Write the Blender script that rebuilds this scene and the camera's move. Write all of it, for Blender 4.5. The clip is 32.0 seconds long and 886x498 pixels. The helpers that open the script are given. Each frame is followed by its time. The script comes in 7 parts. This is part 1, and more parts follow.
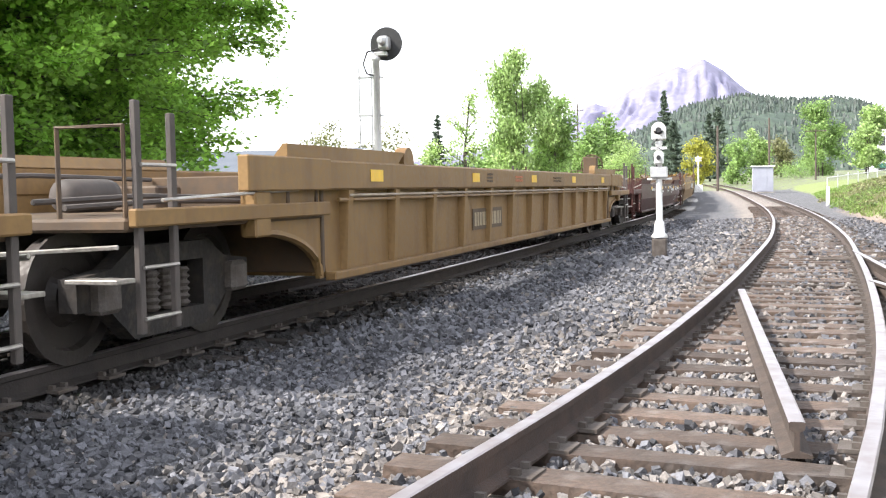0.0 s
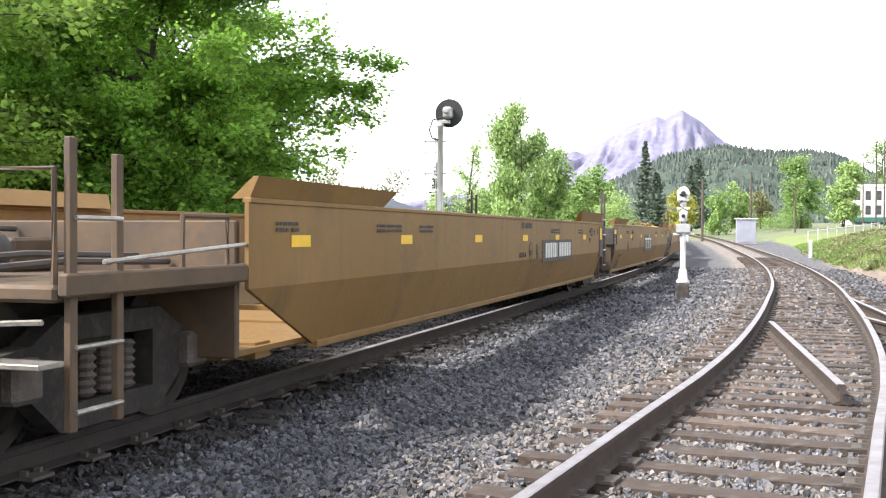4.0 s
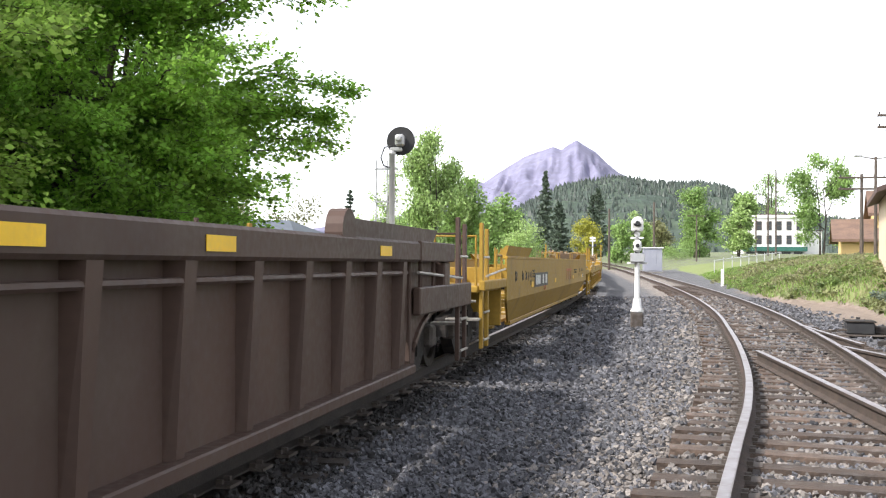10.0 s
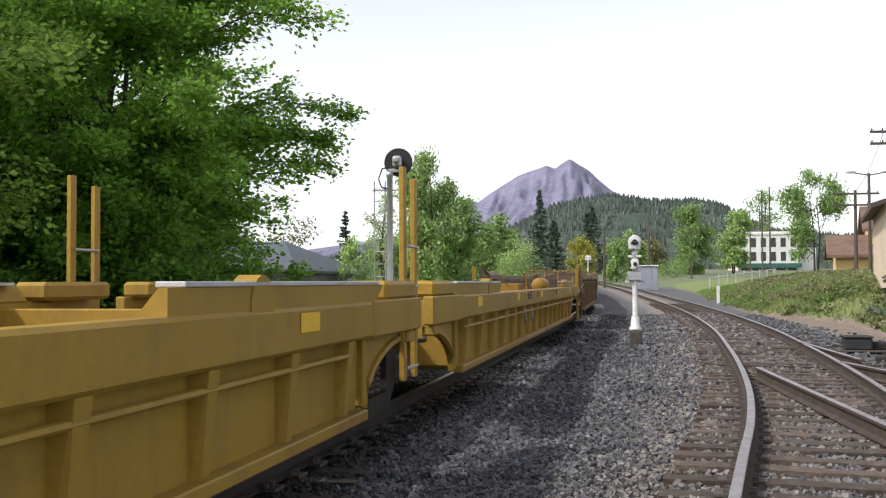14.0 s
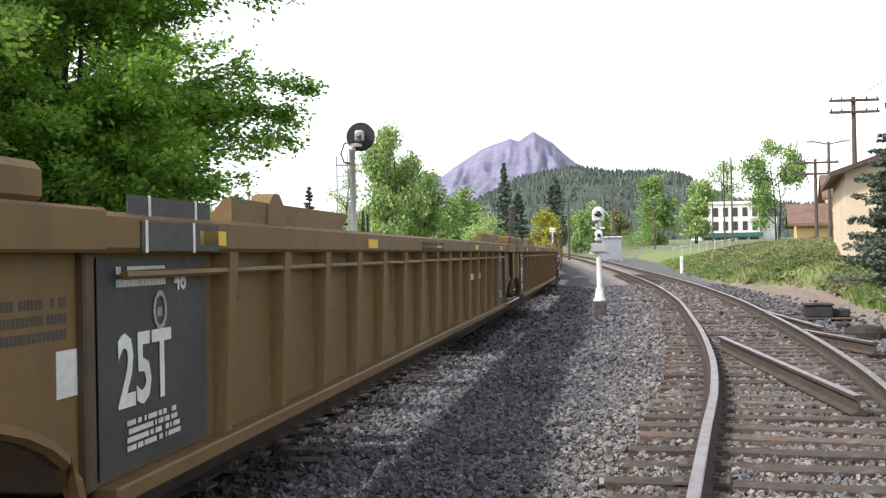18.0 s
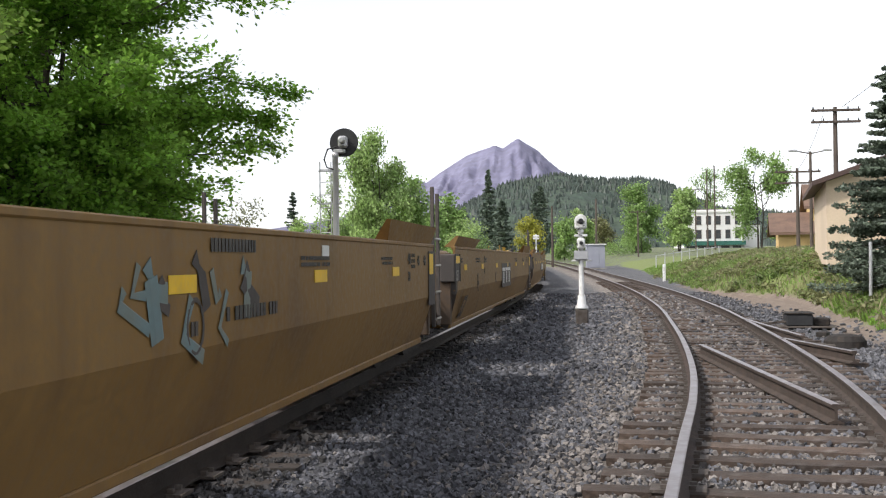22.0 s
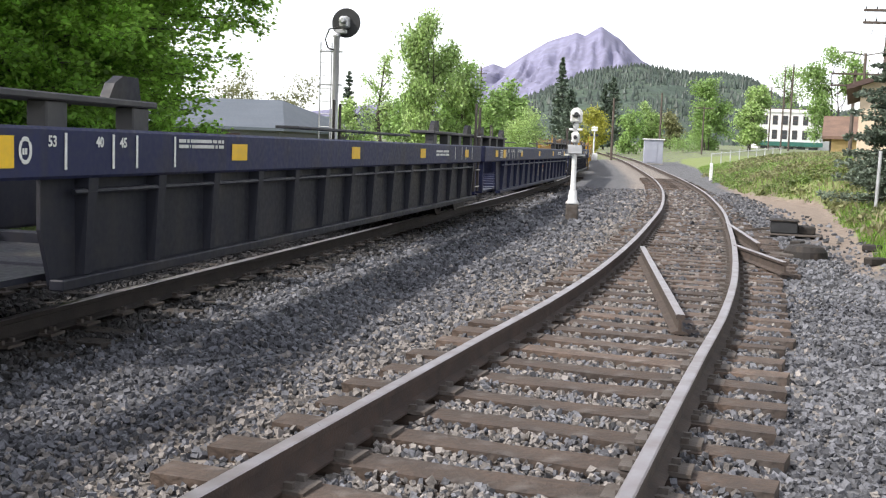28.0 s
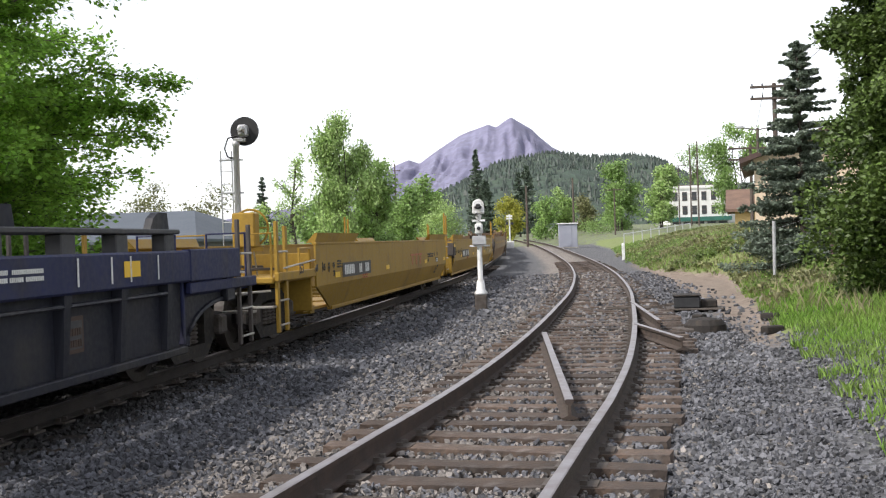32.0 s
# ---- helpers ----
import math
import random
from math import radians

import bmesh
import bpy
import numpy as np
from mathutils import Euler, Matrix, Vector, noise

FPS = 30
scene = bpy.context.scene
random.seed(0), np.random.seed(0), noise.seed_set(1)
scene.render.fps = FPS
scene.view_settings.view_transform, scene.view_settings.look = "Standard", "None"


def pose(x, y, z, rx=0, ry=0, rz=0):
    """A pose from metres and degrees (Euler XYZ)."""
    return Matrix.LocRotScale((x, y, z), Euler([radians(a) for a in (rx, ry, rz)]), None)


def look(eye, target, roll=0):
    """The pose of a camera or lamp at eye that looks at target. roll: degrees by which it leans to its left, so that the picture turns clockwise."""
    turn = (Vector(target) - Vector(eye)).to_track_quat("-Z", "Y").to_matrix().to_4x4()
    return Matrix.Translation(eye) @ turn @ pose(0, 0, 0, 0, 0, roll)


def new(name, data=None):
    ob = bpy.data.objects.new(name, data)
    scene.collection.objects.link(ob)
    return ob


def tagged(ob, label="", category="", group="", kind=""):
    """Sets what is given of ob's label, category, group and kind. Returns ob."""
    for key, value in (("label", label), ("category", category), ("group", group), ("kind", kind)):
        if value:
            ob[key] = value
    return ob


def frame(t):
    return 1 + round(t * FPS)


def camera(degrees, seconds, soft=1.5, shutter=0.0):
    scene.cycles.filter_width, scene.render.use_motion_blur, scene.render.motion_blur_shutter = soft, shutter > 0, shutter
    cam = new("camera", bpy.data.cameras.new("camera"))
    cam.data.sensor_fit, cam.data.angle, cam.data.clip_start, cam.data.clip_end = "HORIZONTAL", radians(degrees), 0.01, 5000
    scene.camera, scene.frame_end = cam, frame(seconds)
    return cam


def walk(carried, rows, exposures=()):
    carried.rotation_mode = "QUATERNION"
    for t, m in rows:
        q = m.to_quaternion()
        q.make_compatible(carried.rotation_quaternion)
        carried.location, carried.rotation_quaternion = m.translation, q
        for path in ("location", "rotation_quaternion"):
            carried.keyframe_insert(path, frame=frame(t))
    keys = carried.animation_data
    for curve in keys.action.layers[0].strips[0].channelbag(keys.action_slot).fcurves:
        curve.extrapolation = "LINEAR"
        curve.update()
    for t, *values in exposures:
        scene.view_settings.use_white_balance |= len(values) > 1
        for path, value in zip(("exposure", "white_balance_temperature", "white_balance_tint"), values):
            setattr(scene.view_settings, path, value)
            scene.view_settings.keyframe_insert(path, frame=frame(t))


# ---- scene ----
cam = camera(46.0, 32.0, soft=1.2)
# seconds, x, y, z, yaw, pitch, lean
PATH = [
    (0.0, -0.004, 3.685, 1.268, 14.126, -3.199, -1.099),
    (0.5, -0.308, 0.293, 1.45, 15.644, -4.179, 0.453),
    (1.0, -0.399, -0.808, 1.416, 14.429, -4.417, 1.403),
    (1.5, -0.382, -0.78, 1.417, 15.486, -2.599, 2.222),
    (2.0, -0.408, -0.788, 1.415, 15.959, -1.677, 2.257),
    (2.5, -0.451, -0.752, 1.401, 17.066, -2.152, 3.556),
    (3.0, -0.562, -0.543, 1.37, 14.637, -1.196, 0.589),
    (3.5, -0.692, -0.25, 1.396, 12.925, -0.891, 0.448),
    (5.5, -1.541, -0.835, 1.397, 12.811, -0.707, -0.853),
    (6.0, -1.706, -0.655, 1.417, 11.236, -1.154, 1.114),
    (6.5, -1.924, -0.561, 1.413, 9.498, -2.895, 1.045),
    (7.0, -2.09, -0.543, 1.417, 9.013, -2.769, 3.496),
    (7.5, -2.196, -0.515, 1.406, 9.745, -1.502, 0.704),
    (8.0, -2.235, -0.458, 1.396, 8.925, -1.732, 1.071),
    (8.5, -2.247, -0.372, 1.4, 7.965, -0.862, 0.884),
    (9.0, -2.207, -0.24, 1.399, 7.372, -0.592, -0.297),
    (9.5, -2.202, -0.323, 1.405, 7.312, 0.107, 0.404),
    (10.0, -2.219, -0.353, 1.412, 7.275, 0.707, 0.387),
    (10.5, -2.232, -0.378, 1.407, 7.501, 0.907, 0.531),
    (11.0, -2.235, -0.34, 1.401, 7.155, 1.071, -0.248),
    (11.5, -2.23, -0.31, 1.404, 6.892, 0.981, -0.293),
    (12.0, -2.238, -0.295, 1.409, 6.12, 1.398, -0.447),
    (12.5, -2.262, -0.288, 1.424, 6.021, 1.833, -0.882),
    (13.0, -2.28, -0.34, 1.422, 6.395, 1.502, -0.002),
    (13.5, -2.292, -0.452, 1.419, 7.118, 1.765, -0.174),
    (15.5, -2.29, -0.496, 1.421, 6.026, 1.849, -0.635),
    (16.0, -2.29, -0.487, 1.422, 5.897, 1.026, -0.779),
    (16.5, -2.279, -0.44, 1.427, 5.939, -0.032, -1.118),
    (17.0, -2.281, -0.462, 1.417, 5.804, -0.207, -1.366),
    (17.5, -2.275, -0.425, 1.423, 5.405, -0.154, -1.649),
    (18.0, -2.275, -0.397, 1.424, 5.091, 0.36, -1.126),
    (18.5, -2.286, -0.445, 1.429, 5.012, 0.716, -1.166),
    (19.0, -2.27, -0.436, 1.427, 4.515, 0.895, -1.589),
    (19.5, -2.244, -0.387, 1.425, 4.224, 1.482, -1.346),
    (20.0, -2.253, -0.416, 1.429, 4.314, 1.904, -1.46),
    (20.5, -2.248, -0.437, 1.422, 4.688, 2.281, -1.615),
    (21.0, -2.257, -0.449, 1.429, 4.522, 2.231, -1.177),
    (21.5, -2.253, -0.422, 1.427, 4.195, 2.075, -1.025),
    (22.0, -2.242, -0.386, 1.428, 4.211, 0.69, -0.76),
    (22.5, -2.196, -0.407, 1.419, 6.127, 1.212, 0.413),
    (23.0, -2.117, -0.629, 1.445, 9.573, 0.763, -2.262),
    (23.5, -2.021, -0.775, 1.449, 10.601, 0.992, -2.132),
    (24.0, -1.831, -0.662, 1.432, 10.288, -0.598, -0.695),
    (24.5, -1.669, -0.741, 1.432, 11.556, -5.209, 0.121),
    (25.0, -1.508, -0.436, 1.407, 11.101, -6.234, -1.211),
    (25.5, -1.364, -0.302, 1.451, 9.298, -6.548, -0.193),
    (27.5, -0.553, -0.122, 1.525, 9.42, -5.697, 6.174),
    (28.0, -0.366, -0.13, 1.5, 8.095, -5.626, 2.155),
    (28.5, -0.143, -0.119, 1.485, 6.291, -5.326, 3.721),
    (29.0, -0.074, -0.137, 1.517, 5.556, -4.261, -1.002),
    (29.5, -0.077, -0.203, 1.523, 5.983, -4.232, -1.589),
    (30.0, -0.051, -0.182, 1.541, 5.919, -2.694, -2.3),
    (30.5, -0.041, -0.148, 1.541, 5.757, -1.605, -2.891),
    (31.0, -0.043, -0.119, 1.535, 6.126, -1.515, -3.104),
    (31.5, -0.024, -0.135, 1.54, 5.305, -1.086, -2.096),
    (32.0, -0.0, -0.097, 1.531, 4.017, -0.398, -1.898),
]
EXPOSURE = [(t, stops + 0.80, 6350, 12) for t, stops in (
    (0.0, 1.0), (1.0, 1.0), (3.0, 0.85), (6.0, 0.9), (8.0, 0.9), (9.0, 0.7), (11.0, 0.25), (13.0, -0.2), (16.0, -0.42), (17.0, -0.02), (18.0, 0.1), (20.0, -0.05), (21.0, -0.32), (22.0, -0.25), (23.0, 0.02), (24.0, 0.2),
    (24.6, 0.6), (25.0, 0.95), (26.0, 0.8), (27.5, 0.35), (29.0, 0.08), (31.0, -0.05), (32.0, -0.12))]


def camera_pose(x, y, z, yaw, pitch, lean):
    m = pose(0, 0, 0, 90 + pitch, 0, yaw) @ pose(0, 0, 0, 0, 0, lean)
    return Matrix.Translation((x, y, z)) @ m


walk(cam, [(r[0], camera_pose(*r[1:])) for r in PATH], EXPOSURE)

# ---- light: a hazy afternoon, the sun to the left and behind ----
SUN = Vector((-0.66, -0.40, 0.78)).normalized()
world = bpy.data.worlds.new("sky")
scene.world = world
world.use_nodes = True
nt = world.node_tree
sky = nt.nodes.new("ShaderNodeTexSky")
sky.sky_type, sky.sun_disc = "NISHITA", False
sky.sun_elevation = math.asin(SUN.z)
sky.sun_rotation = math.atan2(SUN.x, SUN.y)
sky.altitude, sky.air_density, sky.dust_density, sky.ozone_density = 200, 1.0, 1.2, 1.0
nt.nodes["Background"].inputs["Strength"].default_value = 0.15
haze = nt.nodes.new("ShaderNodeHueSaturation")
haze.inputs["Saturation"].default_value, haze.inputs["Value"].default_value = 0.18, 1.12
nt.links.new(sky.outputs["Color"], haze.inputs["Color"])
nt.links.new(haze.outputs["Color"], nt.nodes["Background"].inputs["Color"])
sun = new("sun", bpy.data.lights.new("sun", "SUN"))
sun.data.energy, sun.data.angle, sun.data.color = 2.6, radians(3.0), (1.0, 0.94, 0.84)
sun.matrix_world = look((0, 0, 30), Vector((0, 0, 30)) - SUN)

# ---- materials ----
MATS = {}


def mat(name, a, b=None, scale=3.0, rough=0.7, metal=0.0, fine=40.0, fine_amt=0.35, bump=0.2, streak=0.0, dirt=None,
        dirt_amt=0.35, island=0.0, rnd=0.0, trans=None, gloss=0.5):
    """A worn surface: colours a and b in large patches, a fine grain, dirt, streaks down the face, variation by piece."""
    if name in MATS:
        return MATS[name]
    m = bpy.data.materials.new(name)
    m.use_nodes = True
    t = m.node_tree
    N, L = t.nodes, t.links
    bsdf = N["Principled BSDF"]
    co = N.new("ShaderNodeTexCoord")

    def noise_tex(s, detail=5.0, stretch=None):
        n = N.new("ShaderNodeTexNoise")
        n.inputs["Scale"].default_value = s
        n.inputs["Detail"].default_value = detail
        if stretch:
            mp = N.new("ShaderNodeMapping")
            mp.inputs["Scale"].default_value = stretch
            L.new(co.outputs["Object"], mp.inputs["Vector"])
            L.new(mp.outputs["Vector"], n.inputs["Vector"])
        else:
            L.new(co.outputs["Object"], n.inputs["Vector"])
        return n.outputs["Fac"]

    def ramp(fac, lo, hi):
        r = N.new("ShaderNodeMapRange")
        r.inputs["From Min"].default_value, r.inputs["From Max"].default_value = lo, hi
        L.new(fac, r.inputs["Value"])
        return r.outputs["Result"]

    def mix(fac, c1, c2, kind="MIX"):
        x = N.new("ShaderNodeMix")
        x.data_type, x.blend_type = "RGBA", kind
        for k, v in ((0, fac), (6, c1), (7, c2)):
            if isinstance(v, (int, float)):
                x.inputs[k].default_value = v
            elif isinstance(v, tuple):
                x.inputs[k].default_value = (*v, 1.0)
            else:
                L.new(v, x.inputs[k])
        return x.outputs[2]

    col = mix(ramp(noise_tex(scale), 0.35, 0.65), a, b or tuple(0.72 * v for v in a))
    grain = noise_tex(fine, 6.0)
    g = ramp(grain, 0.25, 0.75)
    shade = N.new("ShaderNodeMapRange")
    shade.inputs["To Min"].default_value, shade.inputs["To Max"].default_value = 1.0 - fine_amt, 1.0 + fine_amt * 0.6
    L.new(g, shade.inputs["Value"])
    col = mix(1.0, col, shade.outputs["Result"], "MULTIPLY")
    if dirt:
        col = mix(ramp(noise_tex(scale * 2.3, 8.0), 0.62 - 0.3 * dirt_amt, 0.85 - 0.2 * dirt_amt), col, dirt)
    if streak:
        s = ramp(noise_tex(1.0, 4.0, (5.0, 5.0, 0.5)), 0.52, 0.75)
        mul = N.new("ShaderNodeMath")
        mul.operation = "MULTIPLY"
        mul.inputs[1].default_value = streak
        L.new(s, mul.inputs[0])
        col = mix(mul.outputs[0], col, dirt or (0.05, 0.035, 0.025))
    for amount, source in ((island, "geo"), (rnd, "obj")):
        if amount:
            n = N.new("ShaderNodeNewGeometry" if source == "geo" else "ShaderNodeObjectInfo")
            r = N.new("ShaderNodeMapRange")
            r.inputs["To Min"].default_value, r.inputs["To Max"].default_value = 1.0 - amount, 1.0 + amount
            L.new(n.outputs["Random Per Island" if source == "geo" else "Random"], r.inputs["Value"])
            col = mix(1.0, col, r.outputs["Result"], "MULTIPLY")
    L.new(col, bsdf.inputs["Base Color"])
    rr = N.new("ShaderNodeMapRange")
    rr.inputs["To Min"].default_value, rr.inputs["To Max"].default_value = max(rough - 0.15, 0.05), min(rough + 0.15, 1.0)
    L.new(g, rr.inputs["Value"])
    L.new(rr.outputs["Result"], bsdf.inputs["Roughness"])
    bsdf.inputs["Metallic"].default_value = metal
    bsdf.inputs["Specular IOR Level"].default_value = gloss
    if bump:
        bp = N.new("ShaderNodeBump")
        bp.inputs["Strength"].default_value = bump
        bp.inputs["Distance"].default_value = 0.02
        L.new(grain, bp.inputs["Height"])
        L.new(bp.outputs["Normal"], bsdf.inputs["Normal"])
    if trans:
        tr = N.new("ShaderNodeBsdfTranslucent")
        sh = N.new("ShaderNodeMixShader")
        sh.inputs[0].default_value = trans
        L.new(col, tr.inputs["Color"])
        L.new(bsdf.outputs[0], sh.inputs[1])
        L.new(tr.outputs[0], sh.inputs[2])
        L.new(sh.outputs[0], N["Material Output"].inputs["Surface"])
    MATS[name] = m
    return m


def paint(name, a, b=None, dirt=(0.07, 0.05, 0.035), streak=0.5, dirt_amt=0.3, rough=0.55):
    return mat(name, a, b, scale=0.6, rough=rough, fine=18.0, fine_amt=0.18, bump=0.05, streak=streak, dirt=dirt, dirt_amt=dirt_amt, gloss=0.22)


STEEL_TOP = mat("polished_rail_head", (0.40, 0.37, 0.38), (0.30, 0.26, 0.25), scale=5, rough=0.42, metal=0.85, fine=14, fine_amt=0.15, bump=0.01)
RAIL_RUST = mat("rusty_rail_web", (0.072, 0.047, 0.036), (0.046, 0.032, 0.027), scale=6, rough=0.85, fine=80, bump=0.3)
TAN_RAIL = mat("dusty_rail", (0.080, 0.058, 0.046), (0.048, 0.036, 0.030), scale=6, rough=0.85, fine=50, bump=0.2)
TIE = mat("weathered_tie", (0.112, 0.078, 0.059), (0.062, 0.047, 0.039), scale=2.5, rough=0.9, fine=30, fine_amt=0.5, bump=0.6, dirt=(0.17, 0.145, 0.13), dirt_amt=0.25, rnd=0.45)
# Main-line set: stained, with the train's shade also put into the dark colours.
OILY_SHADED_RAIL = mat("oily_shaded_rail_web", (0.036, 0.028, 0.024), (0.024, 0.019, 0.017), scale=6, rough=0.85, fine=60, bump=0.25)
OILY_SHADED_TIE = mat("oily_shaded_tie", (0.050, 0.037, 0.030), (0.030, 0.024, 0.020), scale=2.5, rough=0.9, fine=30, fine_amt=0.5, bump=0.6, rnd=0.4)
STONE_OILY_SHADED = mat("oily_shaded_ballast", (0.055, 0.052, 0.052), (0.036, 0.034, 0.034), scale=0.5, rough=0.9, fine=90, bump=0.4, island=0.6)
PLATE = mat("tie_plate", (0.11, 0.095, 0.085), (0.07, 0.055, 0.045), scale=8, rough=0.8, fine=60, bump=0.3)
STONE_DARK = mat("fresh_ballast", (0.122, 0.123, 0.134), (0.080, 0.081, 0.092), scale=0.5, rough=0.9, fine=90, bump=0.4, island=0.7)
STONE_PALE = mat("dusty_ballast", (0.225, 0.205, 0.19), (0.155, 0.14, 0.13), scale=0.5, rough=0.95, fine=90, bump=0.4, island=0.5)
WHITE_PAINT = mat("white_signal_paint", (0.78, 0.78, 0.78), (0.68, 0.68, 0.67), scale=3, rough=0.5, fine=25, fine_amt=0.1, bump=0.03, streak=0.2, dirt=(0.4, 0.38, 0.35))
SILVER = mat("aluminium_paint", (0.55, 0.55, 0.56), (0.45, 0.45, 0.46), scale=3, rough=0.45, metal=0.5, fine=25, fine_amt=0.1, bump=0.03)
BLACK = mat("black_paint", (0.018, 0.018, 0.02), (0.03, 0.03, 0.032), scale=4, rough=0.6, fine=30, bump=0.05)
CONCRETE = mat("concrete", (0.34, 0.32, 0.30), (0.25, 0.235, 0.22), scale=3, rough=0.9, fine=50, bump=0.4)
DARK_STEEL = mat("greasy_truck_steel", (0.024, 0.019, 0.016), (0.014, 0.012, 0.011), scale=4, rough=0.8, fine=30, bump=0.3, dirt=(0.055, 0.040, 0.030), dirt_amt=0.35)
WHEEL = mat("wheel_steel", (0.045, 0.036, 0.031), (0.028, 0.023, 0.020), scale=4, rough=0.6, metal=0.3, fine=30, bump=0.15)
TREAD = mat("wheel_tread", (0.5, 0.5, 0.5), (0.4, 0.39, 0.38), scale=4, rough=0.25, metal=1.0, fine=30, bump=0.03)
BARK = mat("bark", (0.085, 0.068, 0.055), (0.05, 0.042, 0.036), scale=3, rough=0.95, fine=25, fine_amt=0.5, bump=0.8)
POLE_WOOD = mat("pole_wood", (0.11, 0.085, 0.068), (0.07, 0.055, 0.047), scale=1.5, rough=0.9, fine=30, bump=0.5)


def leaf(name, a, b, island=0.45, trans=0.35):
    return mat(name, a, b, scale=0.35, rough=0.55, fine=2.0, fine_amt=0.25, bump=0.0, island=island, trans=trans)


LEAF_NEAR = leaf("fresh_green_leaf", (0.26, 0.45, 0.07), (0.19, 0.36, 0.054), trans=0.68)
LEAF_SPRING = leaf("pale_spring_leaf", (0.36, 0.52, 0.11), (0.26, 0.42, 0.08), trans=0.65)
LEAF_LIME = leaf("lime_leaf", (0.38, 0.51, 0.185), (0.30, 0.42, 0.155), trans=0.45)
LEAF_GREEN = leaf("green_leaf", (0.285, 0.42, 0.13), (0.22, 0.335, 0.11), trans=0.45)
LEAF_YELLOW = leaf("yellow_green_leaf", (0.42, 0.41, 0.07), (0.34, 0.35, 0.06), trans=0.45)
LEAF_DULL = leaf("dull_olive_leaf", (0.22, 0.225, 0.10), (0.17, 0.18, 0.085))
NEEDLE_BLUE = leaf("blue_green_needle", (0.165, 0.205, 0.150), (0.115, 0.15, 0.112), trans=0.3)
# Both fir colours are lightened to stand for distance haze, NEEDLE_FAR most.
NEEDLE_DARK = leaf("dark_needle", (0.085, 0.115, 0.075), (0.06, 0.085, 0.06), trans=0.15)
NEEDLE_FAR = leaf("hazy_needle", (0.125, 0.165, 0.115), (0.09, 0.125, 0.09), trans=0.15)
NEEDLE_CEDAR = leaf("cedar_green", (0.10, 0.155, 0.03), (0.06, 0.10, 0.022), trans=0.2)
BRUSH = leaf("bank_weed_leaf", (0.215, 0.30, 0.085), (0.16, 0.235, 0.068), trans=0.4)
GRASS_BLADE = leaf("grass_blade", (0.17, 0.315, 0.045), (0.225, 0.31, 0.08), island=0.5, trans=0.4)
GRASS_PALE = leaf("pale_weed", (0.25, 0.24, 0.12), (0.16, 0.19, 0.07), island=0.45, trans=0.3)
GRASS_DEAD = leaf("dead_grass", (0.27, 0.25, 0.14), (0.20, 0.19, 0.10), island=0.4, trans=0.25)


# ---- mesh helpers ----
def empty(name, m, label="", category="", group="", kind=""):
    ob = new(name)
    ob.matrix_basis = m
    return tagged(ob, label, category, group, kind)


def part(name, bm, material, parent=None, label=""):
    """Links a bmesh, or a ready mesh, as one mesh object under a thing or a part."""
    if isinstance(bm, bmesh.types.BMesh):
        me = bpy.data.meshes.new(name)
        bm.to_mesh(me)
        bm.free()
    else:
        me = bm
    if material and not me.materials:
        me.materials.append(material)
    ob = new(name, me)
    if parent:
        ob.parent = parent
    return tagged(ob, label)


def box(bm, x0, x1, y0, y1, z0, z1, taper=0.0):
    v = [bm.verts.new(p) for p in ((x0, y0, z0), (x1, y0, z0), (x1, y1, z0), (x0, y1, z0),
                                   (x0 + taper, y0 + taper, z1), (x1 - taper, y0 + taper, z1), (x1 - taper, y1 - taper, z1), (x0 + taper, y1 - taper, z1))]
    for f in ((3, 2, 1, 0), (4, 5, 6, 7), (0, 1, 5, 4), (1, 2, 6, 5), (2, 3, 7, 6), (3, 0, 4, 7)):
        bm.faces.new([v[i] for i in f])


def bevelled(bm, w=0.012, seg=1):
    bmesh.ops.bevel(bm, geom=bm.edges[:], offset=w, segments=seg, affect="EDGES", profile=0.5)
    return bm


CACHE = {}


def box_mesh(name, material, dims, w=0.01):
    """A bevelled box mesh, shared between pieces of one size and material."""
    key = (material.name, tuple(round(d, 4) for d in dims), w)
    if key not in CACHE:
        bm = bmesh.new()
        box(bm, *dims)
        if w:
            bevelled(bm, w)
        me = bpy.data.meshes.new(name)
        bm.to_mesh(me)
        bm.free()
        me.materials.append(material)
        CACHE[key] = me
    return CACHE[key]


def box_part(name, material, parent, dims, w=0.01, label="", at=None):
    ob = part(name, box_mesh(name, material, dims, w), None, parent, label)
    if at is not None:
        ob.matrix_basis = at
    return ob


def tube(bm, pts, r, n=8, r_end=None):
    """A round bar through the points."""
    rings = []
    k = len(pts) - 1
    for i, p in enumerate(pts):
        p = Vector(p)
        d = (Vector(pts[min(i + 1, k)]) - Vector(pts[max(i - 1, 0)])).normalized()
        u = d.orthogonal().normalized()
        w = d.cross(u)
        rad = r if r_end is None else r + (r_end - r) * i / k
        rings.append([bm.verts.new(p + rad * (math.cos(a) * u + math.sin(a) * w)) for a in [2 * math.pi * j / n for j in range(n)]])
        if i and (rings[-2][0].co - rings[-1][0].co).length > 4 * rad:
            best = min(range(n), key=lambda q: (rings[-2][0].co - rings[-1][q].co).length)
            rings[-1] = rings[-1][best:] + rings[-1][:best]
    for a, b in zip(rings, rings[1:]):
        for j in range(n):
            bm.faces.new((a[j], a[(j + 1) % n], b[(j + 1) % n], b[j]))
    bm.faces.new(rings[0][::-1])
    bm.faces.new(rings[-1])


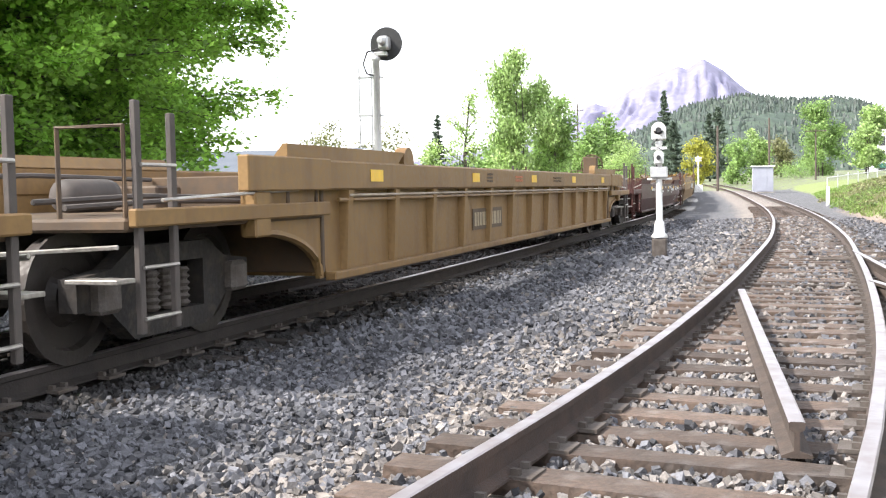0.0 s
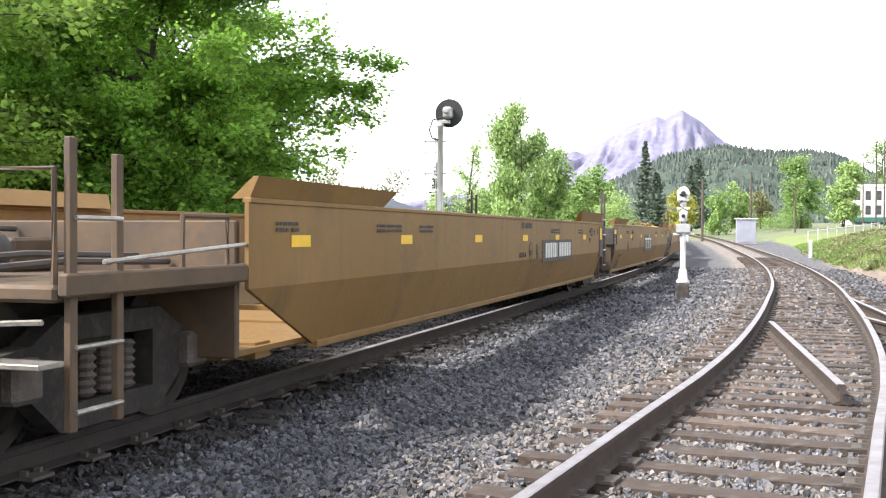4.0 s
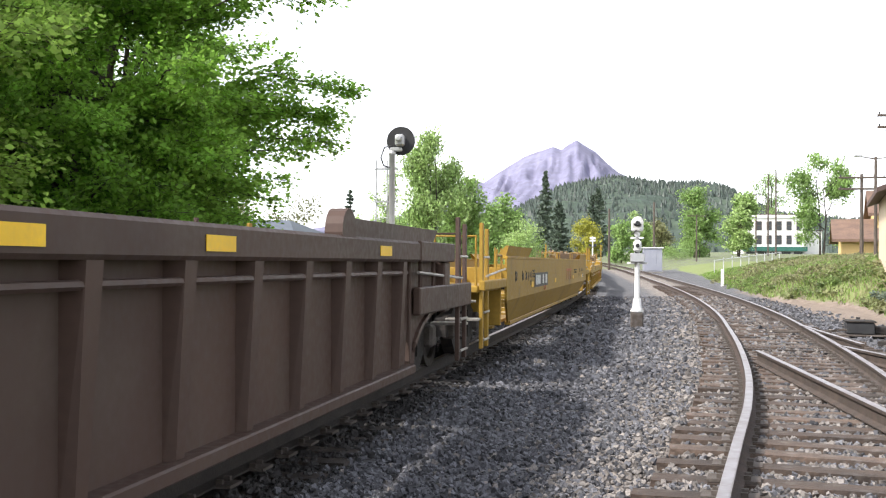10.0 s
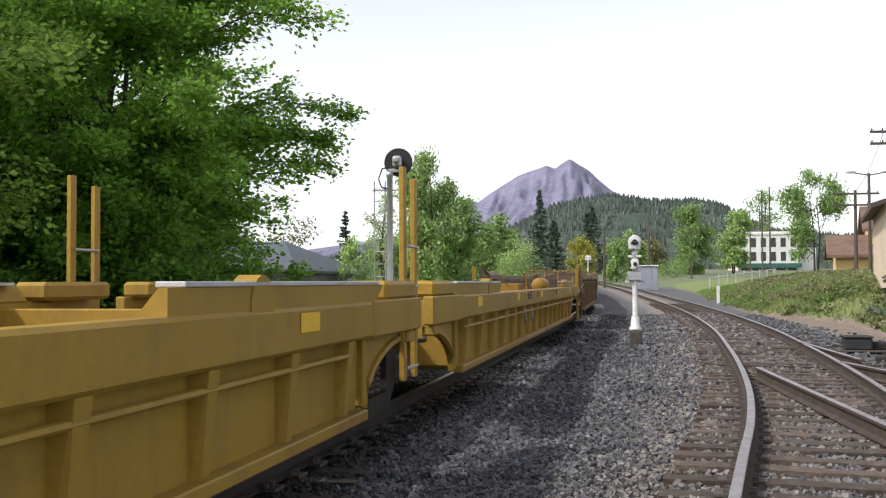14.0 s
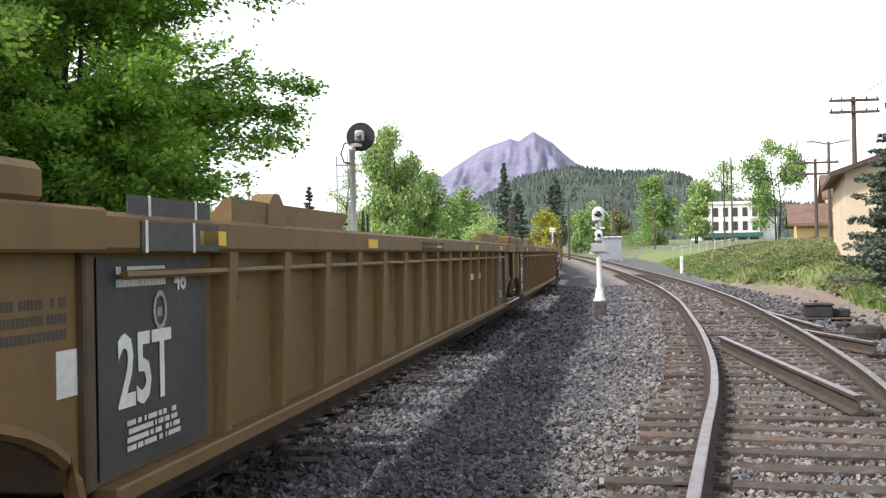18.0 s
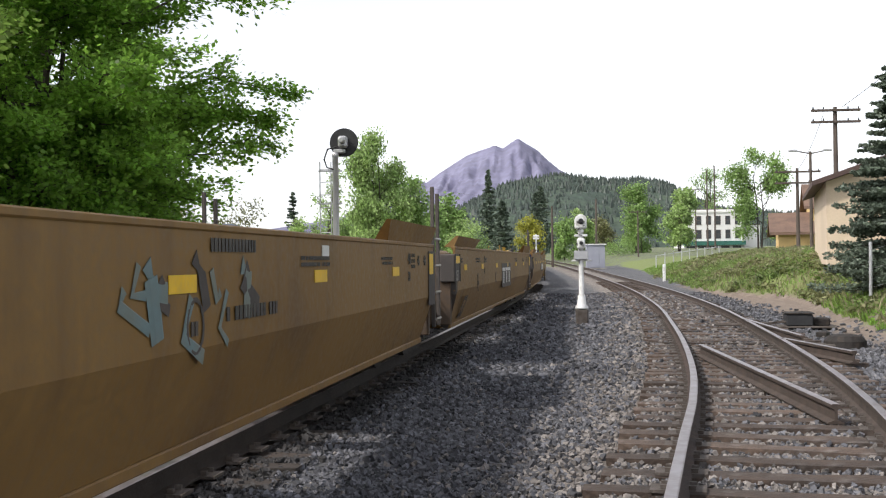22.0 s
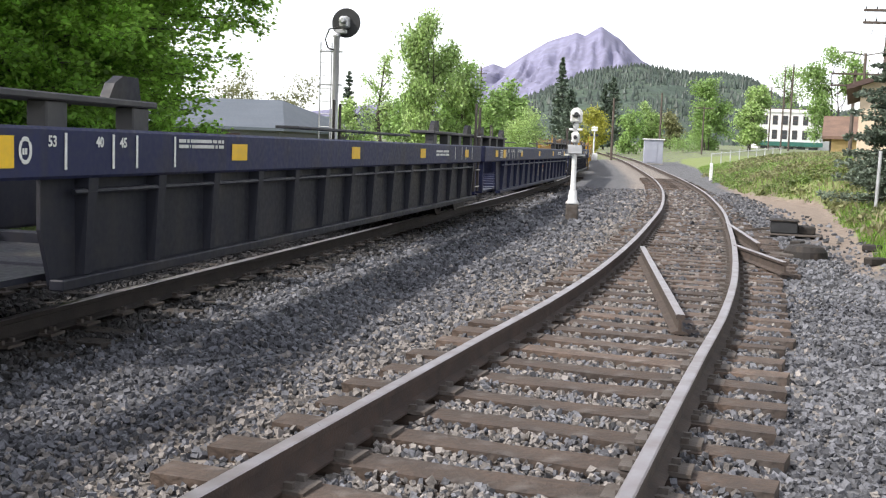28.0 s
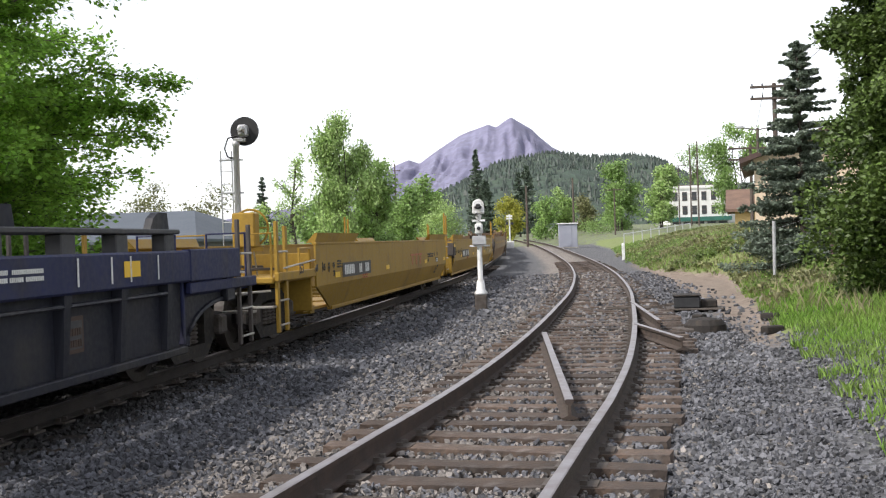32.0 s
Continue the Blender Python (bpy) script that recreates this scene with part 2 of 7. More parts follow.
def lathe(bm, profile, n=24, axis="z", at=(0, 0, 0)):
    """Turns (radius, height) pairs about an axis."""
    rings = []
    for r, h in profile:
        ring = []
        for j in range(n):
            a = 2 * math.pi * j / n
            x, y = r * math.cos(a), r * math.sin(a)
            p = (x, y, h) if axis == "z" else ((h, x, y) if axis == "x" else (x, h, y))
            ring.append(bm.verts.new((p[0] + at[0], p[1] + at[1], p[2] + at[2])))
        rings.append(ring)
    for a, b in zip(rings, rings[1:]):
        for j in range(n):
            bm.faces.new((a[j], a[(j + 1) % n], b[(j + 1) % n], b[j]))
    bm.faces.new(rings[0][::-1])
    bm.faces.new(rings[-1])
    bmesh.ops.recalc_face_normals(bm, faces=bm.faces[:])


def np_mesh(name, verts, faces, material):
    me = bpy.data.meshes.new(name)
    me.from_pydata(np.asarray(verts).reshape(-1, 3).tolist(), [], np.asarray(faces).tolist())
    me.materials.append(material)
    return me


def smooth(ob):
    ob.data.polygons.foreach_set("use_smooth", [True] * len(ob.data.polygons))
    return ob


# ---- the plan: two tracks that curve away to the left, and the rise of the far ground ----
SIDING_Y = (-12, -6, 0, 5, 7.2, 9, 11.8, 16, 20.7, 26, 32.4, 40, 51, 62, 76, 95, 116, 150, 220)
SIDING_X = (-4.07, -2.87, -1.69, -0.74, -0.32, 0.03, 0.48, 1.01, 1.51, 2.03, 2.50, 2.93, 3.33, 3.5, 3.48, 3.2, 2.5, 0.4, -7.2)


def siding_x(y):
    i = int(np.clip(np.searchsorted(SIDING_Y, y) - 1, 0, len(SIDING_Y) - 2))

    def slope(k):
        a, b = max(k - 1, 0), min(k + 1, len(SIDING_Y) - 1)
        return (SIDING_X[b] - SIDING_X[a]) / (SIDING_Y[b] - SIDING_Y[a])
    h = SIDING_Y[i + 1] - SIDING_Y[i]
    u = (y - SIDING_Y[i]) / h
    return ((2 * u**3 - 3 * u**2 + 1) * SIDING_X[i] + (u**3 - 2 * u**2 + u) * h * slope(i)
            + (-2 * u**3 + 3 * u**2) * SIDING_X[i + 1] + (u**3 - u**2) * h * slope(i + 1))


def main_x(y):
    """The middle of the main track."""
    u = min(max(y - 25.0, 0.0), 125.0)
    rest = max(y - 150.0, 0.0)
    return -5.35 + 0.072 * (min(y, 150.0) - 4.6) - 0.00075 * u * u - 0.1155 * rest


def rise(y):
    """The bed's height: level near by, rising gently far off."""
    return 0.015 * 10.0 * math.log1p(math.exp((min(y, 330.0) - 62.0) / 10.0))


def bank_edge(y):
    """Where the grass begins; a bay of bare soil lies round the switch machine."""
    return min(3.0 + 0.055 * min(max(y, 0), 90) + 3.2 * math.exp(-((y - 32) / 8.0) ** 2), max(1.1 + 0.168 * y, 0.9))


def bare_soil(x, y):
    """How much bare brown soil shows beside the siding."""
    if not 12 < y < 60 or x < siding_x(y) + 1.9:
        return 0.0
    return min((y - 12) / 5, 1, (60 - y) / 14, (x - siding_x(y) - 1.9) / 0.8)


def bank(x, y):
    """The grassy bank to the right of the siding."""
    d = x - bank_edge(y)
    top = 0.55 + 1.35 * min(max((y - 14) / 22, 0), 1) - 0.9 * min(max((y - 66) / 22, 0), 1)
    return top * (1 - math.exp(-max(d, 0) / 2.6)) if d > 0 else 0.0


def land(x, y):
    n = noise.noise((x * 0.35, y * 0.35, 0.0)) * 0.05
    return rise(y) - 0.07 + bank(x, y) + (n if bank(x, y) > 0.05 or x < -9 else 0.25 * n)


def along(fn, y, off):
    """The point beside a track's middle, off metres to its right, and the track's heading in degrees."""
    d = fn(y + 0.1) - fn(y - 0.1)
    a = math.atan2(d, 0.2)
    return fn(y) + off * math.cos(a), y - off * math.sin(a), -math.degrees(a)


# ---- ground ----
def ground_sheet():
    xs = np.concatenate([[-4000, -1500, -500, -200, -100, -60, -40, -30, -22], np.arange(-16, -9, 1.0), np.arange(-9, 12, 0.4), np.arange(12, 24, 1.5), [30, 40, 60, 100, 200, 500, 1500, 4000]])
    ys = np.concatenate([[-4000, -1000, -300, -100, -50, -25, -12], np.arange(-6, 40, 0.5), np.arange(40, 110, 2.5), [115, 125, 140, 160, 200, 250, 330, 500, 900, 1800, 4000]])
    verts, dust, green, soil_amount, oil_shade = [], [], [], [], []
    for y in ys:
        for x in xs:
            verts.append((x, y, land(float(x), float(y))))
            sx = siding_x(float(np.clip(y, -12, 220)))
            d = x - sx
            k = math.exp(-(max(-d - 1.2, 0) / 0.9) ** 2) if d < 0 else math.exp(-(max(d - 1.0, 0) / 0.5) ** 2) * 0.7
            dust.append(k)
            # Mask along the main track for its stain and painted train shade.
            oil_shade.append(min(max((1.6 - abs(x - main_x(float(np.clip(y, -60, 330))))) / 0.5, 0), 1))
            g = min(max((x - bank_edge(float(y)) + 0.1) / 0.6, 0), 1)
            soil_amount.append(bare_soil(float(x), float(y)))
            if x < main_x(float(y)) - 3.2:
                g = min((main_x(float(y)) - 3.2 - x) / 1.0, 1)
            if y > 112:
                g = 0.55
            green.append(g)
    w = len(xs)
    faces = [(j * w + i, j * w + i + 1, (j + 1) * w + i + 1, (j + 1) * w + i) for j in range(len(ys) - 1) for i in range(w - 1)]
    m = bpy.data.materials.new("ground_cover")
    m.use_nodes = True
    t = m.node_tree
    N, L = t.nodes, t.links
    co = N.new("ShaderNodeTexCoord")

    def tex(kind, scale):
        n = N.new(kind)
        n.inputs["Scale"].default_value = scale
        L.new(co.outputs["Object"], n.inputs["Vector"])
        return n

    def mix(fac, c1, c2, kind="MIX"):
        x = N.new("ShaderNodeMix")
        x.data_type, x.blend_type = "RGBA", kind
        for k, v in ((0, fac), (6, c1), (7, c2)):
            if isinstance(v, float):
                x.inputs[k].default_value = v
            elif isinstance(v, tuple):
                x.inputs[k].default_value = (*v, 1.0)
            else:
                L.new(v, x.inputs[k])
        return x.outputs[2]
    vor = tex("ShaderNodeTexVoronoi", 17.0)
    n1, n2 = tex("ShaderNodeTexNoise", 0.8), tex("ShaderNodeTexNoise", 9.0)
    hsv = N.new("ShaderNodeSeparateColor")
    L.new(vor.outputs["Color"], hsv.inputs["Color"])
    dark = mix(hsv.outputs[0], (0.05, 0.05, 0.054), (0.15, 0.15, 0.158))
    pale = mix(hsv.outputs[0], (0.11, 0.095, 0.083), (0.30, 0.265, 0.235))
    at1, at2 = N.new("ShaderNodeAttribute"), N.new("ShaderNodeAttribute")
    at1.attribute_name, at2.attribute_name = "dust", "green"

    def edge(att, tx, lo, hi):
        add = N.new("ShaderNodeMath")
        L.new(att.outputs["Fac"], add.inputs[0])
        sub = N.new("ShaderNodeMath")
        sub.operation = "MULTIPLY_ADD"
        L.new(tx.outputs["Fac"], sub.inputs[0])
        sub.inputs[1].default_value, sub.inputs[2].default_value = 0.9, -0.45
        L.new(sub.outputs[0], add.inputs[1])
        r = N.new("ShaderNodeMapRange")
        r.inputs["From Min"].default_value, r.inputs["From Max"].default_value = lo, hi
        L.new(add.outputs[0], r.inputs["Value"])
        return r.outputs["Result"]
    col = mix(edge(at1, n1, 0.25, 0.75), dark, pale)
    soil = mix(n2.outputs["Fac"], (0.17, 0.135, 0.09), (0.15, 0.23, 0.055))
    n3 = tex("ShaderNodeTexNoise", 0.25)
    soil = mix(n3.outputs["Fac"], soil, (0.17, 0.22, 0.06))
    low = col
    at3 = N.new("ShaderNodeAttribute")
    at3.attribute_name = "bare"
    n4 = tex("ShaderNodeTexNoise", 3.0)
    earth = mix(n4.outputs["Fac"], (0.115, 0.085, 0.065), (0.30, 0.245, 0.20))
    col = mix(edge(at3, n1, 0.3, 0.9), low, earth)
    # Near-black mix under the train: stain plus shade put into the ground colour.
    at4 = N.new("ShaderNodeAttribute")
    at4.attribute_name = "oil_shade"
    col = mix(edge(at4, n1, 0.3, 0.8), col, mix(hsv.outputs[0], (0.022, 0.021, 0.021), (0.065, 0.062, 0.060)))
    col = mix(edge(at2, n1, 0.35, 0.7), col, soil)
    L.new(col, N["Principled BSDF"].inputs["Base Color"])
    N["Principled BSDF"].inputs["Roughness"].default_value = 0.95
    bp = N.new("ShaderNodeBump")
    bp.inputs["Strength"].default_value, bp.inputs["Distance"].default_value = 0.8, 0.03
    L.new(vor.outputs["Distance"], bp.inputs["Height"])
    L.new(bp.outputs["Normal"], N["Principled BSDF"].inputs["Normal"])
    me = np_mesh("ground", verts, faces, m)
    for nm, val in (("dust", dust), ("green", green), ("bare", soil_amount), ("oil_shade", oil_shade)):
        me.attributes.new(nm, "FLOAT", "POINT").data.foreach_set("value", val)
    tagged(part("ground", me, None), "grey railway ballast with grassy verges", "ground", kind="structure")


ground_sheet()


# ---- rails ----
RAIL = ((-0.07, 0.0), (0.07, 0.0), (0.07, 0.012), (0.014, 0.035), (0.011, 0.12), (0.034, 0.132), (0.037, 0.165), (0.028, 0.17),
        (-0.028, 0.17), (-0.037, 0.165), (-0.034, 0.132), (-0.011, 0.12), (-0.014, 0.035), (-0.07, 0.012))


def sweep_rail(name, path, side_mat, parent, label="", top=STEEL_TOP):
    """The rail's section swept along points (x, y, z)."""
    n, k = len(RAIL), len(path)
    verts = []
    for i, p in enumerate(path):
        a, b = Vector(path[max(i - 1, 0)]), Vector(path[min(i + 1, k - 1)])
        d = (b - a).normalized()
        r = Vector((d.y, -d.x, 0)).normalized()
        for x, z in RAIL:
            verts.append(Vector(p) + r * x + Vector((0, 0, z)))
    faces = [(i * n + j, i * n + (j + 1) % n, (i + 1) * n + (j + 1) % n, (i + 1) * n + j) for i in range(k - 1) for j in range(n)]
    faces += [tuple(range(n)), tuple((k - 1) * n + j for j in reversed(range(n)))]
    me = bpy.data.meshes.new(name)
    me.from_pydata([tuple(v) for v in verts], [], faces)
    me.materials.append(side_mat)
    me.materials.append(top)
    for q, f in enumerate(me.polygons):
        if q < (k - 1) * n and q % n in (6, 7, 8):
            f.material_index = 1
    return part(name, me, None, parent, label)


def track(name, fn, y0, y1, left_mat, right_mat, label):
    tr = empty(name, Matrix(), label, "railway track", kind="structure")
    ys = [y0]
    while ys[-1] < y1:
        ys.append(ys[-1] + (0.8 if ys[-1] < 60 else 2.5))
    for off, m in ((-0.7525, left_mat), (0.7525, right_mat)):
        sweep_rail("rail", [(*along(fn, y, off)[:2], rise(y)) for y in ys], m, tr)
    return tr


siding = track("siding_track", siding_x, -8.0, 150.0, RAIL_RUST, TAN_RAIL, "curving siding track with rusty rails on wooden ties")
main_line = track("main_track", main_x, -60.0, 200.0, OILY_SHADED_RAIL, OILY_SHADED_RAIL, "main line track with worn rails under the train")


# ---- the train of well cars ----
SPEED = 12.0
PASS_Y = 9.2   # where a joint stands at its time in the table below
FLOOR = 0.50   # the underside of the wells
LEAN = 0.17   # how far a smooth side leans in below its fold
LONG, TALL = 0.755, 0.87   # stencil positions along and up the sides
TAN = paint("tan_car_paint", (0.228, 0.134, 0.047), (0.196, 0.112, 0.038), streak=0.5, dirt=(0.13, 0.078, 0.038), dirt_amt=0.25)
TAN_RIB = paint("dull_yellow_car_paint", (0.187, 0.119, 0.047), (0.155, 0.097, 0.040), streak=0.6, dirt=(0.12, 0.075, 0.045), dirt_amt=0.35)
OCHRE = paint("ochre_car_paint", (0.232, 0.142, 0.058), (0.194, 0.116, 0.047), streak=0.55, dirt=(0.13, 0.075, 0.04), dirt_amt=0.3)
YELLOW = paint("yellow_car_paint", (0.340, 0.211, 0.033), (0.296, 0.181, 0.030), streak=0.35, dirt=(0.15, 0.095, 0.04), dirt_amt=0.2)
BROWN = paint("brown_car_paint", (0.078, 0.030, 0.026), (0.060, 0.025, 0.022), streak=0.4, dirt=(0.06, 0.045, 0.038), dirt_amt=0.3)
GREY_BROWN = paint("faded_brown_car_paint", (0.080, 0.050, 0.039), (0.062, 0.040, 0.033), streak=0.5, dirt=(0.075, 0.055, 0.045), dirt_amt=0.3)
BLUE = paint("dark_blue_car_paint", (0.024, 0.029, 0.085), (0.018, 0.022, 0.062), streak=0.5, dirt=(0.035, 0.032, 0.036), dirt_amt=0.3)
# Greyer and darker than BLUE; for plates below the chord and the fins.
BLUE_GREY = paint("dark_blue_grey_car_paint", (0.019, 0.020, 0.030), (0.014, 0.015, 0.022), streak=0.4, dirt=(0.05, 0.045, 0.042), dirt_amt=0.3)
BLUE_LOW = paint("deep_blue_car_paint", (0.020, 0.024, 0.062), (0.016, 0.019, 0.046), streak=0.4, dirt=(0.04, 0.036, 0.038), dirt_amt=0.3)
PALE_GOLD = mat("faded_gold_stencil", (0.42, 0.36, 0.20), (0.34, 0.30, 0.18), scale=5, rough=0.6, fine=30, fine_amt=0.2, bump=0)
MARK_WHITE = mat("stencil_white", (0.72, 0.72, 0.70), (0.6, 0.6, 0.58), scale=5, rough=0.6, fine=30, fine_amt=0.15, bump=0)
MARK_BLACK = mat("stencil_black", (0.035, 0.032, 0.03), (0.06, 0.05, 0.045), scale=5, rough=0.6, fine=30, fine_amt=0.2, bump=0)
PANEL_GREY = mat("weathered_grey_panel", (0.060, 0.050, 0.044), (0.078, 0.066, 0.058), scale=3, rough=0.7, fine=20, fine_amt=0.2, bump=0.02)
PANEL_BROWN = mat("faded_brown_panel", (0.085, 0.058, 0.036), (0.11, 0.074, 0.044), scale=3, rough=0.75, fine=20, fine_amt=0.25, bump=0.02)
PALE_TAN = mat("faded_tan_stencil", (0.36, 0.29, 0.19), (0.26, 0.20, 0.12), scale=5, rough=0.7, fine=30, fine_amt=0.3, bump=0)
DUSTY_PIPE = mat("dusty_pipe", (0.30, 0.24, 0.17), (0.20, 0.15, 0.10), scale=5, rough=0.6, fine=30, fine_amt=0.2, bump=0.05)
PANEL_BLACK = mat("black_panel", (0.035, 0.035, 0.04), (0.055, 0.052, 0.055), scale=3, rough=0.6, fine=20, fine_amt=0.2, bump=0.02)
REFLECTOR = mat("yellow_reflector", (0.80, 0.50, 0.02), (0.72, 0.44, 0.02), scale=6, rough=0.45, fine=30, fine_amt=0.1, bump=0)
FADED_RED = mat("faded_red_stencil", (0.42, 0.12, 0.04), (0.36, 0.11, 0.04), scale=5, rough=0.6, fine=30, fine_amt=0.2, bump=0)
SPRAY_BLUE = mat("blue_spray_paint", (0.13, 0.19, 0.20), (0.16, 0.17, 0.14), scale=3, rough=0.6, fine=20, fine_amt=0.2, bump=0)
GRIMY = mat("grimy_car_end", (0.085, 0.07, 0.062), (0.055, 0.047, 0.043), scale=3, rough=0.8, fine=20, fine_amt=0.25, bump=0.1)
GRIMY_TAN = mat("grimy_tan_car_end", (0.105, 0.066, 0.036), (0.07, 0.046, 0.028), scale=2, rough=0.75, fine=18, fine_amt=0.25, bump=0.1, dirt=(0.05, 0.036, 0.028), dirt_amt=0.4)
BARE_STEEL = mat("worn_steel_edge", (0.42, 0.40, 0.37), (0.3, 0.27, 0.24), scale=4, rough=0.45, metal=0.6, fine=30, bump=0.05)

HALF = 1.53


def up(z):
    return 1.45 + (z - 1.45) * TALL


def text_mesh(body, size, material, squeeze=1.0):
    """Flat lettering in the built-in font, facing +x, reading along +y, its lower left corner at the origin."""
    key = ("text", body, size, material.name, squeeze)
    if key not in CACHE:
        cu = bpy.data.curves.new("lettering", "FONT")
        cu.body, cu.size, cu.extrude, cu.resolution_u, cu.offset = body, size, 0.0015, 2, 0.022 * size
        ob = bpy.data.objects.new("lettering", cu)
        me = bpy.data.meshes.new_from_object(ob)
        me.name = "lettering"
        me.transform(Matrix(((0, 0, 1, 0), (squeeze, 0, 0, 0), (0, 1, 0, 0), (0, 0, 0, 1))))
        me.materials.clear()
        me.materials.append(material)
        bpy.data.objects.remove(ob)
        CACHE[key] = me
    return CACHE[key]


def letters(parent, body, y, z, size, material, x=HALF + 0.006, squeeze=1.0):
    ob = part("lettering", text_mesh(body, size * 0.8, material, squeeze), None, parent)
    ob.matrix_basis = pose(x, y * LONG, up(z))
    return ob


def slope_letters(parent, body, y, z, size, material, zt, k=0.38):
    """Lettering on the lower part of a smooth side, which leans in."""
    fold = FLOOR + k * (zt - FLOOR)
    z = up(z)
    ob = part("lettering", text_mesh(body, size * 0.8, material), None, parent)
    ob.matrix_basis = pose(HALF + 0.014 - LEAN * max(fold - z, 0.0) / (fold - FLOOR), y * LONG, z, 0, math.degrees(math.atan2(LEAN, fold - FLOOR)), 0)
    return ob


def bars(parent, y, z, width, height, material, x=HALF + 0.006, seed=1, rows=1):
    """Small stencilled lines that cannot be read, as short bars."""
    rng = random.Random(seed)
    bm = bmesh.new()
    y, z, width, height = y * LONG, up(z), width * LONG, height * TALL
    rh = height / rows
    for k in range(rows):
        u = 0.0
        while u < width:
            w = min(rng.uniform(0.26, 0.42) * rh, width - u)
            if w > 0.01 and rng.random() > 0.1:
                box(bm, 0, 0.003, y + u, y + u + w, z + k * rh, z + k * rh + 0.62 * rh)
            u += w + 0.13 * rh
    ob = tagged(part("stencil_line", bm, material, parent), kind="stuff")
    ob.location.x = x
    return ob


def plate(parent, name, material, y0, y1, z0, z1, x=HALF + 0.003, label=""):
    ob = box_part(name, material, parent, (0, 0.004, y0 * LONG, y1 * LONG, up(z0), up(z1)), 0.0, label)
    ob.location.x = x
    return ob


def side_mesh(kind, h, zt, zb, cut, cut2, material):
    """One side of the well, at x = 0 facing +x: a plate with slanted ends; a smooth side has a lower part that leans in."""
    key = ("side", kind, round(h, 2), zt, zb, cut, cut2, material.name)
    if key in CACHE:
        return CACHE[key]
    bm = bmesh.new()
    zm = zb + (0.30 if material is YELLOW else 0.38) * (zt - zb)
    inset = LEAN if kind == "smooth" else 0.0
    outline = [(-h, zt), (-h, zm + 0.1), (-h + cut, zb), (h - cut2, zb), (h, zm + 0.1), (h, zt)]
    t = 0.03
    rows_ = []
    for dx in (0.0, -t):
        rows_.append([bm.verts.new((dx - (inset if z < zm else 0.0), y, z)) for y, z in outline])
    if kind == "smooth":
        for ring, dx in zip(rows_, (0.0, -t)):
            a, b = bm.verts.new((dx, -h, zm)), bm.verts.new((dx, h, zm))
            ring += [a, b]
    o, i = rows_
    if kind == "smooth":
        bm.faces.new((o[0], o[1], o[4], o[5]))
        bm.faces.new((o[1], o[2], o[3], o[4]))
        bm.faces.new((i[5], i[4], i[1], i[0]))
        bm.faces.new((i[4], i[3], i[2], i[1]))
        for r in rows_:
            for v in r[6:]:
                bm.verts.remove(v)
    else:
        bm.faces.new(o[:6])
        bm.faces.new(i[5::-1])
    for k in range(6):
        bm.faces.new((o[k], i[k], i[(k + 1) % 6], o[(k + 1) % 6]))
    bmesh.ops.recalc_face_normals(bm, faces=bm.faces[:])
    me = bpy.data.meshes.new("side_plate")
    bm.to_mesh(me)
    bm.free()
    me.materials.append(material)
    CACHE[key] = me
    return me


def wheel_mesh():
    if "wheel" not in CACHE:
        bm = bmesh.new()
        lathe(bm, [(0.10, -0.09), (0.16, -0.08), (0.20, -0.045), (0.34, -0.04), (0.36, -0.065), (0.42, -0.07), (0.425, 0.045),
                   (0.455, 0.05), (0.455, 0.075), (0.36, 0.075), (0.34, 0.03), (0.20, 0.02), (0.16, 0.08), (0.10, 0.08)], 28, "x")
        me = bpy.data.meshes.new("wheel")
        bm.to_mesh(me)
        bm.free()
        me.materials.append(WHEEL)
        me.materials.append(TREAD)
        for f in me.polygons:
            c = f.center
            if 0.42 < math.hypot(c.y, c.z) < 0.44 and c.x < 0.02:
                f.material_index = 1
        CACHE["wheel"] = me
    return CACHE["wheel"]


def sideframe_mesh():
    if "sideframe" not in CACHE:
        bm = bmesh.new()
        prof = [(-1.12, 0.52), (-1.12, 0.74), (-0.75, 0.78), (-0.5, 0.92), (0.5, 0.92), (0.75, 0.78), (1.12, 0.74), (1.12, 0.52), (0.78, 0.5), (0.5, 0.27), (-0.5, 0.27), (-0.78, 0.5)]
        hole = [(-0.42, 0.42), (-0.42, 0.78), (0.42, 0.78), (0.42, 0.42)]
        o = [[bm.verts.new((x, y, z)) for y, z in prof] for x in (0.07, -0.07)]
        q = [[bm.verts.new((x, y, z)) for y, z in hole] for x in (0.07, -0.07)]
        for s, (a, b) in enumerate(zip(o, q)):
            for f in ((a[0], a[1], a[2], a[11]), (a[2], a[3], b[1], b[0], a[11]), (a[3], a[4], b[2], b[1]), (a[4], a[5], a[8], b[3], b[2]), (a[5], a[6], a[7], a[8]),
                      (a[8], a[9], b[3]), (a[9], a[10], b[0], b[3]), (a[10], a[11], b[0])):
                bm.faces.new(f if s == 0 else f[::-1])
        for ring in (o, q):
            n = len(ring[0])
            for k in range(n):
                bm.faces.new((ring[0][k], ring[1][k], ring[1][(k + 1) % n], ring[0][(k + 1) % n]))
        bmesh.ops.recalc_face_normals(bm, faces=bm.faces[:])
        me = bpy.data.meshes.new("sideframe")
        bm.to_mesh(me)
        bm.free()
        me.materials.append(DARK_STEEL)
        CACHE["sideframe"] = me
    return CACHE["sideframe"]


def spring_mesh():
    if "spring" not in CACHE:
        bm = bmesh.new()
        lathe(bm, [(0.075 if k % 2 else 0.05, 0.43 + 0.025 * k) for k in range(13)], 10, "z")
        me = bpy.data.meshes.new("spring")
        bm.to_mesh(me)
        bm.free()
        me.materials.append(PLATE)
        CACHE["spring"] = me
    return CACHE["spring"]


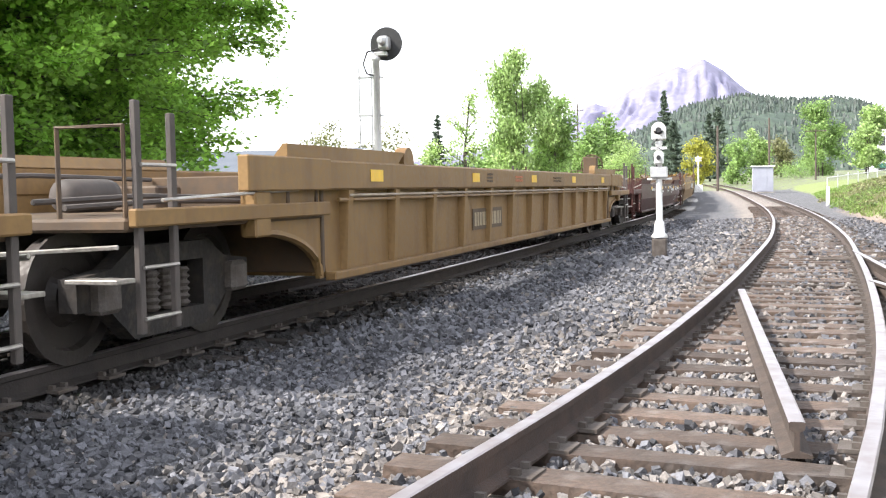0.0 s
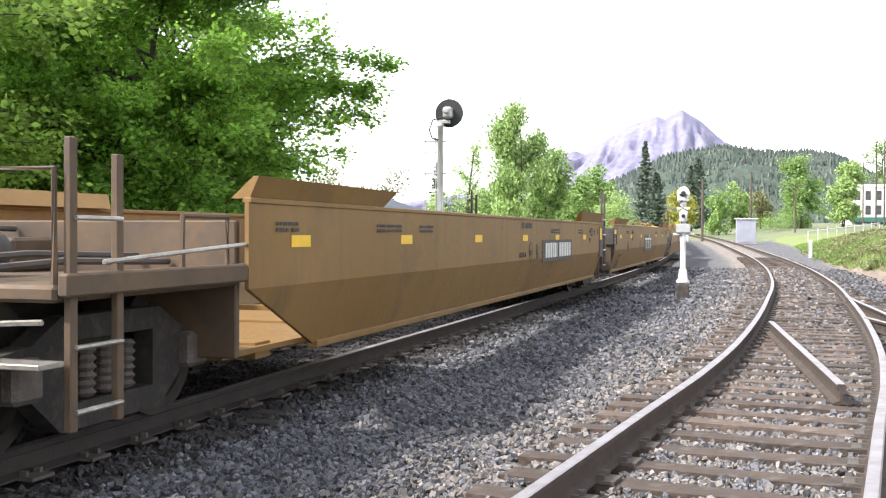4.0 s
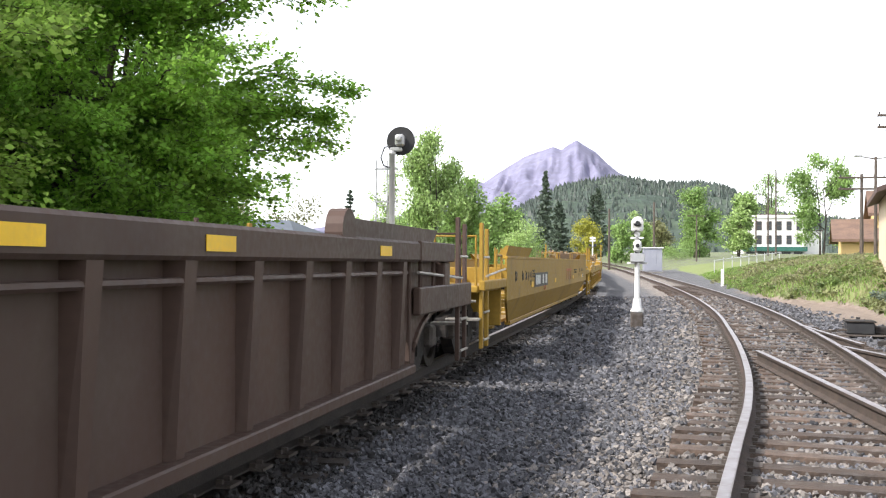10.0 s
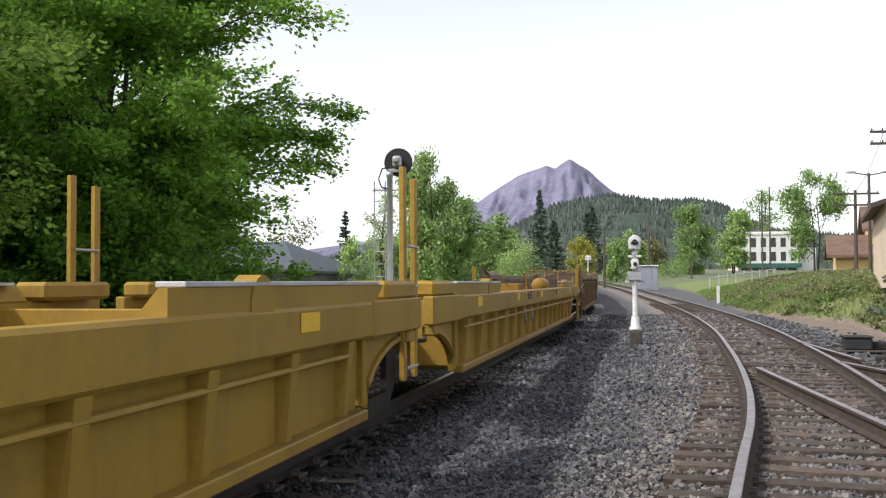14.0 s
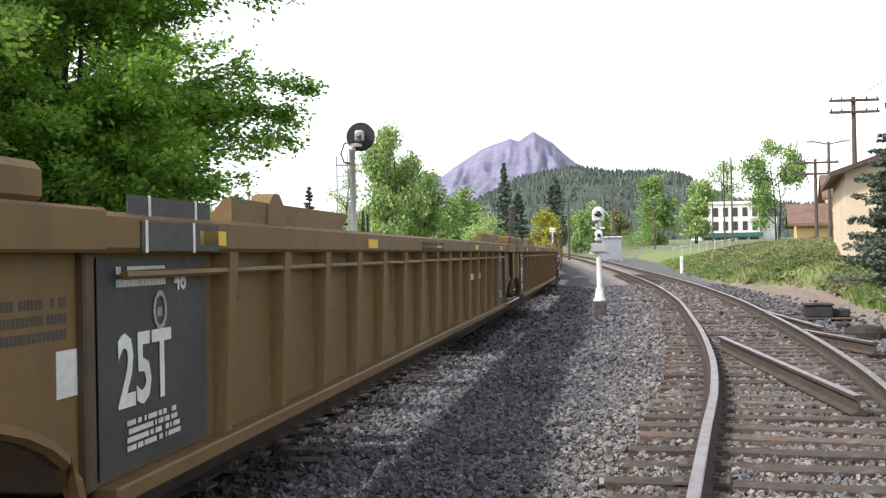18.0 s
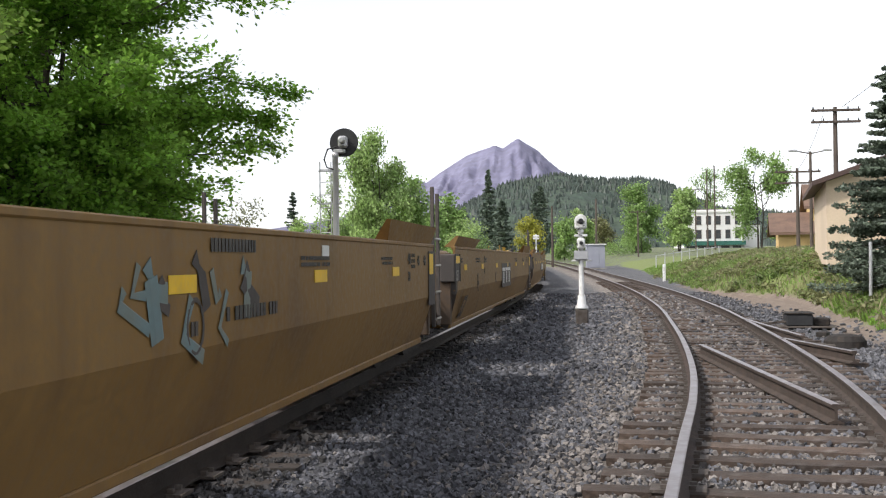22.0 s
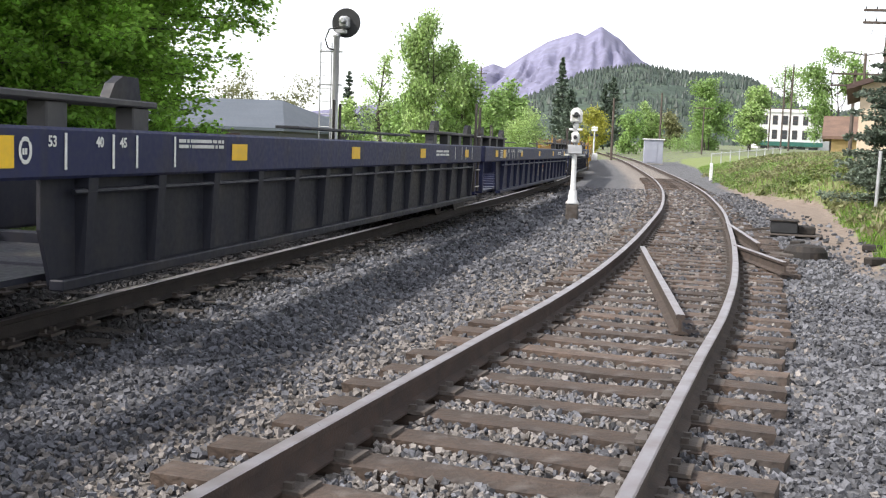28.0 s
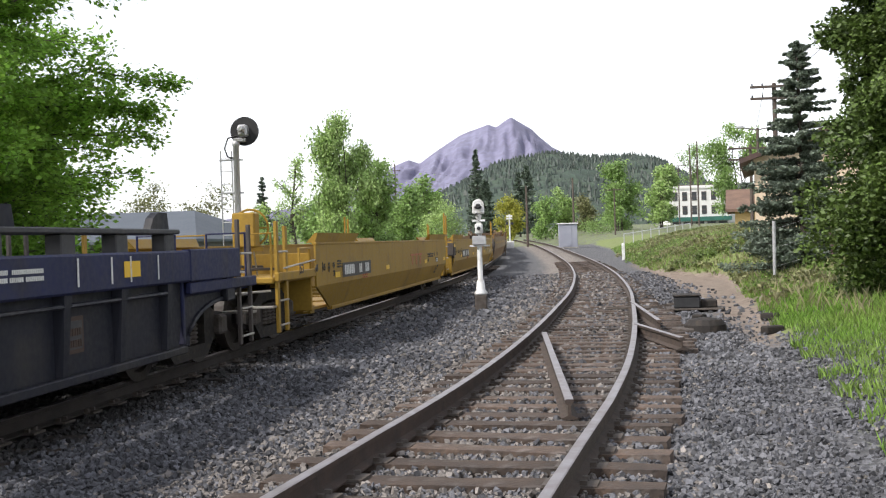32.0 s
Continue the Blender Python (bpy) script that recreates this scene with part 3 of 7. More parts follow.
def truck(parent, y):
    """A two-axle truck whose middle is at y on the car."""
    tk = box_part("truck", DARK_STEEL, parent, (-0.95, 0.95, -0.2, 0.2, 0.62, 0.86), 0.03, "black greasy two-axle truck", pose(0, y, 0))
    for sx in (1, -1):
        f = part("sideframe", sideframe_mesh(), None, tk)
        f.location = (sx * 1.0, 0, 0)
        for dy in (-0.2, 0.0, 0.2):
            part("spring", spring_mesh(), None, tk).location = (sx * 1.0, dy, 0)
        for ay in (-0.86, 0.86):
            w = part("wheel", wheel_mesh(), None, tk, "steel wheel with a bright tread")
            w.matrix_basis = pose(sx * 0.75, ay, 0.17 + 0.425) @ (Matrix() if sx > 0 else pose(0, 0, 0, 0, 0, 180))
            c = box_part("bearing_cap", PLATE, tk, (-0.09, 0.09, -0.12, 0.12, -0.12, 0.12), 0.03, "", pose(sx * 1.07, ay, 0.61))
    for ay in (-0.86, 0.86):
        bm = bmesh.new()
        tube(bm, [(-0.7, ay, 0.595), (0.7, ay, 0.595)], 0.08, 10)
        part("axle", bm, DARK_STEEL, tk)
    return tk


def rib_mesh(zb, zt, material, wide=0.12, deep=0.1):
    key = ("rib", zb, zt, material.name, wide)
    if key not in CACHE:
        bm = bmesh.new()
        v = [bm.verts.new(p) for p in ((0, -wide / 2, zb), (deep * 0.55, -wide * 0.35, zb + 0.05), (deep * 0.55, wide * 0.35, zb + 0.05), (0, wide / 2, zb),
                                       (0, -wide * 0.62, zt), (deep, -wide * 0.5, zt), (deep, wide * 0.5, zt), (0, wide * 0.62, zt))]
        for f in ((0, 1, 5, 4), (1, 2, 6, 5), (2, 3, 7, 6), (3, 2, 1, 0), (4, 5, 6, 7)):
            bm.faces.new([v[k] for k in f])
        bmesh.ops.recalc_face_normals(bm, faces=bm.faces[:])
        me = bpy.data.meshes.new("rib")
        bm.to_mesh(me)
        bm.free()
        me.materials.append(material)
        CACHE[key] = me
    return CACHE[key]


def guide_mesh(material, length, flare, tall):
    """A flared container guide on the top edge of the side."""
    key = ("guide", material.name, length, flare, tall)
    if key not in CACHE:
        bm = bmesh.new()
        pr = [(-0.02, 0.0), (-0.02 + flare, tall), (-0.06 + flare, tall), (-0.16, 0.0)]
        a = [bm.verts.new((x, -length / 2, z)) for x, z in pr]
        b = [bm.verts.new((x, length / 2 - (0 if z else 0.2), z)) for x, z in pr]
        for k in range(4):
            bm.faces.new((a[k], b[k], b[(k + 1) % 4], a[(k + 1) % 4]))
        bm.faces.new(a[::-1])
        bm.faces.new(b)
        bmesh.ops.recalc_face_normals(bm, faces=bm.faces[:])
        me = bpy.data.meshes.new("container_guide")
        bm.to_mesh(me)
        bm.free()
        me.materials.append(material)
        CACHE[key] = me
    return CACHE[key]


def web_mesh(top, low, material):
    """The plate over the truck at a car's end, cut out in an arch."""
    key = ("web", round(top, 3), low, material.name)
    if key not in CACHE:
        bm = bmesh.new()
        arc = [(1.3 - 1.24 * math.cos(a), low + (0.94 - low) * math.sin(a)) for a in [math.pi / 2 * k / 8 for k in range(9)]]
        pr = [(-0.02, low), *arc, (1.38, 0.94), (1.38, top + 0.01), (-0.02, top + 0.01)]
        rings = [[bm.verts.new((x, y, z)) for y, z in pr] for x in (0.012, -0.03)]
        n = len(pr)
        bm.faces.new(rings[0])
        bm.faces.new(rings[1][::-1])
        for k in range(n):
            bm.faces.new((rings[0][k], rings[1][k], rings[1][(k + 1) % n], rings[0][(k + 1) % n]))
        tube(bm, [(0.02, y, z + 0.03) for y, z in arc], 0.03, 5)
        bmesh.ops.recalc_face_normals(bm, faces=bm.faces[:])
        me = bpy.data.meshes.new("end_web")
        bm.to_mesh(me)
        bm.free()
        me.materials.append(material)
        CACHE[key] = me
    return CACHE[key]


def fin_mesh():
    if "fin" not in CACHE:
        bm = bmesh.new()
        pr = [(-0.3, 0), (-0.22, 0.12), (-0.1, 0.18), (0.12, 0.18), (0.16, 0)]
        a = [bm.verts.new((-0.04, y, z)) for y, z in pr]
        b = [bm.verts.new((0.04, y, z)) for y, z in pr]
        bm.faces.new(a[::-1])
        bm.faces.new(b)
        for k in range(5):
            bm.faces.new((a[k], a[(k + 1) % 5], b[(k + 1) % 5], b[k]))
        me = bpy.data.meshes.new("fin")
        bm.to_mesh(me)
        bm.free()
        me.materials.append(BLUE_GREY)
        CACHE["fin"] = me
    return CACHE["fin"]


def ladder(parent, y, z0, z1, material, side=1.0):
    """A corner ladder with two tall uprights."""
    material = GRIMY if material in (TAN, OCHRE, TAN_RIB, BLUE) else material
    b = 0.045 if material is YELLOW else 0.03
    lad = box_part("ladder", material, parent, (-0.022, 0.022, -b, b, z0, z1), 0.006, "", pose(side * (HALF - 0.06), y - 0.2, 0))
    box_part("upright", material, lad, (-0.022, 0.022, 0.4 - b, 0.4 + b, z0, z1 - 0.06), 0.006)
    z = z0 + 0.1
    while z < min(z1, z0 + 1.35):
        bm = bmesh.new()
        tube(bm, [(0.03, 0.0, z), (0.03, 0.4, z)], 0.014, 6)
        part("rung", bm, BARE_STEEL, lad)
        z += 0.33
    return lad


def handrail(parent, pts, material, r=0.018):
    bm = bmesh.new()
    tube(bm, pts, r, 6)
    return part("handrail", bm, material, parent)


def brake_stand(parent, y, z, material, toward=1.0):
    """A brake wheel on a tall gear box, with its post and chain rod."""
    st = box_part("brake_stand", material, parent, (-0.17, 0.17, -0.11, 0.11, 0.42, 0.92), 0.02, "", pose(0.75, y, z))
    box_part("stand_post", material, st, (-0.06, 0.06, -0.05, 0.05, 0.0, 0.42), 0.01)
    box_part("stand_brace", material, st, (-0.26, 0.26, -0.03, 0.03, 0.36, 0.42), 0.01)
    bm = bmesh.new()
    ring = [(0.27 * math.cos(a), toward * 0.2, 0.7 + 0.27 * math.sin(a)) for a in [2 * math.pi * k / 20 for k in range(21)]]
    tube(bm, ring, 0.018, 6)
    for k in range(5):
        a = 2 * math.pi * k / 5
        tube(bm, [(0, toward * 0.2, 0.7), (0.27 * math.cos(a), toward * 0.2, 0.7 + 0.27 * math.sin(a))], 0.012, 5)
    tube(bm, [(0, toward * 0.1, 0.7), (0, toward * 0.22, 0.7)], 0.035, 8)
    part("brake_wheel", bm, material, st)
    bm = bmesh.new()
    tube(bm, [(0.1, 0.0, 0.42), (0.12, toward * 0.1, 0.0)], 0.012, 5)
    part("chain_rod", bm, BARE_STEEL, st)
    return st


def coupled_end(car, y_body, sgn, gap, zt, mats):
    """The platform, truck, draft gear and rails beyond the well at a coupled end."""
    p, dk = mats
    deep = p is GREY_BROWN
    p = p if p in (YELLOW, GREY_BROWN, BROWN, BLUE, OCHRE) else GRIMY_TAN
    dk = GRIMY_TAN if p is OCHRE else p
    y0, y1 = sorted((y_body, y_body + sgn * (gap - 0.45)))
    z0 = 0.95 if deep else 1.07
    box_part("end_platform", dk, car, (-HALF + 0.1, HALF - 0.08, y0, y1, 1.04, 1.13), 0.02)
    for sx in (1, -1):
        x0, x1 = sorted((sx * (HALF - 0.07), sx * HALF))
        box_part("side_sill", p, car, (x0, x1, y0, y1, z0, 1.19), 0.012)
    yc = y_body + sgn * (gap - 0.3)
    box_part("draft_sill", DARK_STEEL, car, (-0.25, 0.25, min(yc, y_body), max(yc, y_body), 0.72, 1.03), 0.02)
    box_part("coupler", DARK_STEEL, car, (-0.16, 0.16, min(yc, yc + sgn * 0.42), max(yc, yc + sgn * 0.42), 0.74, 0.98), 0.04)
    box_part("bulkhead", dk, car, (-HALF + 0.08, HALF - 0.08, y_body - 0.03, y_body + 0.03, 0.55, zt - 0.12), 0.01)
    truck(car, y_body + sgn * min(gap - 1.5, 1.85))
    box_part("equipment_box", dk, car, (-0.9, 0.1, y_body + sgn * 0.35 - 0.2, y_body + sgn * 0.35 + 0.2, 1.13, 1.36), 0.02)
    for sx in (1, -1):
        ladder(car, y_body + sgn * (gap - 0.75), 0.38, 1.88, p, sx)
    e = y_body + sgn * (gap - 0.5)
    for x in (HALF - 0.12, 0.5):
        handrail(car, [(x, e, 1.13), (x, e, 1.72), (x - 0.5, e, 1.72), (x - 0.5, e, 1.13)], dk)
    handrail(car, [(HALF - 0.05, y_body + sgn * 0.2, 1.19), (HALF - 0.05, y_body + sgn * 0.2, 1.5), (HALF - 0.05, y_body + sgn * 0.75, 1.5), (HALF - 0.05, y_body + sgn * 0.75, 1.19)], dk)
    handrail(car, [(HALF - 0.02, y_body, 1.32), (HALF - 0.04, e - sgn * 0.3, 1.24)], BARE_STEEL, 0.014)
    # pipes, levers and the brake cylinder on the deck
    for x, z in ((0.95, 1.2), (0.7, 1.24), (-0.3, 1.42)):
        bm = bmesh.new()
        tube(bm, [(x, y_body + sgn * 0.05, z), (x, y_body + sgn * 0.5 * gap, z + 0.03), (x - 0.08, e - sgn * 0.1, z)], 0.022, 6)
        part("deck_pipe", bm, GRIMY, car)
    bm = bmesh.new()
    lathe(bm, [(0.03, -0.3), (0.12, -0.28), (0.13, -0.2), (0.13, 0.2), (0.12, 0.28), (0.03, 0.3)], 14, "y", (0.35, y_body + sgn * 0.55 * gap, 1.28))
    smooth(part("brake_cylinder", bm, GRIMY, car))
    bm = bmesh.new()
    tube(bm, [(HALF - 0.1, e + sgn * 0.12, 0.95), (0.4, e + sgn * 0.15, 0.9), (0.2, e + sgn * 0.3, 0.86)], 0.016, 5)
    part("uncoupling_lever", bm, BARE_STEEL, car)
    box_part("cross_step", BARE_STEEL, car, (HALF - 0.45, HALF - 0.06, min(e, e + sgn * 0.2), max(e, e + sgn * 0.2), 0.72, 0.75), 0.005)
    bm = bmesh.new()
    tube(bm, [(0.12, yc, 0.8), (0.2, yc + sgn * 0.15, 0.55), (0.1, yc + sgn * 0.32, 0.5)], 0.025, 6)
    part("air_hose", bm, BLACK, car)


def joint_end(car, y_body, sgn, half_gap, zt, p, has_truck):
    """Where two wells share one truck."""
    y0, y1 = sorted((y_body, y_body + sgn * (half_gap - 0.12)))
    dk = p if p in (BLUE, YELLOW) else GRIMY_TAN
    box_part("end_sill", dk, car, (-0.95, 0.95, y0, y1, 0.92, zt - 0.3), 0.03)
    box_part("bulkhead", dk, car, (-HALF + 0.06, HALF - 0.06, y_body - 0.04, y_body + 0.04, 0.55, zt - 0.05), 0.01)
    if has_truck:
        truck(car, y_body + sgn * half_gap)
        for sx in (1, -1):
            ladder(car, y_body + sgn * (half_gap - 0.4), 0.62, 2.35, p, sx)
    if not has_truck and p in (TAN, YELLOW) and zt > 1.5:
        for sx in (1, -1):
            x0, x1 = sorted((sx * (HALF - 0.2), sx * (HALF + 0.014)))
            eb = box_part("end_box", GRIMY, car, (x0, x1, y_body - 0.1, y_body + 0.42, zt - 0.46, zt - 0.07), 0.015, "grey steel end box with a yellow strip")
            x0, x1 = sorted((sx * (HALF + 0.014), sx * (HALF + 0.02)))
            box_part("yellow_strip", REFLECTOR, eb, (x0, x1, y_body - 0.06, y_body + 0.38, zt - 0.2, zt - 0.1), 0.0)
            for dy in (-0.1, 0.39):
                box_part("box_rim", BLACK, eb, (x0, x1 + 0.004, y_body + dy, y_body + dy + 0.03, zt - 0.46, zt - 0.07), 0.0)
            bm = bmesh.new()
            for a in (0.0, 0.1):
                tube(bm, [(sx * (HALF - 0.04), y_body + 0.02 + a, zt - 0.45), (sx * (HALF - 0.05), y_body + 0.06 + a, 1.0), (sx * (HALF - 0.22), y_body + 0.36 + a, 0.52)], 0.075, 4)
            part("end_leg", bm, GRIMY, car)
    if has_truck and p is TAN:
        for sx in (1, -1):
            x0, x1 = sorted((sx * (HALF + 0.002), sx * (HALF + 0.012)))
            ep = box_part("end_plate", GRIMY, car, (x0, x1, y_body - 0.42, y_body + 0.02, FLOOR + 0.42, zt - 0.05), 0.004, "dark grimy end plate with a yellow reflector")
            x0, x1 = sorted((sx * (HALF + 0.012), sx * (HALF + 0.016)))
            box_part("reflector", REFLECTOR, ep, (x0, x1, y_body - 0.38, y_body - 0.12, zt - 0.32, zt - 0.08), 0.0)
            bm = bmesh.new()
            tube(bm, [(sx * (HALF - 0.2), y_body + 0.12, zt - 0.2), (sx * (HALF - 0.16), y_body + 0.3, zt - 0.62), (sx * (HALF - 0.22), y_body + 0.8, zt - 0.75)], 0.02, 6)
            part("air_hose", bm, BLACK, car)
    bm = bmesh.new()
    tube(bm, [(HALF - 0.35, y_body, 1.1), (HALF - 0.25, y_body + sgn * 0.4 * half_gap, 0.85), (HALF - 0.3, y_body + sgn * half_gap, 0.9)], 0.022, 6)
    part("air_hose", bm, BLACK, car)


def well_car(kind, near, far, front, back, p, p_low, zt, chord, label, ribs=14, brake=False, marks=None, seed=0):
    """One well unit between the joints that pass at the times near and far. Its +x side faces the walk."""
    length = SPEED * (far - near)
    wide_gap = 3.0 if p is GREY_BROWN else 3.4 if p is OCHRE else 2.6 if kind == "rib" and p is not YELLOW else 3.2 if kind == "rib" else 2.35
    short_gap = 0.4 if p is BLUE else 1.75 if kind == "rib" else 0.95
    gf, gb = (short_gap if front == "A" else wide_gap), (short_gap if back == "A" else wide_gap)
    h = (length - gf - gb) / 2
    mid = (gf - gb) / 2
    car = empty("well_car", Matrix(), label, "freight car", "well cars of the passing train")
    zb = FLOOR
    cut, cut2 = [(0.12 if j == "A" else 1.45) if kind == "smooth" else 0.12 for j in (front, back)]
    cut = 0.5 if kind == "smooth" and front == "A" else cut
    late = 2.0 if p is BLUE else 0.0
    shift = Matrix.Translation((0, mid, 0))
    sp = []
    for sx in (1, -1):
        dx = HALF if kind == "smooth" else HALF - 0.11
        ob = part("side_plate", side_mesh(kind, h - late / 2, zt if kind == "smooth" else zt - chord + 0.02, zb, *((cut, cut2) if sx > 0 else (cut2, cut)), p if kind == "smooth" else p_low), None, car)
        ob.matrix_basis = Matrix.Translation((sx * dx, mid + late / 2, 0)) @ (Matrix() if sx > 0 else pose(0, 0, 0, 0, 0, 180))
        sp.append(ob)
        if kind == "smooth":
            box_part("top_chord", p, car, (-0.06, 0.012, -h + 0.02, h - 0.02, zt - 0.005, zt + 0.035), 0.008, "", Matrix.Translation((sx * HALF, mid, 0)) @ (Matrix() if sx > 0 else pose(0, 0, 0, 0, 0, 180)))
            box_part("bottom_sill", p_low, car, (-0.06, 0.03, -h + cut, h - cut2, zb - 0.03, zb + 0.03), 0.008, "", Matrix.Translation((sx * (HALF - LEAN) - (0.0 if sx > 0 else 0.03), mid, 0)))
        else:
            box_part("top_chord", p, car, (-0.16, 0.0, -h - (0.2 if p is BLUE and front == 'A' else 0.7), h + (0.2 if p is BLUE and back == 'A' else 0.7), zt - chord, zt), 0.02, "", Matrix.Translation((sx * HALF, mid, 0)) @ (Matrix() if sx > 0 else pose(0, 0, 0, 0, 0, 180)))
            box_part("bottom_sill", p_low, car, (-0.12, -0.01, -h + late + 0.1, h - 0.1, zb - 0.03, zb + 0.045), 0.01, "", Matrix.Translation((sx * HALF, mid, 0)) @ (Matrix() if sx > 0 else pose(0, 0, 0, 0, 0, 180)))
            for k in range(ribs):
                y = -h + 0.5 + (2 * h - 1.0) * k / (ribs - 1)
                if (sx < 0 and k % 3) or y < -h + late or (p is TAN_RIB and ((front == 'A' and y < 1.3 - h) or (back == 'A' and y > h - 1.05))):
                    continue
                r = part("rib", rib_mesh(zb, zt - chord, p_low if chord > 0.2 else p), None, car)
                r.matrix_basis = Matrix.Translation((sx * (HALF - 0.11), mid + y, 0)) @ (Matrix() if sx > 0 else pose(0, 0, 0, 0, 0, 180))
            if sx > 0:
                bm = bmesh.new()
                tube(bm, [(HALF - 0.035, mid - h * 0.97 + late, zt - chord - 0.09), (HALF - 0.035, mid + h * 0.95, zt - chord - 0.09)], 0.02, 6)
                part("train_pipe", bm, p_low, car)
        for e, join in ((-1, front), (1, back)):
            turn = Matrix() if sx > 0 else pose(0, 0, 0, 0, 0, 180)
            if kind == "smooth":
                ln = 2.9 if p is YELLOW else 2.8
                g = part("container_guide", guide_mesh(p, ln, 0.07 if p is TAN else 0.04, 0.2 if p is TAN and e > 0 else 0.15), None, car)
                g.matrix_basis = Matrix.Translation((sx * HALF, mid + e * (h - 0.5 * ln - 0.05), zt + 0.03)) @ turn @ Matrix.Diagonal((1, 1 if (e > 0) != (sx > 0) else -1, 1, 1))
                continue
            if join == "C" or p is not BLUE:
                yo = mid + e * (h + 0.75)
                box_part("chord_end", p, car, (-0.09, 0.012, -0.76, 0.76, zt - chord, zt + 0.01), 0.012, "", Matrix.Translation((sx * HALF, yo, 0)) @ turn)
                w = part("end_web", web_mesh(zt - chord, zb, p_low), None, car)
                w.matrix_basis = Matrix.Translation((sx * (HALF - 0.11), mid + e * h, 0)) @ Matrix.Diagonal((sx, e, 1, 1))
                box_part("end_post", p_low, car, (-0.06, 0.07, -0.13, 0.13, 0.93, zt - chord), 0.015, "", Matrix.Translation((sx * (HALF - 0.08), mid + e * (h + 1.25), 0)))
            if p is BLUE:
                continue
            at, ln = (h - 1.4, 3.5) if p is YELLOW else (h - 0.6, 2.8) if join == "C" else (h - 2.6, 2.4)
            g = part("container_guide", guide_mesh(p, ln, 0.0, 0.12), None, car)
            g.matrix_basis = Matrix.Translation((sx * HALF, mid + e * at, zt)) @ turn
            if p is YELLOW:
                gr = box_part("grating", SILVER, car, (-0.15, -0.01, -1.6, 1.6, zt + 0.12, zt + 0.145), 0.004, "silver anti-slip grating", Matrix.Translation((sx * HALF, mid + e * (h - 1.4), 0)) @ turn)
            if join == "A":
                box_part("end_block", p, car, (-0.3, 0.0, -0.5, 0.5, zt, zt + 0.15), 0.03, "", Matrix.Translation((sx * HALF, mid + e * (h + 0.9), 0)) @ turn)
    if kind == "rib":
        for e in (-1, 1):
            if p is BLUE:
                c = mid + e * (h - 1.75)
                box_part("walkway", PANEL_BLACK, car, (HALF - 0.55, HALF - 0.12, c - 1.8, c + 1.8, zt + 0.17, zt + 0.22), 0.01)
                box_part("walkway", PANEL_BLACK, car, (-HALF + 0.12, -HALF + 0.55, c - 1.8, c + 1.8, zt + 0.17, zt + 0.22), 0.01)
                for dy in (-1.6, -0.5, 0.5, 1.6):
                    box_part("walkway_leg", PANEL_BLACK, car, (HALF - 0.3, HALF - 0.15, c + dy - 0.12, c + dy + 0.12, zt - 0.01, zt + 0.17), 0.01)
                for dy in (-1.45, 1.45):
                    fin = part("fin", fin_mesh(), None, car)
                    fin.location = (HALF - 0.2, c + dy, zt + 0.21)
            else:
                bm = bmesh.new()
                lathe(bm, [(0.16, -0.07), (0.16, 0.05)], 18, "x", (HALF - 0.06, mid + e * (h - 2.1), zt + 0.02))
                part("lift_bracket", bm, p, car)
    for y in np.linspace(-h + 0.8, h - 0.8, 9):
        box_part("floor_beam", p_low, car, (-HALF + 0.3, HALF - 0.3, -0.12, 0.12, zb - 0.04, zb + 0.08), 0.0, "", pose(0, mid + float(y), 0))
    for e in (-1, 1):
        c = mid + e * (h - 2.0)
        box_part("floor_plate", p_low, car, (-HALF + 0.25, HALF - 0.25, c - 1.9, c + 1.9, zb + 0.02, zb + 0.06), 0.0)
    for e, g, k in ((-1, gf, front), (1, gb, back)):
        y_body = mid + e * h
        if k == "A":
            joint_end(car, y_body, e, g, zt, p, e > 0)
        else:
            coupled_end(car, y_body, e, g, zt, (p, p_low))
    if brake:
        brake_stand(car, mid - h - 0.9 if brake == 1 else mid + h + (0.5 if brake == 2 else 1.6), 1.12, GRIMY_TAN if p is OCHRE else p, 1.0)
    if p is YELLOW and kind == "rib" and back == "C":
        bm = bmesh.new()
        lathe(bm, [(0.03, -0.62), (0.14, -0.6), (0.19, -0.52), (0.19, 0.52), (0.14, 0.6), (0.03, 0.62)], 20, "y", (0.55, mid + h + 1.35, 1.32))
        smooth(part("air_tank", bm, p, car, "yellow round-ended air tank"))
    spots, z0 = [u * h / LONG for u in (-0.86, -0.42, 0.0, 0.42, 0.84)], zt - chord * 0.75
    z1 = zt - chord * 0.25
    if kind == "smooth":
        z0, z1 = (1.27, 1.37) if p is TAN else (1.11, 1.22) if p is BROWN else (0.94, 1.04)
        spots = (-9.6, -6.4, -2.85, 0.6, 3.9, 7.6) if p is TAN else (-6.0, -0.8, 2.5, 5.9, 9.0) if p is BROWN else (-7.65, -2.0, 4.6, 9.0)
    if p is GREY_BROWN:
        spots = (-h / LONG + 0.15, -6.6, -4.6, -1.0, 2.5, 4.6, 8.6)
    for y in spots:
        plate(car, "reflector", REFLECTOR, mid / LONG + y - 0.22, mid / LONG + y + 0.22, z0, z1, HALF + 0.003, "yellow reflective strip")
    if marks:
        marks(car, mid / LONG, h / LONG, zt, chord)
    return car


def trackside(y):
    return main_x(y), rise(y)


def unit_rows(near, far):
    """The poses of a unit along the main track, second by second."""
    rows = []
    for k in range(0, 33):
        c = PASS_Y + SPEED * ((near + far) / 2 - k)
        half = SPEED * (far - near) / 2
        xa, za = trackside(c - half)
        xb, zb = trackside(c + half)
        rows.append((float(k), pose((xa + xb) / 2, c, (za + zb) / 2, math.degrees(math.atan2(zb - za, 2 * half)), 0, -math.degrees(math.atan2(xb - xa, 2 * half)))))
    return rows


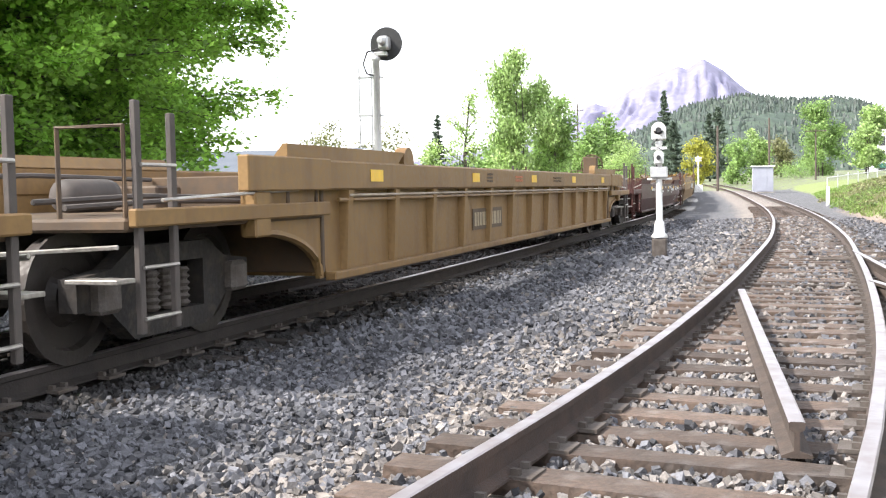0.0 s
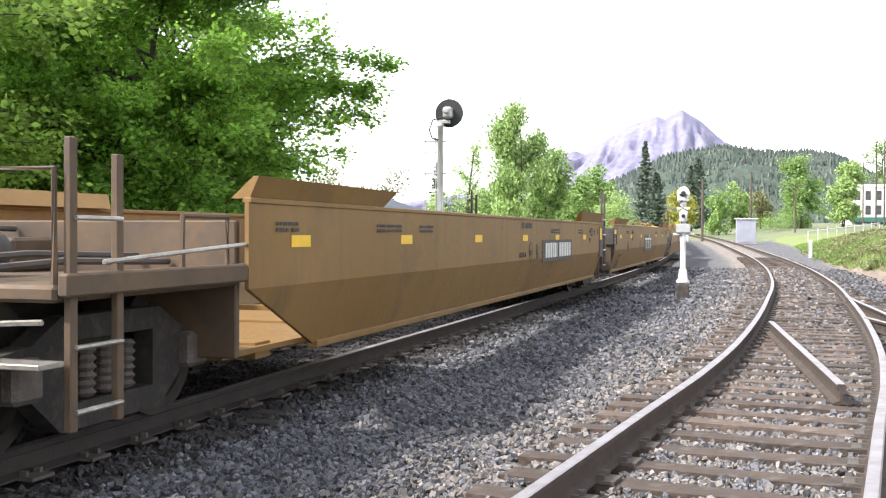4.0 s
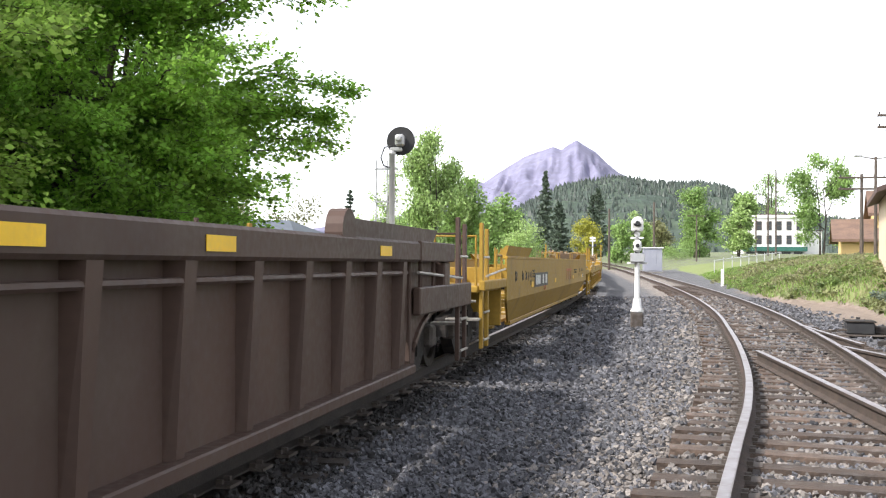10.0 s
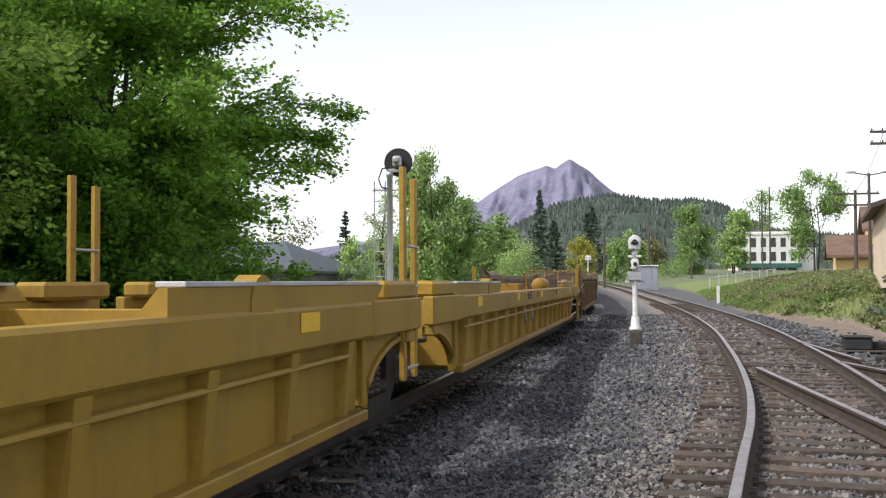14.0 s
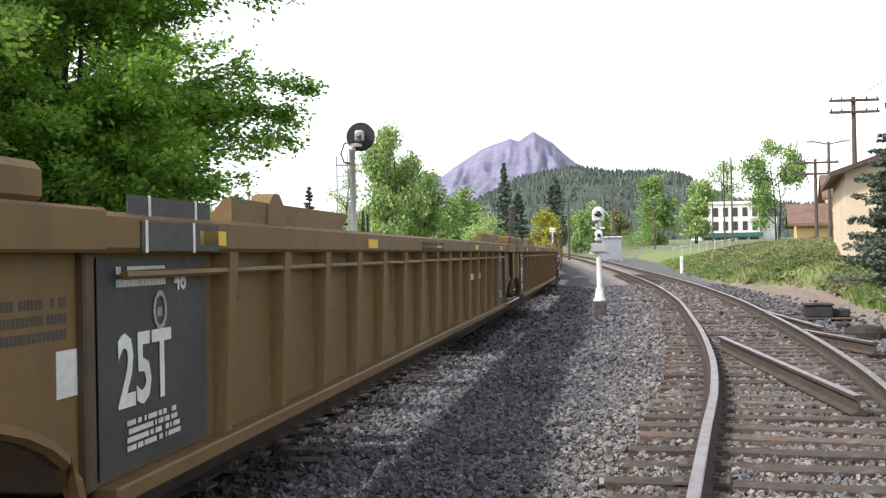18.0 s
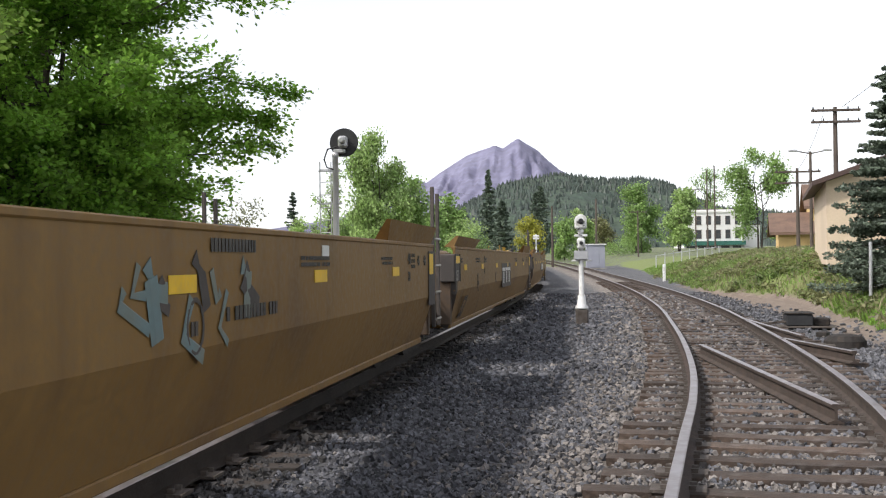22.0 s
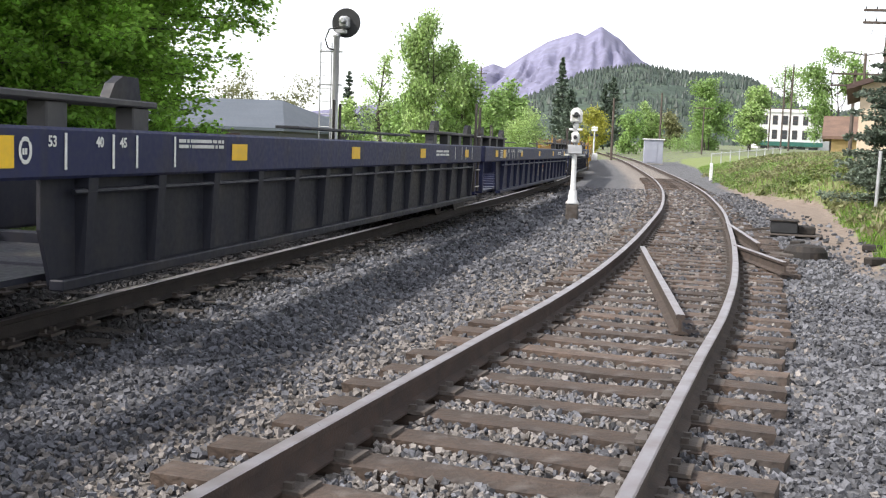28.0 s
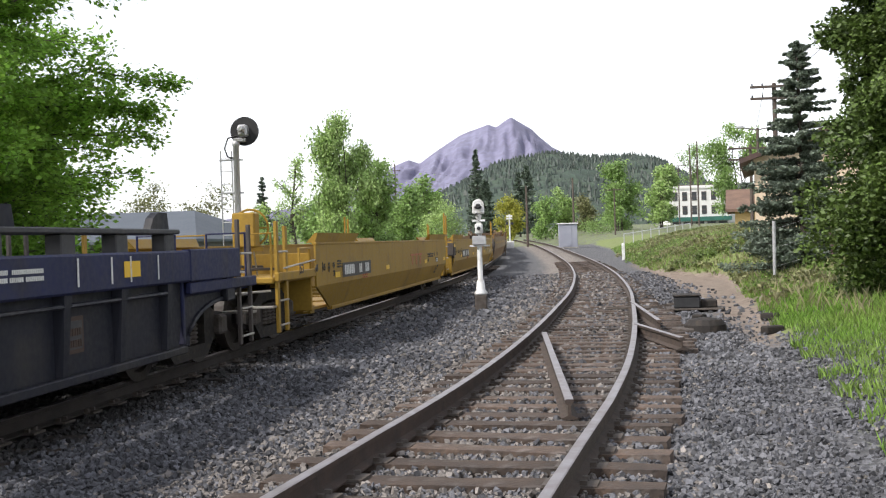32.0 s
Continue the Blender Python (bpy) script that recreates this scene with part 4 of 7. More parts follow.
# what is painted on the sides
def small(car, mid, h, zt, chord):
    ink = MARK_BLACK
    for k, (u, w) in enumerate(((-0.95, 0.5), (-0.7, 0.9), (-0.55, 0.6), (0.3, 1.0), (0.62, 0.7))):
        bars(car, mid + u * h, zt - 0.2, w, 0.1, ink, HALF + 0.006, 11 + k, 2)


def logo(car, y, z, s, wide, panel, ink):
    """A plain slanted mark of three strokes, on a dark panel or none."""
    if panel:
        plate(car, "logo_panel", panel, y - 0.14, y + 3.0 * wide, z - 0.1, z + 1.0 * s + 0.1)
    for k in range(3):
        bm = bmesh.new()
        for dz, w in ((0.78, 0.9), (0.0, 0.3), (0.15, 0.3), (0.3, 0.3), (0.45, 0.3), (0.6, 0.3)):
            y0 = y + (k * 0.95 + (0 if dz == 0.78 else 0.28) + 0.1 * dz) * wide
            hgt = 0.2 if dz == 0.78 else 0.12
            box(bm, 0, 0.003, y0 * LONG, (y0 + w * wide * 0.9) * LONG, up(z + dz * s), up(z + (dz + hgt) * s))
        part("logo_stroke", bm, ink, car).location.x = HALF + 0.008


def stamp(car, y, z, r, ink, x=HALF + 0.006):
    """A stencilled ring."""
    bm = bmesh.new()
    tube(bm, [(0, y * LONG + 0.8 * r * math.cos(a), up(z) + 1.0 * r * math.sin(a)) for a in [2 * math.pi * k / 18 for k in range(19)]], 0.014, 5)
    bmesh.ops.scale(bm, vec=(0.15, 1, 1), verts=bm.verts[:])
    part("round_stamp", bm, ink, car).location.x = x
    bars(car, y - 0.6 * r, z - 0.4 * r, 1.2 * r, r, ink, x, 3)


def rear_sizes(car, mid, h, zt, ink=MARK_BLACK):
    """The container sizes painted near the far end of a tan side."""
    letters(car, "40", mid + h - 2.3, zt - 0.2, 0.2, ink)
    letters(car, "20", mid + h - 2.3, zt - 0.4, 0.17, ink)
    letters(car, "45", mid + h - 1.55, zt - 0.22, 0.19, ink)
    letters(car, "48", mid + h - 1.0, zt - 0.22, 0.19, ink)
    bars(car, mid + h - 2.05, zt - 0.25, 0.3, 0.2, ink, HALF + 0.006, 12, 3)


def m_tan_logo(car, mid, h, zt, chord):
    small(car, mid, h, zt, chord)
    logo(car, mid - 1.3, 0.88, 0.38, 0.97, PANEL_GREY, MARK_WHITE)
    letters(car, "C", mid - 3.35, 0.94, 0.36, MARK_BLACK)
    letters(car, "40", mid - 6.1, 1.4, 0.2, MARK_BLACK)
    letters(car, "20", mid - 6.08, 1.18, 0.18, MARK_BLACK)
    stamp(car, mid - 7.4, 1.02, 0.14, GRIMY)
    slope_letters(car, "53", mid - h + 1.3, 0.46, 0.62, MARK_BLACK, zt)
    letters(car, "25T", mid - h - 0.05, 1.12, 0.25, CONCRETE, HALF + 0.022, 0.7)
    rear_sizes(car, mid, h, zt)


def m_tan_number(letter):
    def put(car, mid, h, zt, chord):
        small(car, mid, h, zt, chord)
        plate(car, "number_panel", PANEL_GREY, mid + 2.25, mid + 5.75, 0.88, 1.28)
        bars(car, mid + 2.55, 0.95, 1.3, 0.44, MARK_WHITE, HALF + 0.009, 5)
        bars(car, mid + 4.1, 0.95, 1.45, 0.44, MARK_WHITE, HALF + 0.009, 6)
        letters(car, letter, mid + 1.6, 0.95, 0.4, MARK_BLACK)
        stamp(car, mid + 1.1, 1.08, 0.14, GRIMY)
        bars(car, mid + 0.3, 1.48, 0.9, 0.15, MARK_BLACK, HALF + 0.006, 9)
        bars(car, mid + 0.1, 1.0, 0.6, 0.13, MARK_BLACK, HALF + 0.006, 10)
        rear_sizes(car, mid, h, zt)
    return put


def m_graffiti(car, mid, h, zt, chord):
    small(car, mid, h, zt, chord)
    plate(car, "faded_panel", SPRAY_BLUE, mid - 7.9, mid - 3.2, 0.92, 1.2)
    bars(car, mid - 4.8, 0.96, 1.6, 0.36, MARK_WHITE, HALF + 0.009, 5)
    bars(car, mid + 1.08, 1.5, 0.95, 0.13, MARK_BLACK, HALF + 0.006, 14)
    bars(car, mid + 1.28, 1.08, 1.25, 0.14, MARK_BLACK, HALF + 0.006, 15)
    stamp(car, mid + 0.8, 1.08, 0.13, GRIMY)
    plate(car, "notice", MARK_WHITE, mid + 3.95, mid + 4.2, 1.45, 1.57)
    rng = random.Random(4)
    for k in range(30):
        bm = bmesh.new()
        y, z = (mid + rng.uniform(-9, 2.2)) * LONG, up(rng.uniform(1.2, 1.5))
        tube(bm, [(0, y, z), (0, y + rng.uniform(-0.12, 0.12), z - rng.uniform(0.05, 0.2)), (0, y + rng.uniform(0, 0.25), z - rng.uniform(0.1, 0.3))], rng.uniform(0.02, 0.075), 6)
        bmesh.ops.scale(bm, vec=(0.04, 1, 1), verts=bm.verts[:])
        part("graffiti", bm, SPRAY_BLUE if k % 3 else GRIMY, car, "faded spray-painted scrawl").location.x = HALF + 0.006
    rear_sizes(car, mid, h, zt)


def m_brown(car, mid, h, zt, chord):
    stamp(car, mid - 1.35, 1.12, 0.13, MARK_WHITE)
    bars(car, mid - 1.05, 0.98, 0.75, 0.11, MARK_WHITE, HALF + 0.006, 20)
    bars(car, mid + 0.59, 1.13, 0.58, 0.13, MARK_WHITE, HALF + 0.006, 21)
    bars(car, mid + 1.9, 0.98, 0.85, 0.12, MARK_WHITE, HALF + 0.006, 22)
    bars(car, mid + 2.9, 1.12, 1.0, 0.12, MARK_WHITE, HALF + 0.006, 23, 2)
    stamp(car, mid + 4.35, 1.08, 0.15, MARK_WHITE)
    bars(car, mid + 4.55, 1.03, 1.3, 0.14, MARK_WHITE, HALF + 0.006, 24)
    plate(car, "white_stripe", MARK_WHITE, mid + 4.55, mid + 5.85, 0.99, 1.005)
    slope_letters(car, "53", mid + 6.25, 0.56, 0.36, MARK_WHITE, zt)
    bars(car, mid + 7.0, 1.03, 0.8, 0.18, MARK_WHITE, HALF + 0.006, 26, 3)
    bars(car, mid + 8.2, 1.07, 1.0, 0.13, MARK_WHITE, HALF + 0.006, 27)
    bars(car, mid - 6.0, 1.07, 1.4, 0.13, MARK_WHITE, HALF + 0.006, 28)


def m_yellow_smooth(car, mid, h, zt, chord):
    for y, s, z in ((-10.6, "53", 0.23), (-9.5, "48", 0.19), (-8.9, "45", 0.19)):
        plate(car, "size_bar", MARK_BLACK, mid + y - 0.04, mid + y - 0.01, 1.08, 1.26)
        letters(car, s, mid + y, 1.1, z, MARK_BLACK)
    stamp(car, mid - 8.4, 1.15, 0.07, MARK_BLACK)
    letters(car, "40", mid - 8.1, 1.12, 0.18, MARK_BLACK)
    letters(car, "20", mid - 8.06, 0.98, 0.16, MARK_BLACK)
    bars(car, mid - 7.7, 1.12, 0.4, 0.16, MARK_BLACK, HALF + 0.006, 40, 3)
    plate(car, "number_panel", PANEL_BLACK, mid - 7.2, mid - 4.2, 0.92, 1.2)
    bars(car, mid - 7.0, 0.97, 0.95, 0.3, MARK_WHITE, HALF + 0.009, 41)
    bars(car, mid - 5.7, 0.97, 1.3, 0.3, MARK_WHITE, HALF + 0.009, 42)
    bars(car, mid - 5.2, 0.84, 0.6, 0.1, FADED_RED, HALF + 0.006, 43, 2)
    logo(car, mid + 1.6, 0.95, 0.3, 0.8, None, FADED_RED)
    bars(car, mid + 5.0, 1.1, 1.3, 0.14, MARK_BLACK, HALF + 0.006, 44, 2)
    slope_letters(car, "53", mid + h - 2.9, 0.60, 0.42, MARK_BLACK, zt, 0.30)
    for y, t in ((h - 4.0, "40"), (h - 3.0, "45"), (h - 2.3, "48")):
        letters(car, t, mid + y, 1.12, 0.18, MARK_BLACK)
    letters(car, "20", mid + h - 4.38, 0.97, 0.16, MARK_BLACK)
    plate(car, "test_panel", PANEL_BLACK, mid + h - 2.6, mid + h - 2.1, 0.92, 1.06)
    bars(car, mid + h - 2.55, 0.94, 0.4, 0.12, MARK_WHITE, HALF + 0.009, 45, 2)


def m_yellow_rib(number_at, letter="3", split=True):
    def put(car, mid, h, zt, chord):
        x = HALF - 0.1
        y = mid + number_at
        plate(car, "number_panel", PANEL_BLACK if split else PANEL_BROWN, y, y + (2.3 if split else 2.0), 0.62, 0.95, x)
        bars(car, y + 0.1, 0.68, 0.85 if split else 1.8, 0.34, MARK_WHITE if split else PALE_TAN, x + 0.006, 51)
        if split:
            bars(car, y + 1.25, 0.68, 0.95, 0.34, MARK_WHITE, x + 0.006, 52)
        letters(car, letter, y + 4.2, 0.62, 0.34, MARK_BLACK, x)
        ink = MARK_BLACK if split else PANEL_BROWN
        bars(car, y - 0.25 if split else y + 0.5, zt - chord * 0.75, 0.4, 0.16, ink, HALF + 0.006, 54, 3)
        bars(car, y + (1.15 if split else 2.6), zt - chord * 0.7, 0.6, 0.12, FADED_RED, HALF + 0.006, 55, 2)
        bars(car, y + 6.2, zt - chord * 0.7, 0.9, 0.12, ink, HALF + 0.006, 56, 2)
        if split:
            stamp(car, y - 0.45, zt - chord * 0.5, 0.07, MARK_BLACK)
            logo(car, y + 8.7, 0.62, 0.26, 0.62, None, FADED_RED)
        else:
            handrail(car, [(HALF - 0.02, (mid - h + 0.6) * LONG, up(zt - chord) - 0.07), (HALF - 0.02, (mid + h - 0.6) * LONG, up(zt - chord) - 0.07)], DUSTY_PIPE, 0.016)
    return put


def m_tan_rib(first, last):
    def put(car, mid, h, zt, chord):
        x = HALF - 0.1
        if first:
            y0 = mid - h + 0.15
            plate(car, "black_end_panel", PANEL_BLACK, y0, y0 + 1.45, 0.43, zt - chord - 0.02, x + 0.004)
            letters(car, "25T", y0 + 0.2, 0.74, 0.52, MARK_WHITE, x + 0.012, 0.78)
            letters(car, "48", y0 + 0.95, 1.27, 0.17, MARK_WHITE, x + 0.012)
            bars(car, y0 + 0.2, 1.3, 0.62, 0.12, MARK_WHITE, x + 0.012, 60, 2)
            bars(car, y0 + 0.3, 0.52, 0.7, 0.16, MARK_WHITE, x + 0.012, 61, 4)
            stamp(car, y0 + 0.75, 1.17, 0.075, CONCRETE, x + 0.012)
            plate(car, "black_band", PANEL_BLACK, y0 + 0.26, y0 + 1.37, zt - chord + 0.01, zt - 0.01)
            plate(car, "black_band", PANEL_BLACK, y0 + 0.15, y0 + 1.3, zt + 0.02, zt + 0.11, HALF - 0.018)
            for k in (0.3, 0.95):
                plate(car, "white_stripe", MARK_WHITE, y0 + k, y0 + k + 0.03, zt - chord, zt - 0.005, HALF + 0.006)
                plate(car, "white_stripe", MARK_WHITE, y0 + k + 0.1, y0 + k + 0.13, zt + 0.01, zt + 0.115, HALF - 0.015)
            bars(car, y0 - 0.9, 1.1, 0.6, 0.2, MARK_BLACK, x, 62, 3)
            plate(car, "notice", MARK_WHITE, y0 - 0.4, y0 - 0.2, 0.85, 1.05, x)
            letters(car, "40", y0 + 1.95, 1.15, 0.13, MARK_BLACK, x)
        if last:
            y0 = mid + h - 1.25
            letters(car, "53", y0 - 1.0, 0.72, 0.46, MARK_BLACK, x)
            letters(car, "53", y0 + 0.45, 1.28, 0.13, MARK_WHITE, x + 0.012)
            plate(car, "black_end_panel", PANEL_BLACK, y0, y0 + 1.0, 0.45, zt - chord - 0.02, x + 0.004)
            bars(car, y0 + 0.25, 0.55, 0.4, 0.14, MARK_WHITE, x + 0.012, 65, 3)
            stamp(car, y0 + 0.4, 1.05, 0.06, CONCRETE, x + 0.012)
        plate(car, "number_panel", PANEL_BLACK, mid + 3.7, mid + 6.7, 0.98, 1.14, x)
        bars(car, mid + 3.9, 1.01, 1.1, 0.16, MARK_WHITE, x + 0.006, 63)
        bars(car, mid + 5.3, 1.01, 1.2, 0.16, MARK_WHITE, x + 0.006, 66)
        bars(car, mid - 1.4, zt - chord * 0.85, 1.8, chord * 0.75, MARK_BLACK, HALF + 0.006, 64, 2)
        bars(car, mid - 2.8, 0.92, 0.5, 0.4, TAN, x, 67, 5)
    return put


def m_blue(car, mid, h, zt, chord):
    z = zt - chord
    for y, s in ((-8.42, "53"), (-7.69, "40"), (-7.28, "45")):
        letters(car, s, mid + y - 0.1, z + 0.2, 0.12, MARK_WHITE)
    for y in (-8.28, -7.51, -7.08, -6.3):
        plate(car, "white_stripe", MARK_WHITE, mid + y, mid + y + 0.035, z + 0.03, zt - 0.03)
    bars(car, mid - 6.2, z + 0.2, 1.1, 0.1, MARK_WHITE, HALF + 0.006, 70, 2)
    bars(car, mid - 10.1, z + 0.06, 0.5, 0.22, MARK_WHITE, HALF + 0.006, 71, 4)
    stamp(car, mid - 8.83, z + 0.17, 0.07, MARK_WHITE)
    plate(car, "reflector", REFLECTOR, mid - 9.47, mid - 8.98, z + 0.05, zt - 0.06, HALF + 0.004, "yellow reflective square")
    for y in (h - 3.2, h - 2.4, h - 1.9, h - 1.1):
        plate(car, "white_stripe", MARK_WHITE, mid + y, mid + y + 0.035, z + 0.03, zt - 0.03)
    bars(car, mid + h - 5.2, z + 0.12, 1.3, 0.13, MARK_WHITE, HALF + 0.006, 72, 2)
    x = HALF - 0.1
    plate(car, "square_panel", GREY_BROWN, mid + h - 3.3, mid + h - 2.85, 0.6, 0.95, x)
    plate(car, "square_panel", PANEL_BLACK, mid + h - 3.26, mid + h - 2.89, 0.64, 0.91, x + 0.003)
    bars(car, mid + h - 3.22, 0.66, 0.3, 0.22, GREY_BROWN, x + 0.009, 77, 2)


def m_blue_emblem(car, mid, h, zt, chord):
    m_blue(car, mid, h, zt, chord)
    x = HALF - 0.1
    y = mid + 0.45
    bm = bmesh.new()
    pts = [(0, (y + a) * LONG, up(b)) for a, b in ((0, 0.83), (0.17, 1.06), (0.34, 0.83), (0.17, 0.6), (0, 0.83))]
    tube(bm, pts, 0.02, 4)
    bmesh.ops.scale(bm, vec=(0.15, 1, 1), verts=bm.verts[:])
    part("diamond_emblem", bm, PALE_GOLD, car).location.x = x
    bm = bmesh.new()
    for k in range(8):
        box(bm, 0, 0.003, (y + 0.3 - 0.015 * abs(k - 3.5)) * LONG, (y + 0.62) * LONG, up(0.62 + 0.055 * k), up(0.64 + 0.055 * k))
    tagged(part("emblem_stripe", bm, PALE_GOLD, car), kind="stuff").location.x = x
    bars(car, mid + 1.9, 0.72, 0.9, 0.16, CONCRETE, x, 80)
    bars(car, mid + 2.0, 0.88, 0.7, 0.1, FADED_RED, x, 81)
    letters(car, "53", mid + 5.3, 0.74, 0.36, CONCRETE, x)


T_TAN = "tan smooth-sided well car with black stencils, empty"
T_RIB = "dull yellow well car with ribbed sides, empty"
T_BLUE = "dark blue ribbed well car with white stencils, empty"
CARS = [
    ("rib", -1.35, 0.0, "C", "C", OCHRE, OCHRE, 1.56, 0.27, T_RIB, 11, 3, m_yellow_rib(-4.8, "3", False)),
    ("rib", 0.0, 1.9, "C", "C", OCHRE, OCHRE, 1.56, 0.27, "ochre well car with ribbed sides and black number panel", 13, 3, m_yellow_rib(-4.25, "3", False)),
    ("smooth", 1.9, 3.56, "C", "C", BROWN, BROWN, 1.30, 0.0, "reddish brown smooth well car with white stencils", 0, 2, m_brown),
    ("smooth", 3.56, 5.18, "C", "A", TAN, TAN, 1.60, 0.0, T_TAN, 0, 0, m_tan_number("B")),
    ("smooth", 5.18, 6.77, "A", "A", TAN, TAN, 1.60, 0.0, "tan smooth well car with a white mark on a dark panel", 0, False, m_tan_logo),
    ("smooth", 6.77, 8.42, "A", "C", TAN, TAN, 1.60, 0.0, T_TAN, 0, False, m_tan_number("A")),
    ("rib", 8.42, 10.2, "C", "C", GREY_BROWN, GREY_BROWN, 1.58, 0.17, "faded brown well car with ribbed sides, empty", 19, False, None),
    ("smooth", 10.2, 12.08, "C", "C", YELLOW, YELLOW, 1.46, 0.0, "yellow smooth well car with black stencils, empty", 0, False, m_yellow_smooth),
    ("rib", 12.08, 13.95, "C", "A", YELLOW, YELLOW, 1.28, 0.25, "yellow ribbed well car with black number panel", 16, False, m_yellow_rib(-7.1)),
    ("rib", 13.95, 15.745, "A", "C", YELLOW, YELLOW, 1.28, 0.25, "yellow ribbed well car with a faded red mark", 16, False, m_yellow_rib(-2.4, "2")),
    ("rib", 15.745, 17.38, "C", "A", TAN_RIB, TAN_RIB, 1.62, 0.16, T_RIB, 17, False, m_tan_rib(False, True)),
    ("rib", 17.38, 18.96, "A", "A", TAN_RIB, TAN_RIB, 1.62, 0.16, T_RIB, 17, False, m_tan_rib(True, True)),
    ("rib", 18.96, 20.7, "A", "C", TAN_RIB, TAN_RIB, 1.62, 0.16, T_RIB, 17, False, m_tan_rib(True, False)),
    ("smooth", 20.7, 22.33, "C", "A", TAN, TAN, 1.60, 0.0, "tan smooth well car with faded blue graffiti", 0, False, m_graffiti),
    ("smooth", 22.33, 23.89, "A", "A", TAN, TAN, 1.60, 0.0, "tan smooth well car with a white mark on a dark panel", 0, False, m_tan_logo),
    ("smooth", 23.89, 25.6, "A", "C", TAN, TAN, 1.60, 0.0, T_TAN, 0, False, m_tan_number("B")),
    ("smooth", 25.6, 27.36, "C", "C", YELLOW, YELLOW, 1.46, 0.0, "yellow smooth well car with black stencils, empty", 0, False, m_yellow_smooth),
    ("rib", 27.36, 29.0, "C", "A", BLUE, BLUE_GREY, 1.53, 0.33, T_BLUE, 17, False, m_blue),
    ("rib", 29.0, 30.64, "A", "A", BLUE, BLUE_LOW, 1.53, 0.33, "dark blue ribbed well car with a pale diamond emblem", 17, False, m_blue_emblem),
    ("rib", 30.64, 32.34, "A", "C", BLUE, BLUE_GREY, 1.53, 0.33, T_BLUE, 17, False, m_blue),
    ("smooth", 32.34, 33.8, "C", "A", YELLOW, YELLOW, 1.55, 0.0, "yellow smooth well car with black stencils, empty", 0, 1, m_yellow_smooth),
    ("smooth", 33.8, 35.3, "A", "A", YELLOW, YELLOW, 1.55, 0.0, "yellow smooth well car with black stencils, empty", 0, False, m_yellow_smooth),
    ("smooth", 35.3, 36.9, "A", "C", TAN, TAN, 1.60, 0.0, T_TAN, 0, False, None),
    ("smooth", 36.9, 38.5, "C", "A", TAN, TAN, 1.60, 0.0, T_TAN, 0, False, None),
    ("smooth", 38.5, 40.0, "A", "A", TAN, TAN, 1.60, 0.0, T_TAN, 0, False, None),
    ("smooth", 40.0, 41.6, "A", "C", TAN, TAN, 1.60, 0.0, T_TAN, 0, False, None),
]
TRAIN = [(well_car(c[0], c[1], c[2], c[3], c[4], c[5], c[6], c[7], c[8], c[9], max(c[10], 2), c[11], c[12]), c[1], c[2]) for c in CARS]


# ---- signals ----
def mast_signal():
    """The tall signal beyond the train: a round dark target on a silver mast with a ladder."""
    x, y = -6.72, 24.9
    s = empty("mast_signal", pose(x, y, land(x, y) - 0.02), "silver railway signal mast with a round black target and ladder", "railway signal")
    box_part("footing", CONCRETE, s, (-0.3, 0.3, -0.3, 0.3, -0.1, 0.25), 0.03)
    bm = bmesh.new()
    lathe(bm, [(0.16, 0.2), (0.16, 0.3), (0.085, 0.42), (0.075, 4.1), (0.09, 4.12), (0.09, 4.2), (0.03, 4.24)], 16)
    smooth(part("mast", bm, SILVER, s))
    bm = bmesh.new()
    lathe(bm, [(0.02, 0.035), (0.345, 0.02), (0.355, 0.0), (0.345, -0.012), (0.02, -0.012)], 40, "y")
    t = part("target", bm, BLACK, s, "round black target disc")
    t.location = (0.2, 0.1, 4.47)
    head = box_part("lamp_housing", SILVER, s, (-0.11, 0.11, -0.22, 0.05, -0.14, 0.14), 0.04, "silver lamp housing", pose(0.2, 0.05, 4.47))
    bm = bmesh.new()
    lathe(bm, [(0.05, -0.40), (0.075, -0.38), (0.08, -0.2), (0.06, -0.19)], 14, "y", (0, 0, 0.02))
    part("lamp_hood", bm, SILVER, head)
    box_part("bracket", SILVER, s, (-0.05, 0.25, -0.06, 0.06, 4.2, 4.3), 0.02)
    bm = bmesh.new()
    tube(bm, [(0.05, -0.05, 4.35), (-0.18, -0.05, 4.3), (-0.27, -0.05, 4.05), (-0.2, -0.05, 3.85), (-0.03, -0.05, 3.8)], 0.02, 6)
    part("cable", bm, BLACK, s)
    lad = box_part("ladder", SILVER, s, (-0.40, -0.375, -0.02, 0.02, 0.2, 4.0), 0.004)
    box_part("upright", SILVER, lad, (-0.125, -0.10, -0.02, 0.02, 0.2, 4.0), 0.004)
    for k in range(12):
        bm = bmesh.new()
        tube(bm, [(-0.39, 0, 0.4 + 0.31 * k), (-0.11, 0, 0.4 + 0.31 * k)], 0.011, 5)
        part("rung", bm, SILVER, lad)
    for z in (1.2, 2.95, 3.75):
        box_part("ladder_bracket", SILVER, s, (-0.42, 0.16, -0.025, 0.025, z, z + 0.04), 0.004)


